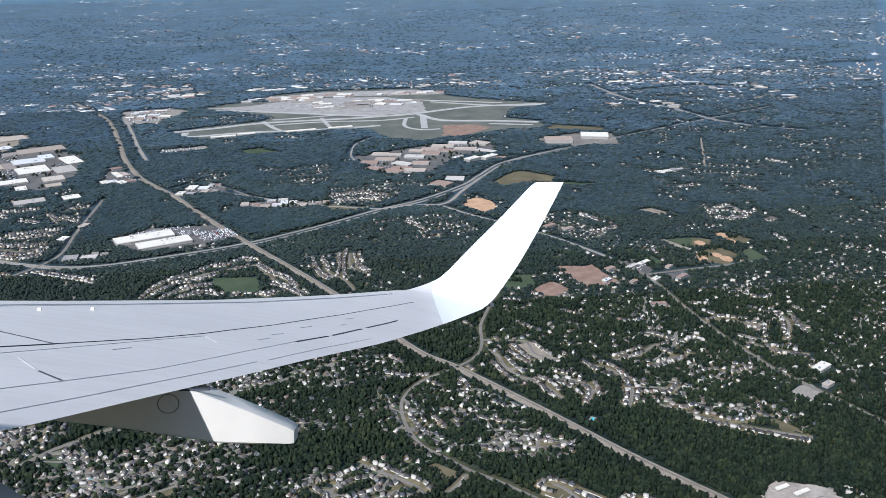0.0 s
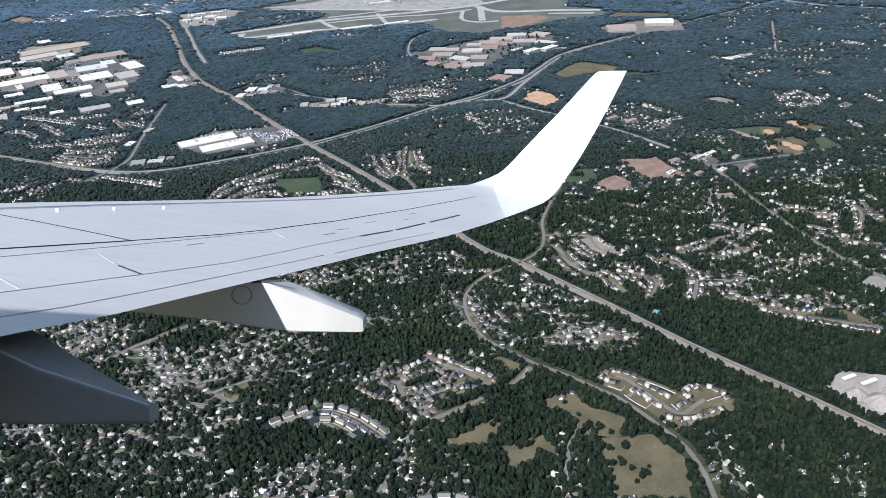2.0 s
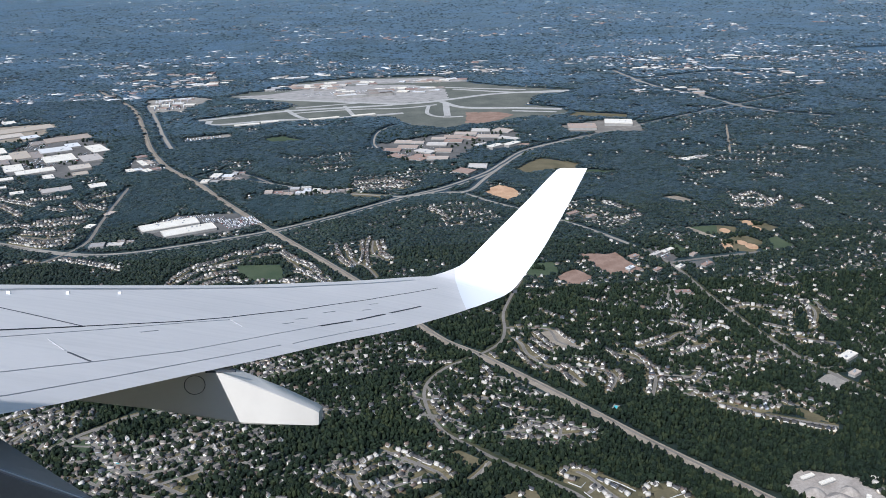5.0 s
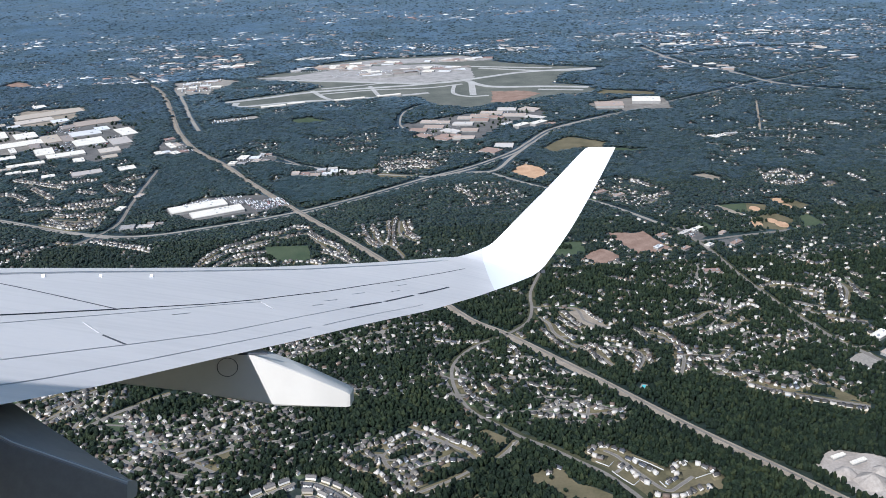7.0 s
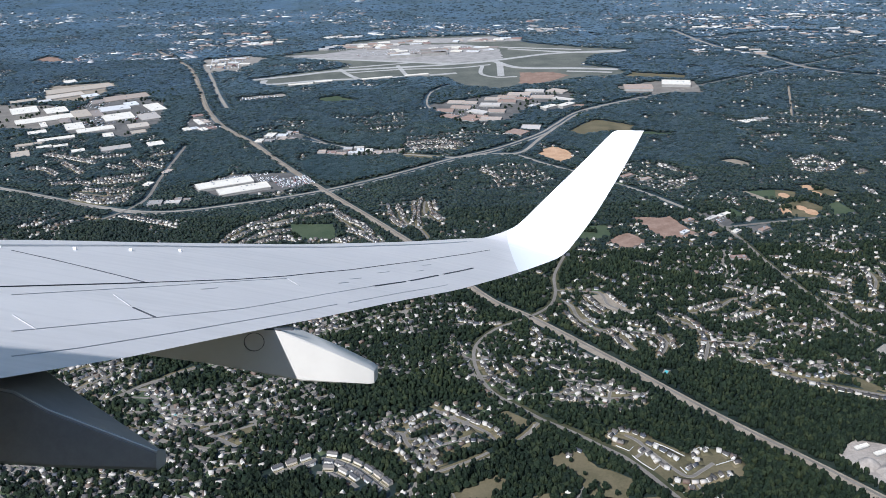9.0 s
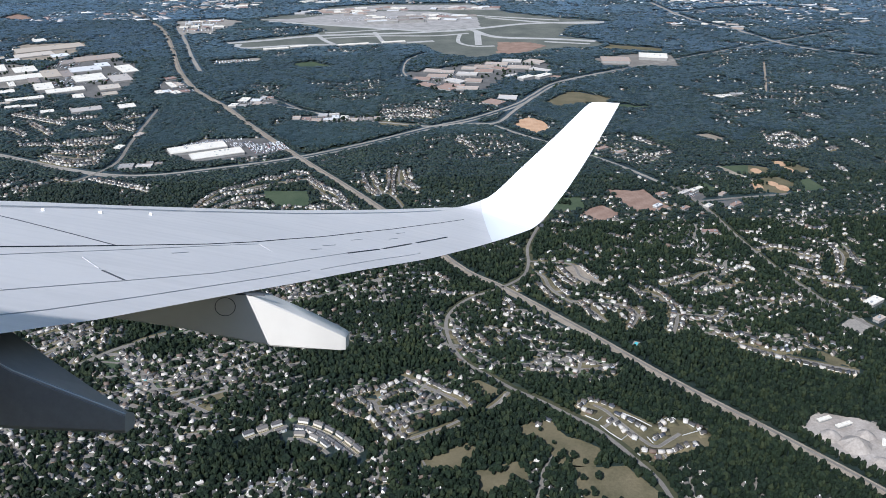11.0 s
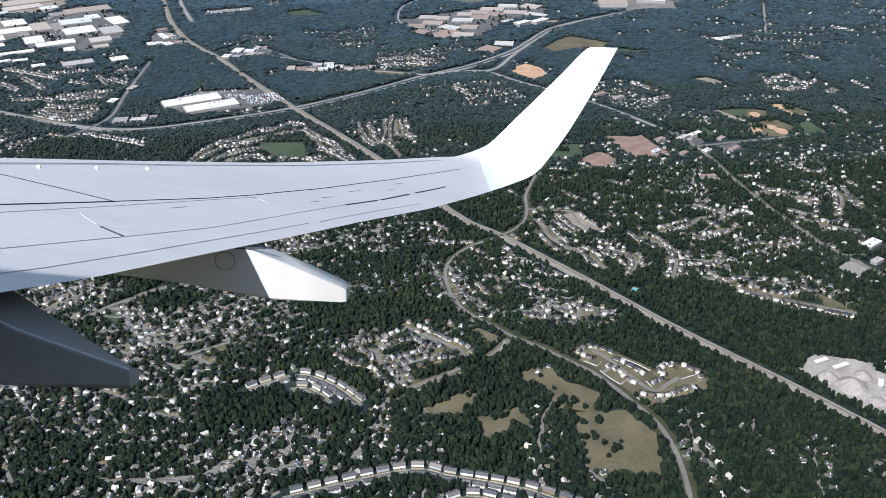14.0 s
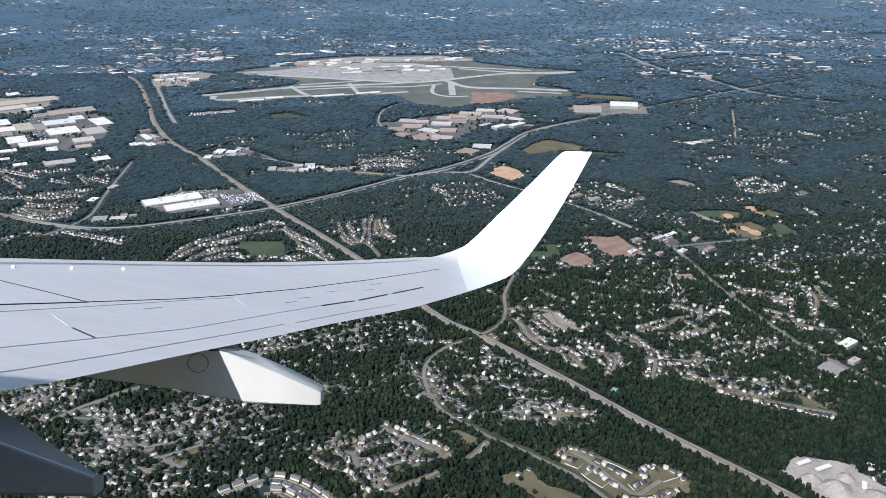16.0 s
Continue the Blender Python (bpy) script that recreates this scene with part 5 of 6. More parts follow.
house_row([(-78.2, 259.5), (-72.7, 268.7), (-65.8, 272.0), (-61.4, 274.1)], 1.3, 1, True)
house_row([(-74.4, 258.1), (-68.4, 264.7), (-61.3, 266.4)], 1.3, 1, True)
house_row([(-69.0, 257.5), (-62.3, 260.6), (-56.5, 257.5)], 1.3, 1, True)
house_row([(-47.2, 283.4), (-41.7, 274.5), (-36.6, 268.6), (-33.5, 260.7)], 1.3, 1, True)
house_row([(-41.0, 265.1), (-36.2, 261.0), (-31.4, 254.2)], 1.3, 1, True)
house_row([(-51.0, 282.2), (-55.5, 279.4)], 1.3, 1, True)
house_row([(-52.8, 256.6), (-47.6, 258.0), (-40.3, 254.8)], 1.3, 1, True)
house_row([(-147.9, 313.9), (-136.9, 306.2), (-125.5, 309.2)], 1.3, 1, True)
house_row([(-145.2, 318.1), (-133.7, 315.4), (-127.1, 317.8)], 1.3, 1, True)
house_row([(-160.2, 326.8), (-150.7, 327.7), (-144.9, 323.5)], 1.3, 1, True)
house_row([(-145.2, 330.5), (-134.9, 332.8), (-126.8, 335.3)], 1.3, 1, True)
house_row([(-179.4, 349.9), (-171.5, 347.3), (-163.6, 338.7)], 1.3, 1, True)
house_row([(-168.0, 356.3), (-160.1, 347.3), (-154.2, 340.4)], 1.3, 1, True)
house_row([(-147.0, 349.4), (-138.5, 344.4)], 1.3, 1, True)
house_row([(-138.0, 356.2), (-130.7, 344.9)], 1.3, 1, True)
house_row([(-131.4, 351.3), (-122.4, 343.8)], 1.3, 1, True)
house_row([(-132.3, 362.9), (-124.3, 366.9)], 1.3, 1, True)
house_row([(-180.7, 370.5), (-168.4, 363.7), (-153.3, 354.3)], 1.3, 1, True)
house_row([(-158.4, 362.3), (-144.8, 364.7)], 1.3, 1, True)
house_row([(-121.5, 286.6), (-111.3, 281.6), (-99.1, 274.8)], 1.3, 1, True)
house_row([(-131.6, 285.1), (-124.0, 285.3)], 1.3, 1, True)
house_row([(-144.4, 278.5), (-136.6, 282.9)], 1.3, 1, True)
house_row([(-153.7, 280.6), (-147.5, 281.5)], 1.3, 1, True)
house_row([(-24.0, 364.9), (-14.2, 369.8), (0.4, 364.1)], 1.3, 1, True)
house_row([(-20.3, 359.1), (-9.5, 361.0), (-2.3, 357.4)], 1.3, 1, True)
house_row([(6.2, 325.0), (10.1, 318.7), (12.6, 310.0)], 1.3, 1, True)
house_row([(-146.2, 309.2), (-133.4, 302.1), (-124.9, 304.1)], 1.3, 1, True)
house_row([(-143.7, 326.1), (-134.2, 327.0), (-126.0, 328.7)], 1.3, 1, True)
lane([(-24.9, 285.9), (-22.8, 272.3), (-18.1, 265.5), (-15.1, 256.2)], 0.7)
lane([(-16.0, 291.9), (-16.1, 279.7), (-12.1, 271.0)], 0.7)
lane([(-78.3, 264.3), (-71.3, 271.6), (-64.7, 277.2), (-55.7, 281.6), (-48.2, 284.1)], 0.6)
lane([(-72.9, 259.8), (-65.2, 267.8), (-59.9, 269.3)], 0.6)
lane([(-48.2, 284.1), (-41.4, 270.2), (-33.2, 255.9)], 0.6)
lane([(-146.4, 315.7), (-134.3, 310.9), (-126.0, 314.4)], 0.6)
house_row([(57.9, 174.3), (59.7, 171.2)])
house_row([(61.0, 166.9), (65.4, 163.6), (70.4, 160.8), (75.1, 157.7), (81.2, 154.7)])
house_row([(64.1, 169.1), (68.7, 165.5), (74.1, 165.7)])
house_row([(70.8, 171.0), (72.4, 167.6)])
house_row([(61.8, 173.9), (64.1, 171.6), (66.0, 169.7)])
house_row([(76.0, 167.5), (77.5, 165.4)])
house_row([(-7.4, 198.7), (-1.1, 196.2), (5.4, 196.8)])
house_row([(-3.4, 177.2), (-2.2, 172.5), (-0.3, 168.4)])
house_row([(1.9, 193.5), (5.0, 189.9)])
house_row([(12.8, 174.2), (16.9, 171.3)])
house_row([(-6.2, 207.7), (-2.8, 203.4)])
house_row([(5.6, 179.0), (7.8, 175.6)])
house_row([(1.9, 175.4), (4.0, 170.9)])
house_row([(-6.1, 184.1), (-4.3, 179.9)])
house_row([(11.8, 202.0), (14.1, 197.9), (14.8, 192.3)])
house_row([(16.5, 180.7), (19.3, 177.8)])
lane([(54.8, 174.5), (61.1, 168.6), (67.9, 163.6), (82.6, 156.1)], 0.6)
lane([(-84.5, 169.3), (-80.3, 171.5), (-77.9, 169.9), (-75.2, 164.7), (-72.4, 160.7), (-68.4, 156.8), (-62.3, 153.3), (-54.7, 147.8)], 0.95)
lane([(-68.4, 156.8), (-70.3, 155.3), (-72.0, 153.6)], 0.7)
lane([(-78.6, 173.3), (-75.5, 177.2), (-70.4, 180.3)], 0.7)
lane([(-96.6, 171.7), (-92.4, 175.9), (-87.6, 181.1)], 0.6)
house_row([(-98.7, 175.0), (-95.1, 178.2), (-90.0, 182.3)], 1.1)
house_row([(-95.1, 170.0), (-91.4, 173.0), (-86.1, 178.1)], 1.1)
house_row([(-83.6, 174.2), (-84.4, 179.7), (-84.4, 184.5)], 1.1)
house_row([(-81.1, 179.0), (-81.7, 184.2)], 1.1)
house_row([(-101.7, 180.3), (-97.7, 183.5), (-94.1, 186.7)], 1.1)
patch("meadow", "small green park among the houses", [(-82.1, 167.9), (-79.7, 170.8), (-77.4, 166.2), (-78.5, 163.4)], lawn_mat, 0.08, True, 0.2)
patch("meadow", "small green park among the houses", [(-55.5, 153.7), (-53.1, 156.4), (-51.5, 154.2), (-53.6, 151.6)], hay_mat, 0.08, True, 0.2)
house_row([(126.5, 319.8), (136.9, 326.1), (138.5, 314.5)], 1.2, 1, True)
house_row([(126.4, 311.7), (134.0, 309.3), (146.2, 319.4)], 1.2, 1, True)
house_row([(158.6, 315.4), (160.2, 307.9)], 1.2, 1, True)
house_row([(143.9, 305.1), (148.6, 307.3)], 1.2, 1, True)
house_row([(138.5, 287.2), (139.5, 280.9)], 1.2, 1, True)
house_row([(123.9, 388.4), (132.4, 382.8), (142.0, 387.6)], 1.2, 1, True)
house_row([(76.3, 301.7), (84.9, 306.0)], 1.2, 1, True)
house_row([(128.1, 357.1), (136.3, 359.5)], 1.2, 1, True)
house_row([(155.5, 353.0), (160.0, 346.9)], 1.2, 1, True)
house_row([(75.5, 323.0), (81.0, 315.0)], 1.2, 1, True)
house_row([(189.3, 398.8), (196.2, 390.9)], 1.2, 1, True)
patch("building_plot", "pale cleared plot in the woods", [(98.9, 326.7), (106.3, 328.8), (111.9, 320.3), (105.4, 318.2)], gravel_mat, 0.1, True, 0.8)
open_ground([(19.9, 146.6), (23.1, 149.7), (27.4, 146.0), (33.5, 139.6), (37.4, 141.5), (43.5, 137.8), (42.2, 132.3), (30.5, 127.6), (27.2, 132.4), (23.0, 137.2), (19.7, 142.8)])
open_ground([(24.9, 209.8), (33.3, 212.1), (36.4, 200.5), (28.2, 199.4)])
patch("building_plot", "pale bare ground round new houses", [(19.9, 146.6), (23.1, 149.7), (27.4, 146.0), (33.5, 139.6), (37.4, 141.5), (43.5, 137.8), (42.2, 132.3), (30.5, 127.6), (27.2, 132.4), (23.0, 137.2), (19.7, 142.8)], hay_mat, 0.03, False, 0.4)
patch("building_plot", "pale bare ground round new houses", [(24.9, 209.8), (33.3, 212.1), (36.4, 200.5), (28.2, 199.4)], gravel_mat, 0.03, False, 0.4)
patch("car_park", "pale paved lot beside the road", [(85.9, 174.9), (91.1, 178.5), (94.4, 179.0), (95.2, 174.8), (90.5, 171.3)], concrete_mat, 0.1, True, 0.3)
estate([(-24.2, 379.8), (9.0, 384.6), (4.9, 359.0), (-21.5, 350.7)], 4)
estate([(-52.4, 420.9), (-24.8, 428.1), (-24.3, 389.6), (-44.9, 387.8)], 3)
estate([(7.9, 332.3), (28.3, 333.3), (32.4, 307.4), (11.7, 300.2)], 4)
estate([(60.5, 325.1), (80.3, 301.2), (73.2, 290.5), (58.0, 304.1)], 4)
estate([(126.9, 323.6), (145.8, 321.0), (136.5, 307.5), (123.3, 309.3)], 2)
estate([(-30.8, 206.1), (-6.9, 210.5), (-3.4, 194.0), (-28.7, 191.9)], 3)
estate([(13.8, 168.1), (32.5, 161.8), (28.0, 153.4), (13.6, 158.9)], 2)
estate([(-13.3, 192.0), (-1.7, 179.7), (0.9, 164.5), (-8.8, 170.1)], 2)
estate([(151.3, 405.1), (184.4, 388.4), (170.7, 364.8), (142.0, 374.2)], 2)
estate([(-107.7, 189.1), (-90.6, 203.6), (-87.6, 181.6), (-98.1, 172.3)], 5)
estate([(-122.9, 181.7), (-103.9, 181.7), (-98.1, 164.9), (-111.7, 165.1)], 4)
estate([(-74.8, 189.5), (-55.1, 213.7), (-34.2, 202.3), (-61.4, 176.9)], 9)
estate([(-72.6, 165.6), (-44.5, 183.9), (-37.2, 164.1), (-59.6, 149.6)], 6)
estate([(-129.8, 227.6), (-106.8, 227.5), (-107.5, 210.7), (-126.8, 213.1)], 5)
estate([(-103.4, 163.7), (-88.2, 169.7), (-80.7, 151.9), (-98.0, 151.7)], 4)
estate([(-79.9, 160.1), (-59.9, 148.1), (-61.5, 140.6), (-83.2, 146.3)], 3)
estate([(-84, 171), (-62, 171), (-58, 155), (-76, 152)], 3)
estate([(-100, 178), (-93, 184), (-82, 175), (-88, 165)], 3)
estate([(-66, 146), (-52, 142), (-54, 130), (-64, 130)], 3)
estate([(-78, 142), (-68, 140), (-70, 126), (-80, 128)], 3)
estate([(-100, 150), (-86, 148), (-84, 136), (-98, 138)], 3)
estate([(-45, 127), (-28, 124), (-30, 114), (-46, 116)], 3)
for pts in ([(-4, 185.3), (-1.2, 169.4), (3.3, 164.3)], [(-108.7, 185.1), (-98.3, 198.1), (-93.2, 203), (-89.4, 199.4), (-90.8, 193.7), (-95.8, 186), (-101.7, 182.2)],
            [(-78.7, 174.1), (-74.5, 169), (-67.1, 156.8), (-63.2, 154)]):
    street_with_houses(pts, 1.5, 1.3, 0.7, 0.95, 1.2)

# woods without houses
wood = np.zeros((ny, nx), bool)


def wooded(ring):
    hold, hold_b = cleared.copy(), built.copy()
    cleared[:], built[:] = False, False
    clear_area(ring)
    wood[:] = wood | cleared
    cleared[:], built[:] = hold, hold_b


wooded([(18.0, 177.9), (33.7, 161.7), (45.2, 144.9), (65.0, 121.9), (79.0, 149.1), (50.5, 160.2), (36.7, 163.7)])
wooded([(27.7, 162.2), (43.1, 142.2), (57.2, 124.0), (39.0, 123.9), (44.9, 134.8), (36.6, 142.7), (19.5, 152.0), (15.0, 159.9)])
wooded([(-0.5, 149.6), (8.8, 150.9), (13.5, 144.6), (6.9, 137.8), (-0.4, 129.6), (-10.5, 132.4)])
wooded([(-39.1, 170.3), (-22.7, 171.3), (-5.3, 165.1), (-2.1, 159.1), (-14.0, 161.3), (-28.5, 159.2)])
wooded([(-23, 305), (16, 300), (11, 268), (-10, 271), (-15, 288)])
wooded([(27, 308), (56, 304), (50, 269), (33, 266)])
wooded([(49, 384), (111, 406), (121, 372), (96, 293), (80, 308), (65, 336)])
wooded([(-204, 638), (-173, 609), (-128, 451), (-126, 385), (-141, 407)])
wooded([(-120, 470), (-13, 490), (-19, 446), (-42, 425), (-99, 417)])
wooded([(-321, 663), (-192, 647), (-167, 548), (-273, 551)])
wooded([(-74, 356), (-24, 337), (-15, 337), (-40, 314), (-57, 312)])
wooded([(-133, 396), (-93, 346), (-107, 326), (-103, 293), (-118, 327)])
wooded([(117, 368), (186, 358), (174, 333), (111, 330)])
wooded([(78, 537), (101, 514), (137, 474), (150, 417), (123, 377), (107, 412), (66, 465)])
wooded([(120, 296), (156, 298), (138, 264), (123, 271)])
wooded([(-25, 453), (-13, 502), (15, 482), (2, 456)])
wooded([(-81, 285), (-77, 293), (-52, 302), (-34, 282), (-47, 292), (-75, 281)])
wooded([(24, 438), (59, 420), (45, 400), (27, 387), (11, 411)])
wooded([(98, 533), (150, 542), (171, 500), (149, 472)])

random.seed(8)
for i in range(2600):
    y = 100 + 620 * random.random() ** 1.3
    x = -14 + random.uniform(-0.7, 0.7) * (y + 25)
    if not (X0 + 10 < x < X1 - 10 and Y0 + 10 < y < Y1 - 10):
        continue
    c0 = cell_of(x, y)
    dens = 0.42 + 0.9 * noise.noise(Vector((x, y, 0)) * 0.03) - (0.15 if y > 330 and x < 120 else 0) + (0.42 if x < -15 and y < 240 else 0) + (0.16 if x > 20 and 165 < y < 300 else 0)
    if wood[c0] or built[c0] or random.random() > dens:
        continue
    a = 3 * noise.noise(Vector((x, y, 7)) * 0.012)
    pts, q = [], Vector((x, y, 0))
    for k in range(random.randint(3, 5)):
        if wood[cell_of(q.x, q.y)] or built[cell_of(q.x, q.y)]:
            break
        pts.append((q.x, q.y))
        q = q + Vector((math.cos(a), math.sin(a), 0)) * random.uniform(3, 6)
        a += random.gauss(0, 0.3)
    if len(pts) > 2:
        street_with_houses(pts, random.uniform(2.0, 3.2), 1.5, 0.42, 0.72, 1.6)

# single houses scattered through the woods
random.seed(21)
for i in range(2600):
    y = 230 + 490 * random.random() ** 0.9
    x = -14 + random.uniform(-0.6, 0.62) * (y + 20)
    if not (X0 + 5 < x < X1 - 5) or built[cell_of(x, y)] or not free_spot(x, y, 2.2):
        continue
    if noise.noise(Vector((x, y, 31)) * 0.035) < (0.0 if x > 60 else 0.18) or (wood[cell_of(x, y)] and x < 60):
        continue
    taken.setdefault((int(x // 3), int(y // 3)), []).append((x, y))
    house_spots.append((x, y, random.uniform(0, 6.28), random.randrange(5)))
    if random.random() < 0.5:
        row_spots.append((x, y))
random.seed(23)
for x0, x1, y0, y1, tries, gap in [(15, 78, 198, 262, 520, 2.2), (-12, 26, 156, 200, 170, 2.2), (85, 150, 170, 250, 300, 2.6)]:
    for i in range(tries):
        x, y = random.uniform(x0, x1), random.uniform(y0, y1)
        if built[cell_of(x, y)] or wood[cell_of(x, y)] or not free_spot(x, y, gap) or noise.noise(Vector((x, y, 17)) * 0.06) < -0.12:
            continue
        taken.setdefault((int(x // 3), int(y // 3)), []).append((x, y))
        house_spots.append((x, y, random.uniform(0, 6.28), random.randrange(5)))
        if random.random() < 0.65:
            row_spots.append((x, y))
FARMS = [(9.4, 143.4), (10.6, 140.2), (13.0, 141.8), (12.5, 121), (15, 118.5)]
house_spots = [h for h in house_spots if not built[cell_of(h[0], h[1])]]
house_spots += [(x, y, 0.4 + k, k % 5) for k, (x, y) in enumerate(FARMS)]
for line, width in streets:
    clear_line(line, width / 2 + 0.12, False)
for line, width in open_lanes:
    clear_line(line, width / 2 + 0.9, False)
for x, y in row_spots:
    clear_line([Vector((x - 0.4, y - 0.3, 0)), Vector((x + 0.4, y - 0.3, 0))], 0.85, False)
for x, y, a, f in house_spots:
    clear_line([Vector((x - 0.35, y, 0)), Vector((x + 0.35, y, 0))], 0.62, False)

verge_lots = [band(line, width + 1.5, 0.015 + 0.002 * (i % 9)) for i, (line, width) in enumerate(open_lanes)]
tagged(new("grass_verges", meshed("grass_verges", *joined(*verge_lots), hay_mat)), "dry grass verges along the estate streets", "verge", kind="structure")
walk_lots = [band(line, width + 0.2, 0.06 + 0.002 * (i % 9)) for i, (line, width) in enumerate(streets) if line[0].y < 280]
tagged(new("street_pavements", meshed("street_pavements", *joined(*walk_lots), concrete_mat)), "pale concrete pavements edging the residential streets", "pavement", kind="structure")
street_lots = [band([p for p in line], width, 0.10 + 0.002 * (i % 9)) for i, (line, width) in enumerate(streets)]
tagged(new("residential_streets", meshed("residential_streets", *joined(*street_lots), asphalt_mat)), "network of narrow pale residential streets", "street", kind="structure")

lots, row_set = [], set(row_spots)
for i, (x, y, a, f) in enumerate(house_spots):
    if y > 420:
        continue
    c, s_, w, h = math.cos(a), math.sin(a), random.uniform(1.3, 2.2) * U * 0.8, random.uniform(1.0, 1.7) * U * 0.8
    z = 0.02 + 0.0016 * (i % 37)
    corner = [(-w, -h * 1.2), (w, -h * 1.2), (w * random.uniform(0.8, 1.1), h), (-w, h * random.uniform(0.8, 1.1))]
    top = [(x * U + c * p - s_ * q, y * U + s_ * p + c * q, z) for p, q in corner]
    lots.append((np.array(top + [(p, q, 0.0) for p, q, _ in top]), [(0, 1, 2, 3), (0, 4, 5, 1), (1, 5, 6, 2), (2, 6, 7, 3), (3, 7, 4, 0)], 1 if (x, y) in row_set else random.choice((0, 0, 1))))
LAWNS = lots

# the houses that the flight passes nearest stand singly, the far ones as a mass
house_spots.sort(key=lambda h: (h[0] + 14) ** 2 + h[1] ** 2)
near_houses, far_houses = [h for h in house_spots if abs(h[0] + 14) < 0.62 * h[1] + 8][:300], []
chosen = set(near_houses)
far_houses = [h for h in house_spots if h not in chosen]
masters = {}
for x, y, a, f in near_houses:
    m = pose(x * U, y * U, 0, 0, 0, math.degrees(a))
    if f not in masters:
        root = thing("house", HOUSE_LABELS[f], "house", "suburban houses", m=m)
        for name, me in zip(("wall", "roof", "chimney", "driveway"), FORMS[f][:4]):
            piece(name, me, root)
        masters[f] = root
    else:
        copy_thing(masters[f], m)


def mass(name, lots_of, mats, label, category):
    """Many alike pieces in one mesh: rows of vertices, faces and slot."""
    me = bpy.data.meshes.new(name)
    verts = np.concatenate([v for v, _, _ in lots_of])
    sizes = [len(f) for _, fs, _ in lots_of for f in fs]
    loops, base = [], 0
    for v, fs, _ in lots_of:
        for f in fs:
            loops.extend([i + base for i in f])
        base += len(v)
    me.vertices.add(len(verts))
    me.vertices.foreach_set("co", verts.astype(np.float32).ravel())
    me.loops.add(len(loops))
    me.loops.foreach_set("vertex_index", np.array(loops, np.int32))
    me.polygons.add(len(sizes))
    me.polygons.foreach_set("loop_start", np.concatenate([[0], np.cumsum(sizes)[:-1]]).astype(np.int32))
    me.polygons.foreach_set("material_index", np.concatenate([[s] * len(fs) for _, fs, s in lots_of]).astype(np.int32))
    for m in mats:
        me.materials.append(m)
    me.update(calc_edges=True)
    return tagged(new(name, me), label, category, kind="stuff")


mass("garden_lawns", LAWNS, (lawn_mat, hay_mat), "mown and dry lawns round the houses", "lawn")
lots = []
for x, y, a, f in far_houses:
    c, s = math.cos(a), math.sin(a)
    for slot, (v, fs) in enumerate(FORMS[f][4:6]):
        p = np.array(v)
        lots.append((np.stack([x * U + c * p[:, 0] - s * p[:, 1], y * U + s * p[:, 0] + c * p[:, 1], p[:, 2]], 1), fs, slot))
mass("distant_houses", lots, (far_wall_mat, far_roof_mat), "countless pale suburban houses among trees", "houses")

# far town: pale low buildings out to the haze
rng = np.random.default_rng(4)
lots = []
cube = np.array(box_data(-1, 1, -1, 1, 0, 1)[0])
cube_faces = box_data(-1, 1, -1, 1, 0, 1)[1]
for i in range(26000):
    y = 600 + 1500 * rng.random() ** 1.6
    x = rng.uniform(-0.75, 0.75) * y
    v = noise.noise(Vector((x, y, 3)) * 0.008) + 0.5 * noise.noise(Vector((x, y, 5)) * 0.03)
    if v < 0.13 or (-130 < x < 170 and 470 < y < 660):
        continue
    if X0 < x < X1 and Y0 < y < Y1 and cleared[cell_of(x, y)]:
        continue
    a, big = rng.uniform(0.2, 0.8) + (1.57 if rng.random() < 0.4 else 0), rng.random() < 0.07
    l, d, h = (rng.uniform(4, 10), rng.uniform(3, 5), rng.uniform(1.9, 2.6)) if big else (rng.uniform(0.9, 2.0), rng.uniform(0.8, 1.5), rng.uniform(1.6, 2.5))
    p = cube * (l, d, h)
    c, s = math.cos(a), math.sin(a)
    lots.append((np.stack([x * U + c * p[:, 0] - s * p[:, 1], y * U + s * p[:, 0] + c * p[:, 1], p[:, 2]], 1), cube_faces, 0))
for i in range(1300):
    x, y = rng.uniform(150, 430), rng.uniform(560, 840)
    if noise.noise(Vector((x, y, 8)) * 0.02) < -0.1 or (x < X1 and y < Y1 and built[cell_of(x, y)]):
        continue
    a, p = rng.uniform(0.2, 0.8), cube * (rng.uniform(0.9, 2.6), rng.uniform(0.8, 1.8), rng.uniform(1.7, 2.4))
    c, s = math.cos(a), math.sin(a)
    lots.append((np.stack([x * U + c * p[:, 0] - s * p[:, 1], y * U + s * p[:, 0] + c * p[:, 1], p[:, 2]], 1), cube_faces, 0))
mass("far_town", lots, (far_shed_mat,), "pale buildings of a far town in the haze", "town")


# white fences round the new plots
def fence(pts):
    line = smooth_line(pts, 1.0)
    f = thing("fence", "long white fence round a new plot", "fence", "plot fences")
    for a, b in zip(line, line[1:]):
        d = (b - a) * U
        piece("fence_panel", meshed("fence_panel", *box_data(0, d.length * 0.96, -0.05, 0.05, 0.05, 0.42), fence_mat), f, m=pose(a.x * U, a.y * U, 0, 0, 0, math.degrees(math.atan2(d.y, d.x))))


fence([(22.9, 139.7), (24.3, 137.1), (25.9, 134.9)])
fence([(25.9, 134.9), (27.5, 136.4)])
fence([(20.5, 143.1), (22.7, 141.2)])
fence([(22.7, 141.2), (23.9, 142.6)])
fence([(27.6, 131.7), (28.8, 129.0), (30.4, 127.6)])
fence([(28.1, 143.6), (30.6, 141.3), (32.8, 138.8)])
fence([(34.3, 139.8), (37.0, 141.8), (38.1, 140.9)])
fence([(31.0, 135.6), (31.7, 133.6)])
fence([(37.9, 135.7), (42.0, 137.2)])


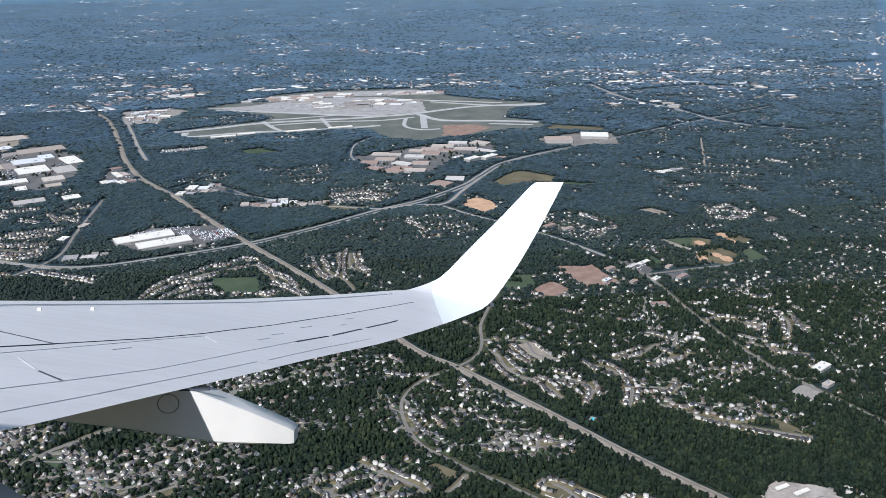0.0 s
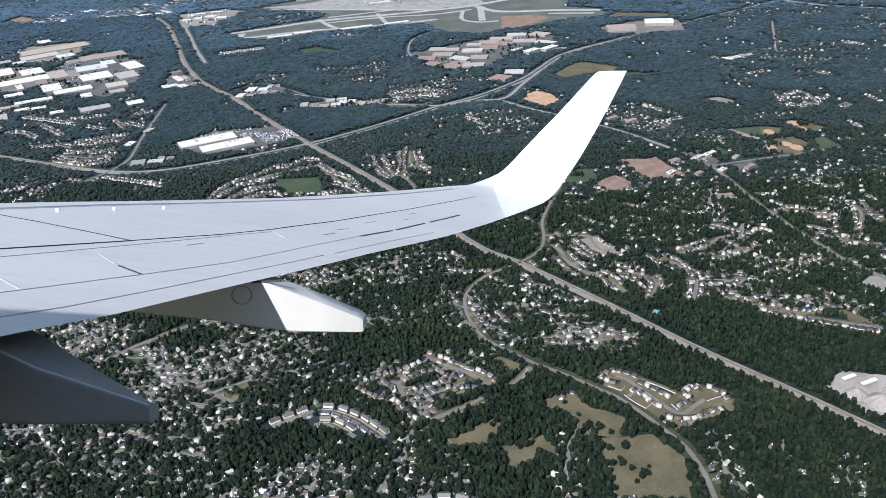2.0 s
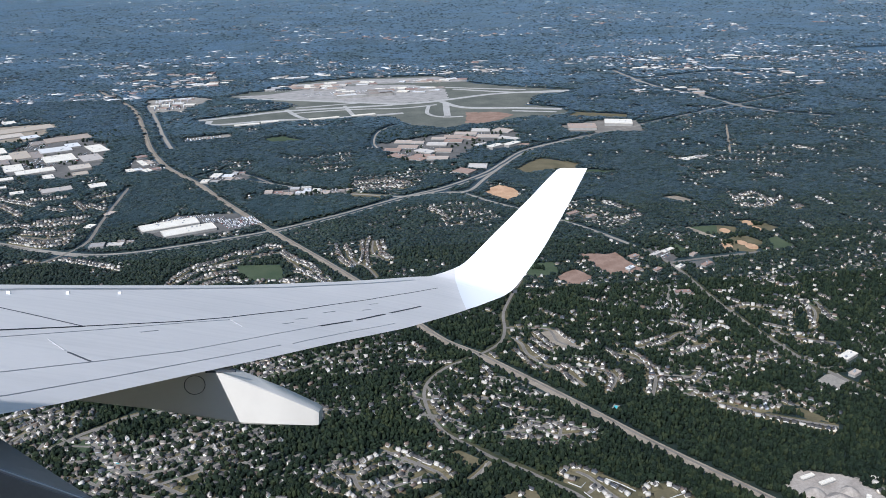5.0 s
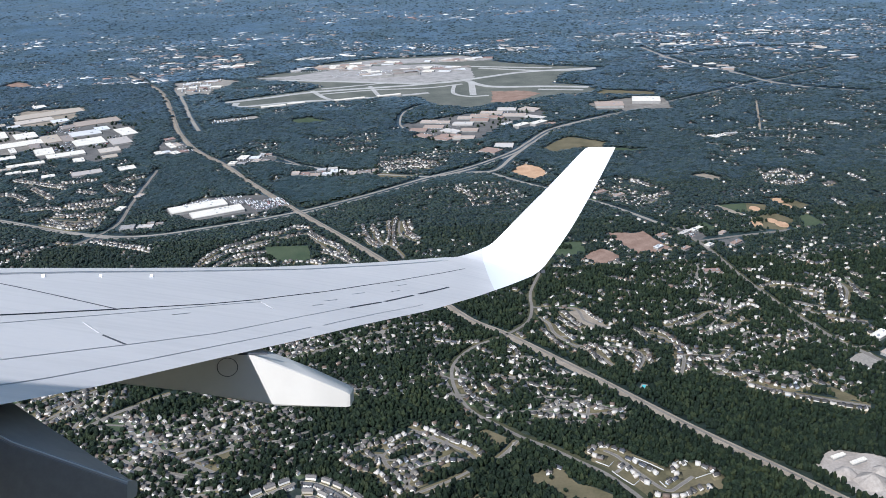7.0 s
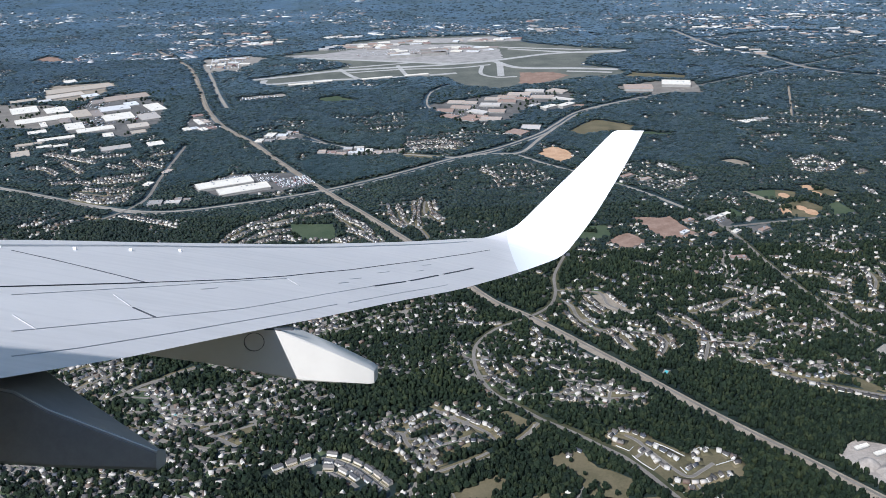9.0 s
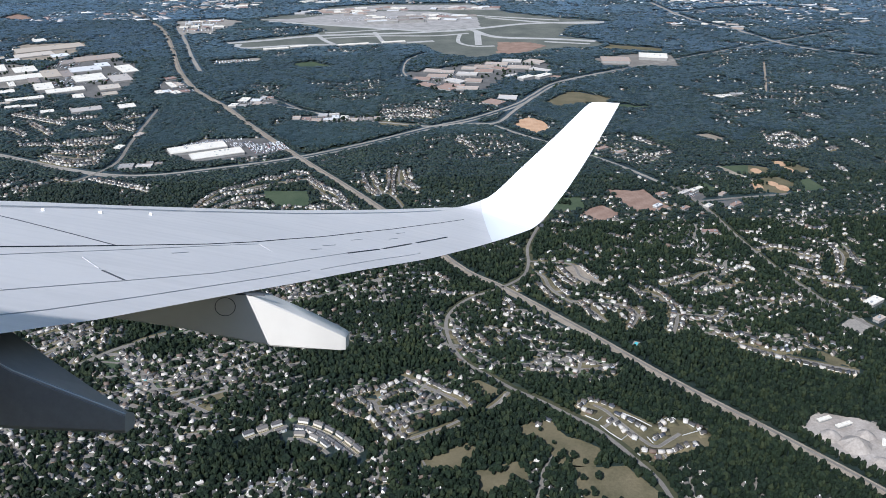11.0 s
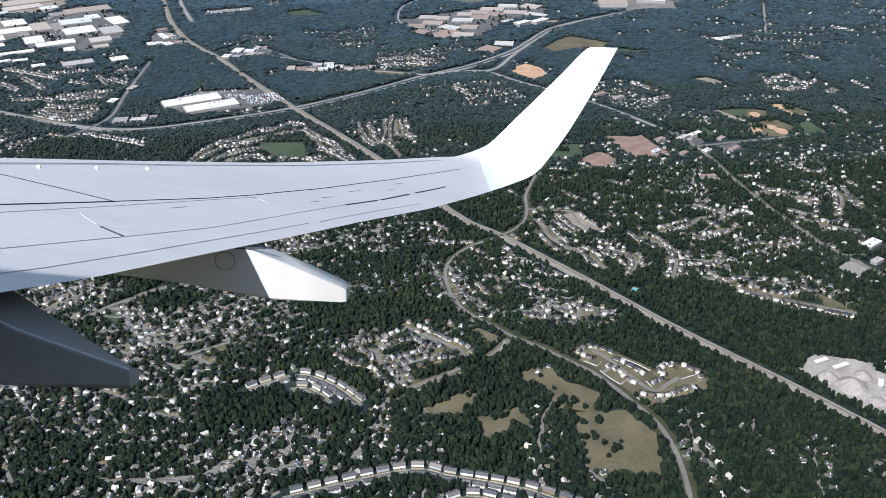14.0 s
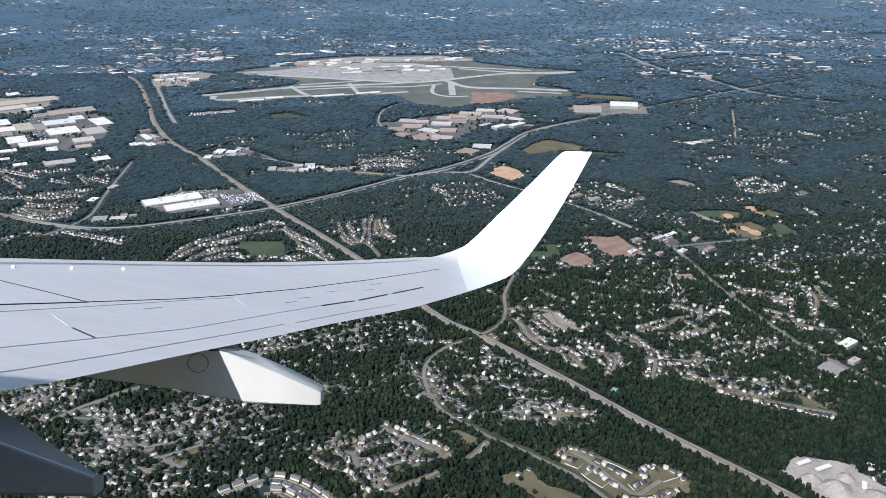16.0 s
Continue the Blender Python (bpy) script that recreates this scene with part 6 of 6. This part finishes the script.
# garden and club pools
def swimming_pool(x, y, l, w, turn):
    pool = thing("swimming_pool", "small turquoise pool with a pale paved surround", "pool", "garden pools", m=pose(x * U, y * U, 0, 0, 0, turn))
    piece("surround", meshed("surround", *joined(box_data(-l - 0.6, l + 0.6, -w - 0.6, -w, 0, 0.16), box_data(-l - 0.6, l + 0.6, w, w + 0.6, 0, 0.16), box_data(-l - 0.6, -l, -w, w, 0, 0.16), box_data(l, l + 0.6, -w, w, 0, 0.16)), concrete_mat), pool)
    piece("pool_water", meshed("pool_water", *box_data(-l, l, -w, w, 0, 0.11), water_mat), pool)


for x, y, l, w, a in [(-108.5, 176, 1.6, 0.9, 20), (37.5, 170, 1.5, 0.8, 60), (-70, 160.5, 0.9, 0.5, 10), (-20, 151.5, 0.8, 0.45, 30), (47, 176, 0.8, 0.45, 0), (14, 163.5, 0.8, 0.45, 45)]:
    swimming_pool(x, y, l, w, a)
    clear_line([Vector((x - 0.5, y, 0)), Vector((x + 0.5, y, 0))], 1.5, False)

# parked vehicles and stored goods on the paved yards
CAR_COLOURS = [(0.0, (0.72, 0.72, 0.71)), (0.3, (0.06, 0.06, 0.065)), (0.45, (0.34, 0.35, 0.36)), (0.65, (0.80, 0.80, 0.79)), (0.85, (0.25, 0.06, 0.05)), (0.92, (0.08, 0.13, 0.24))]
car_mat = varied("vehicle_paint", CAR_COLOURS, 0.35, 0.5, "Island")
hull = joined(box_data(-1, 1, -1, 1, 0.15, 0.6), box_data(-0.55, 0.6, -0.9, 0.9, 0.6, 1.0))
hull_v, hull_f = np.array(hull[0]), hull[1]
lots = []
LOTS_NEAR = [(-66, 320, 13, 10, 24, 9, 24, 0.85), (-90, 327, 26, 3, 24, 4, 40, 0.75), (-76, 324, 8, 5, 24, 4, 12, 0.9), (-176.0, 429.1, 16, 14, -16, 5, 14, 1.1), (-198.6, 469.4, 26, 12, -16, 5, 18, 1.1), (-160.7, 438.2, 8, 18, -16, 6, 8, 1.1), (90, 119, 18, 4, 4, 3, 20, 1.1), (8, 425, 20, 26, -12, 8, 14, 0.8), (40, 452, 28, 10, -12, 5, 18, 0.8)]
LOTS_FAR = [(-44, 356, 26, 8, 0, 5, 18, 0.8), (-82, 387, 12, 10, -10, 4, 9, 0.9), (79.9, 264.4, 7, 4, 40, 4, 11, 0.6), (-122, 415, 10, 18, 30, 5, 7, 1.0), (-142, 580, 24, 36, 10, 9, 12, 1.6), (-20, 602, 80, 10, 12, 5, 44, 0.9), (-60, 622, 50, 8, 12, 4, 30, 0.9), (-105, 471, 20, 4, 15, 3, 14, 1.4)]
for x0, y0, w, h, turn, rows, per, big in LOTS_NEAR + LOTS_FAR:
    c, s = math.cos(radians(turn)), math.sin(radians(turn))
    for r in range(rows):
        for k in range(per):
            if rng.random() < 0.28:
                continue
            u, v = (k / max(per - 1, 1) - 0.5) * w + rng.normal(0, 0.06), (r / max(rows - 1, 1) - 0.5) * h
            size = (0.42 * big, 0.17 * big, 0.30 * big) if rng.random() < 0.85 else (0.9 * big, 0.22 * big, 0.6 * big)
            p = hull_v * (size[1] * U, size[0] * U, size[2] * U)
            lots.append((np.stack([(x0 + c * u - s * v) * U + c * p[:, 0] - s * p[:, 1], (y0 + s * u + c * v) * U + s * p[:, 0] + c * p[:, 1], p[:, 2] + 0.12], 1), hull_f, 0))
mass("parked_vehicles", lots, (car_mat,), "rows of parked cars, vans and trailers on paved yards", "vehicles")


# ---- trees ----
def crown_forms(level, count):
    """Uneven crowns without their undersides: vertices and triangles."""
    out = []
    for k in range(count):
        bm = bmesh.new()
        bmesh.ops.create_icosphere(bm, subdivisions=level, radius=1.0)
        low = [f for f in bm.faces if f.calc_center_median().z < -0.55]
        bmesh.ops.delete(bm, geom=low, context="FACES")
        for v in bm.verts:
            d = 1 + 0.42 * noise.noise(v.co * 1.9 + Vector((k * 7.3, 1, 2))) + 0.2 * random.uniform(-1, 1)
            v.co = Vector((v.co.x * d, v.co.y * d, v.co.z * d * 1.1))
        bm.verts.index_update()
        out.append((np.array([v.co[:] for v in bm.verts]), np.array([[v.index for v in f.verts] for f in bm.faces], np.int32)))
        bm.free()
    return out


def woodland(name, label, xs, ys, radii, heights, forms, mat, smooth=False, dome=0.5):
    order = rng.integers(0, len(forms), len(xs))
    verts, tris, base = [], [], 0
    for k, (fv, ff) in enumerate(forms):
        pick = np.where(order == k)[0]
        if not len(pick):
            continue
        turn = rng.uniform(0, 6.283, len(pick))
        c, s = np.cos(turn)[:, None], np.sin(turn)[:, None]
        r, h = radii[pick][:, None], heights[pick][:, None]
        x = xs[pick][:, None] + r * (c * fv[:, 0] - s * fv[:, 1])
        y = ys[pick][:, None] + r * (s * fv[:, 0] + c * fv[:, 1])
        z = h * (1 - dome) + h * dome * fv[:, 2]
        verts.append(np.stack([x, y, z], -1).reshape(-1, 3))
        tris.append((ff[None] + (np.arange(len(pick)) * len(fv))[:, None, None] + base).reshape(-1, 3))
        base += len(pick) * len(fv)
    verts, tris = np.concatenate(verts), np.concatenate(tris)
    me = bpy.data.meshes.new(name)
    me.vertices.add(len(verts))
    me.vertices.foreach_set("co", verts.astype(np.float32).ravel())
    me.loops.add(tris.size)
    me.loops.foreach_set("vertex_index", tris.ravel().astype(np.int32))
    me.polygons.add(len(tris))
    me.polygons.foreach_set("loop_start", (np.arange(len(tris)) * 3).astype(np.int32))
    me.polygons.foreach_set("use_smooth", [smooth] * len(tris))
    me.materials.append(mat)
    me.update(calc_edges=True)
    return tagged(new(name, me), label, "woodland", kind="stuff")


def sown(y0, y1, spacing, reach=0.61):
    xs = np.arange(-14 - reach * y1 - 20, -14 + reach * y1 + 20, spacing)
    ys = np.arange(y0, y1, spacing * 0.9)
    a, b = np.meshgrid(xs, ys)
    a = a + rng.uniform(-0.42, 0.42, a.shape) * spacing + (np.arange(len(ys)) % 2)[:, None] * spacing / 2
    b = b + rng.uniform(-0.42, 0.42, b.shape) * spacing
    a, b = a.ravel(), b.ravel()
    ok = (np.abs(a + 14) < reach * b + 20) & (a > X0) & (a < X1 - 1) & (b > Y0) & (b < Y1 - 1)
    a, b = a[ok], b[ok]
    i, j = ((b - Y0) / CELL).astype(int), ((a - X0) / CELL).astype(int)
    ok = ~cleared[i, j] & (rng.random(len(a)) < density[i, j])
    return a[ok], b[ok]


# the wood thins out round the houses
homes = np.zeros((ny, nx), np.float32)
for x, y, a, f in house_spots:
    homes[window_of(x - 2.2, x + 2.2, y - 2.2, y + 2.2)] = 1
# Far rows reach further towards the camera, so the houses show in its view.
for x, y in row_spots:
    homes[window_of(x - 1.5, x + 1.5, y - 1.5 - (3.0 if y > 300 else 0), y + 1.5)] = 2
density = np.where(homes > 1, 0.78, np.where(homes > 0, 0.93, 0.97)) * np.interp(gy, [330, 480, 740], [1.0, 0.92, 0.8])
hold, hold_b = cleared.copy(), built.copy()
cleared[:] = False
clear_area(SCRUB)
density = np.where(cleared, density * 0.3, density)
cleared[:], built[:] = hold, hold_b
# Crown materials turn bluer band by band to stand for haze.
for lo, hi, spacing, level, count, mat in [(100, 150, 0.82, 2, 8, crown_mat), (150, 240, 0.86, 1, 12, crown_mat), (240, 282, 1.02, 1, 12, haze_crown1_mat), (282, 330, 1.12, 1, 12, haze_crown2_mat), (330, 400, 1.5, 1, 12, haze_crown3_mat), (400, 480, 1.9, 1, 12, haze_crown4_mat), (480, 600, 2.5, 1, 12, haze_crown5_mat), (600, 740, 3.0, 1, 12, haze_crown6_mat)]:
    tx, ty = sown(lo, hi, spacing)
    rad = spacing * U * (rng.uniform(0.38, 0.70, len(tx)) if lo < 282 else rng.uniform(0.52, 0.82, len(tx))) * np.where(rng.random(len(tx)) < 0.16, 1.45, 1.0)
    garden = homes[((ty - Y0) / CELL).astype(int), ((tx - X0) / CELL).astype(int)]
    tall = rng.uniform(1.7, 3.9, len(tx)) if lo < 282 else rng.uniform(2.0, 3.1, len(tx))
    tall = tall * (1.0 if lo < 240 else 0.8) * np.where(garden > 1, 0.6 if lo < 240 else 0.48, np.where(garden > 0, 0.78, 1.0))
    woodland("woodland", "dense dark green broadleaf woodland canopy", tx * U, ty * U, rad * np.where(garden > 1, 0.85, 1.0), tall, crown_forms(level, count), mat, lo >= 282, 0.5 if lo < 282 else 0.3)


def canopy(y0, y1, step, mat):
    """The closed leaf canopy between the crowns of a distant wood: an uneven sheet, open over clearings."""
    cols, rows = np.arange(-14 - 0.61 * y1 - 20, -14 + 0.61 * y1 + 20, step), np.arange(y0, y1 + step, step)
    a, b = np.meshgrid(cols, rows)
    a, b = a + rng.uniform(-0.3, 0.3, a.shape) * step, b + rng.uniform(-0.3, 0.3, b.shape) * step
    i, j = np.clip(((b - Y0) / CELL).astype(int), 0, ny - 1), np.clip(((a - X0) / CELL).astype(int), 0, nx - 1)
    low = np.where(homes[i, j] > 0, 0.4, 1.0)
    z = rng.uniform(1.25, 2.4, a.shape) * low
    ok = ~cleared[i, j] & (a > X0) & (a < X1 - 1) & (homes[i, j] < 2)
    if y0 >= 740:
        z, ok = z * 0.9, np.ones(a.shape, bool)
    ok &= np.abs(a + 14) < 0.61 * b + 20
    n = len(cols)
    whole = ok[:-1, :-1] & ok[1:, :-1] & ok[:-1, 1:] & ok[1:, 1:]
    r, c = np.where(whole)
    k = r * n + c
    used, back = np.unique(np.concatenate([k, k + 1, k + n + 1, k + n]), return_inverse=True)
    quads = back.reshape(4, -1).T
    me = bpy.data.meshes.new("woodland_canopy")
    me.vertices.add(len(used))
    me.vertices.foreach_set("co", np.stack([a.ravel()[used] * U, b.ravel()[used] * U, z.ravel()[used]], 1).astype(np.float32).ravel())
    me.loops.add(quads.size)
    me.loops.foreach_set("vertex_index", quads.ravel().astype(np.int32))
    me.polygons.add(len(quads))
    me.polygons.foreach_set("loop_start", (np.arange(len(quads)) * 4).astype(np.int32))
    me.polygons.foreach_set("use_smooth", [True] * len(quads))
    me.materials.append(mat)
    me.update(calc_edges=True)
    return tagged(new("woodland_canopy", me), "closed dark green leaf canopy of a distant wood", "woodland", kind="stuff")


for lo, hi, step, mat in [(318, 400, 1.4, haze_crown3_mat), (400, 480, 1.6, haze_crown4_mat), (480, 600, 1.8, haze_crown5_mat), (600, 740, 2.0, haze_crown6_mat), (740, 1000, 2.4, haze_crown7_mat), (1000, 1900, 4.5, haze_crown7_mat)]:
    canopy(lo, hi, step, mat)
random.seed(31)
fx, fy = [], []
for x, y in FARMS + [(10, 133), (15, 129), (17.5, 124), (20, 116), (12, 112), (-5, 133), (1, 126), (4, 123), (36, 256), (112, 276), (117, 280), (108, 277), (122, 288), (-58, 262), (104, 270)]:
    k = random.randint(4, 11)
    fx += [x + random.gauss(0.6, 1.1) for _ in range(k)]
    fy += [y + random.gauss(0.8, 0.9) for _ in range(k)]


def clear_of_buildings(x, y, gap=0.9):
    for bx, by, length, depth, turn in FOOTPRINTS:
        c, n = math.cos(radians(turn)), math.sin(radians(turn))
        if abs((x - bx) * c + (y - by) * n) < length / 2 + gap and abs((y - by) * c - (x - bx) * n) < depth / 2 + gap:
            return False
    return True


# trees between the business units and industrial sheds
for x0, x1, y0, y1, count in [(-12, 62, 400, 466, 420), (-240, -146, 398, 500, 520), (-60, -24, 350, 364, 60), (64, 90, 246, 272, 70)]:
    for i in range(count):
        x, y = random.uniform(x0, x1), random.uniform(y0, y1)
        if noise.noise(Vector((x, y, 41)) * 0.09) > -0.05 and clear_of_buildings(x, y):
            fx.append(x)
            fy.append(y)
spots = [(x, y) for x, y in zip(fx, fy) if clear_of_buildings(x, y, 0.6)]
fx, fy = np.array([x for x, y in spots]), np.array([y for x, y in spots])
near = fy < 300
woodland("field_trees", "small groups of trees between sheds and yards", fx[~near] * U, fy[~near] * U, rng.uniform(0.7, 1.5, (~near).sum()), rng.uniform(1.6, 3.6, (~near).sum()), crown_forms(2, 6), crown_mat)


def clumped_crown(k):
    """A broad crown of many overlapping leaf clumps with gaps between them."""
    verts, faces = [], []
    form = crown_forms(1, 5)
    for i in range(26):
        t = 2.399963 * i + k
        lift = random.uniform(0.0, 1.0)
        reach = 0.8 * math.sqrt(max(0.05, 1 - (lift - 0.25) ** 2 / 0.62)) * random.uniform(0.45, 1.0)
        fv, ff = form[i % 5]
        size = random.uniform(0.26, 0.46)
        base = len(verts)
        verts += [(reach * math.cos(t) + size * v[0], reach * math.sin(t) + size * v[1], 0.9 + 1.25 * lift + size * v[2]) for v in fv.tolist()]
        faces += [tuple(base + j for j in f) for f in ff.tolist()]
    return meshed("crown", verts, faces, crown_mat)


def tapered_trunk():
    rings = [[Vector((r * math.cos(a), r * math.sin(a), z)) for a in [i * math.pi / 3 for i in range(6)]] for r, z in ((0.13, 0), (0.085, 0.5), (0.07, 1.1), (0.03, 1.9))]
    limbs = []
    for i in range(4):
        d = Vector((math.cos(1.6 * i), math.sin(1.6 * i), 0))
        side = Vector((-d.y, d.x, 0))
        a, b = Vector((0, 0, 0.7 + 0.12 * i)), d * 0.55 + Vector((0, 0, 1.35 + 0.1 * i))
        limbs.append(loft([[a + side * 0.04, a + UPV * 0.05, a - side * 0.04], [b + side * 0.012, b + UPV * 0.015, b - side * 0.012]]))
    return meshed("trunk", *joined(loft(rings), *limbs), bark_mat)


TRUNK, CROWNS = tapered_trunk(), [clumped_crown(k) for k in range(4)]
for i, (x, y) in enumerate(zip(fx[near].tolist(), fy[near].tolist())):
    size, f = random.uniform(0.65, 1.35), i % 4
    m = pose(x * U, y * U, 0, 0, 0, random.uniform(0, 360)) @ Matrix.Diagonal((size, size, size * random.uniform(0.85, 1.2), 1))
    tree = thing("tree", "dark green broadleaf tree standing in open ground", "tree", "field trees", m=m)
    piece("trunk", TRUNK, tree)
    piece("crown", CROWNS[f], tree)
# crowns standing out of the far canopy
ty = 735 + 760 * rng.random(30000) ** 1.4
tx = -14 + rng.uniform(-0.62, 0.62, len(ty)) * ty
stand = np.array([noise.noise(Vector((x * 0.011, y * 0.006, 2))) + 0.6 * noise.noise(Vector((x * 0.035, y * 0.02, 9))) for x, y in zip(tx.tolist(), ty.tolist())]) > rng.uniform(-0.75, 0.55, len(tx))
tx, ty = tx[stand], ty[stand]
woodland("far_woodland", "dark crowns of far woodland in the haze", tx * U, ty * U, rng.uniform(2.2, 4.6, len(tx)), rng.uniform(1.8, 2.7, len(tx)), crown_forms(1, 8), haze_crown7_mat, True, 0.3)
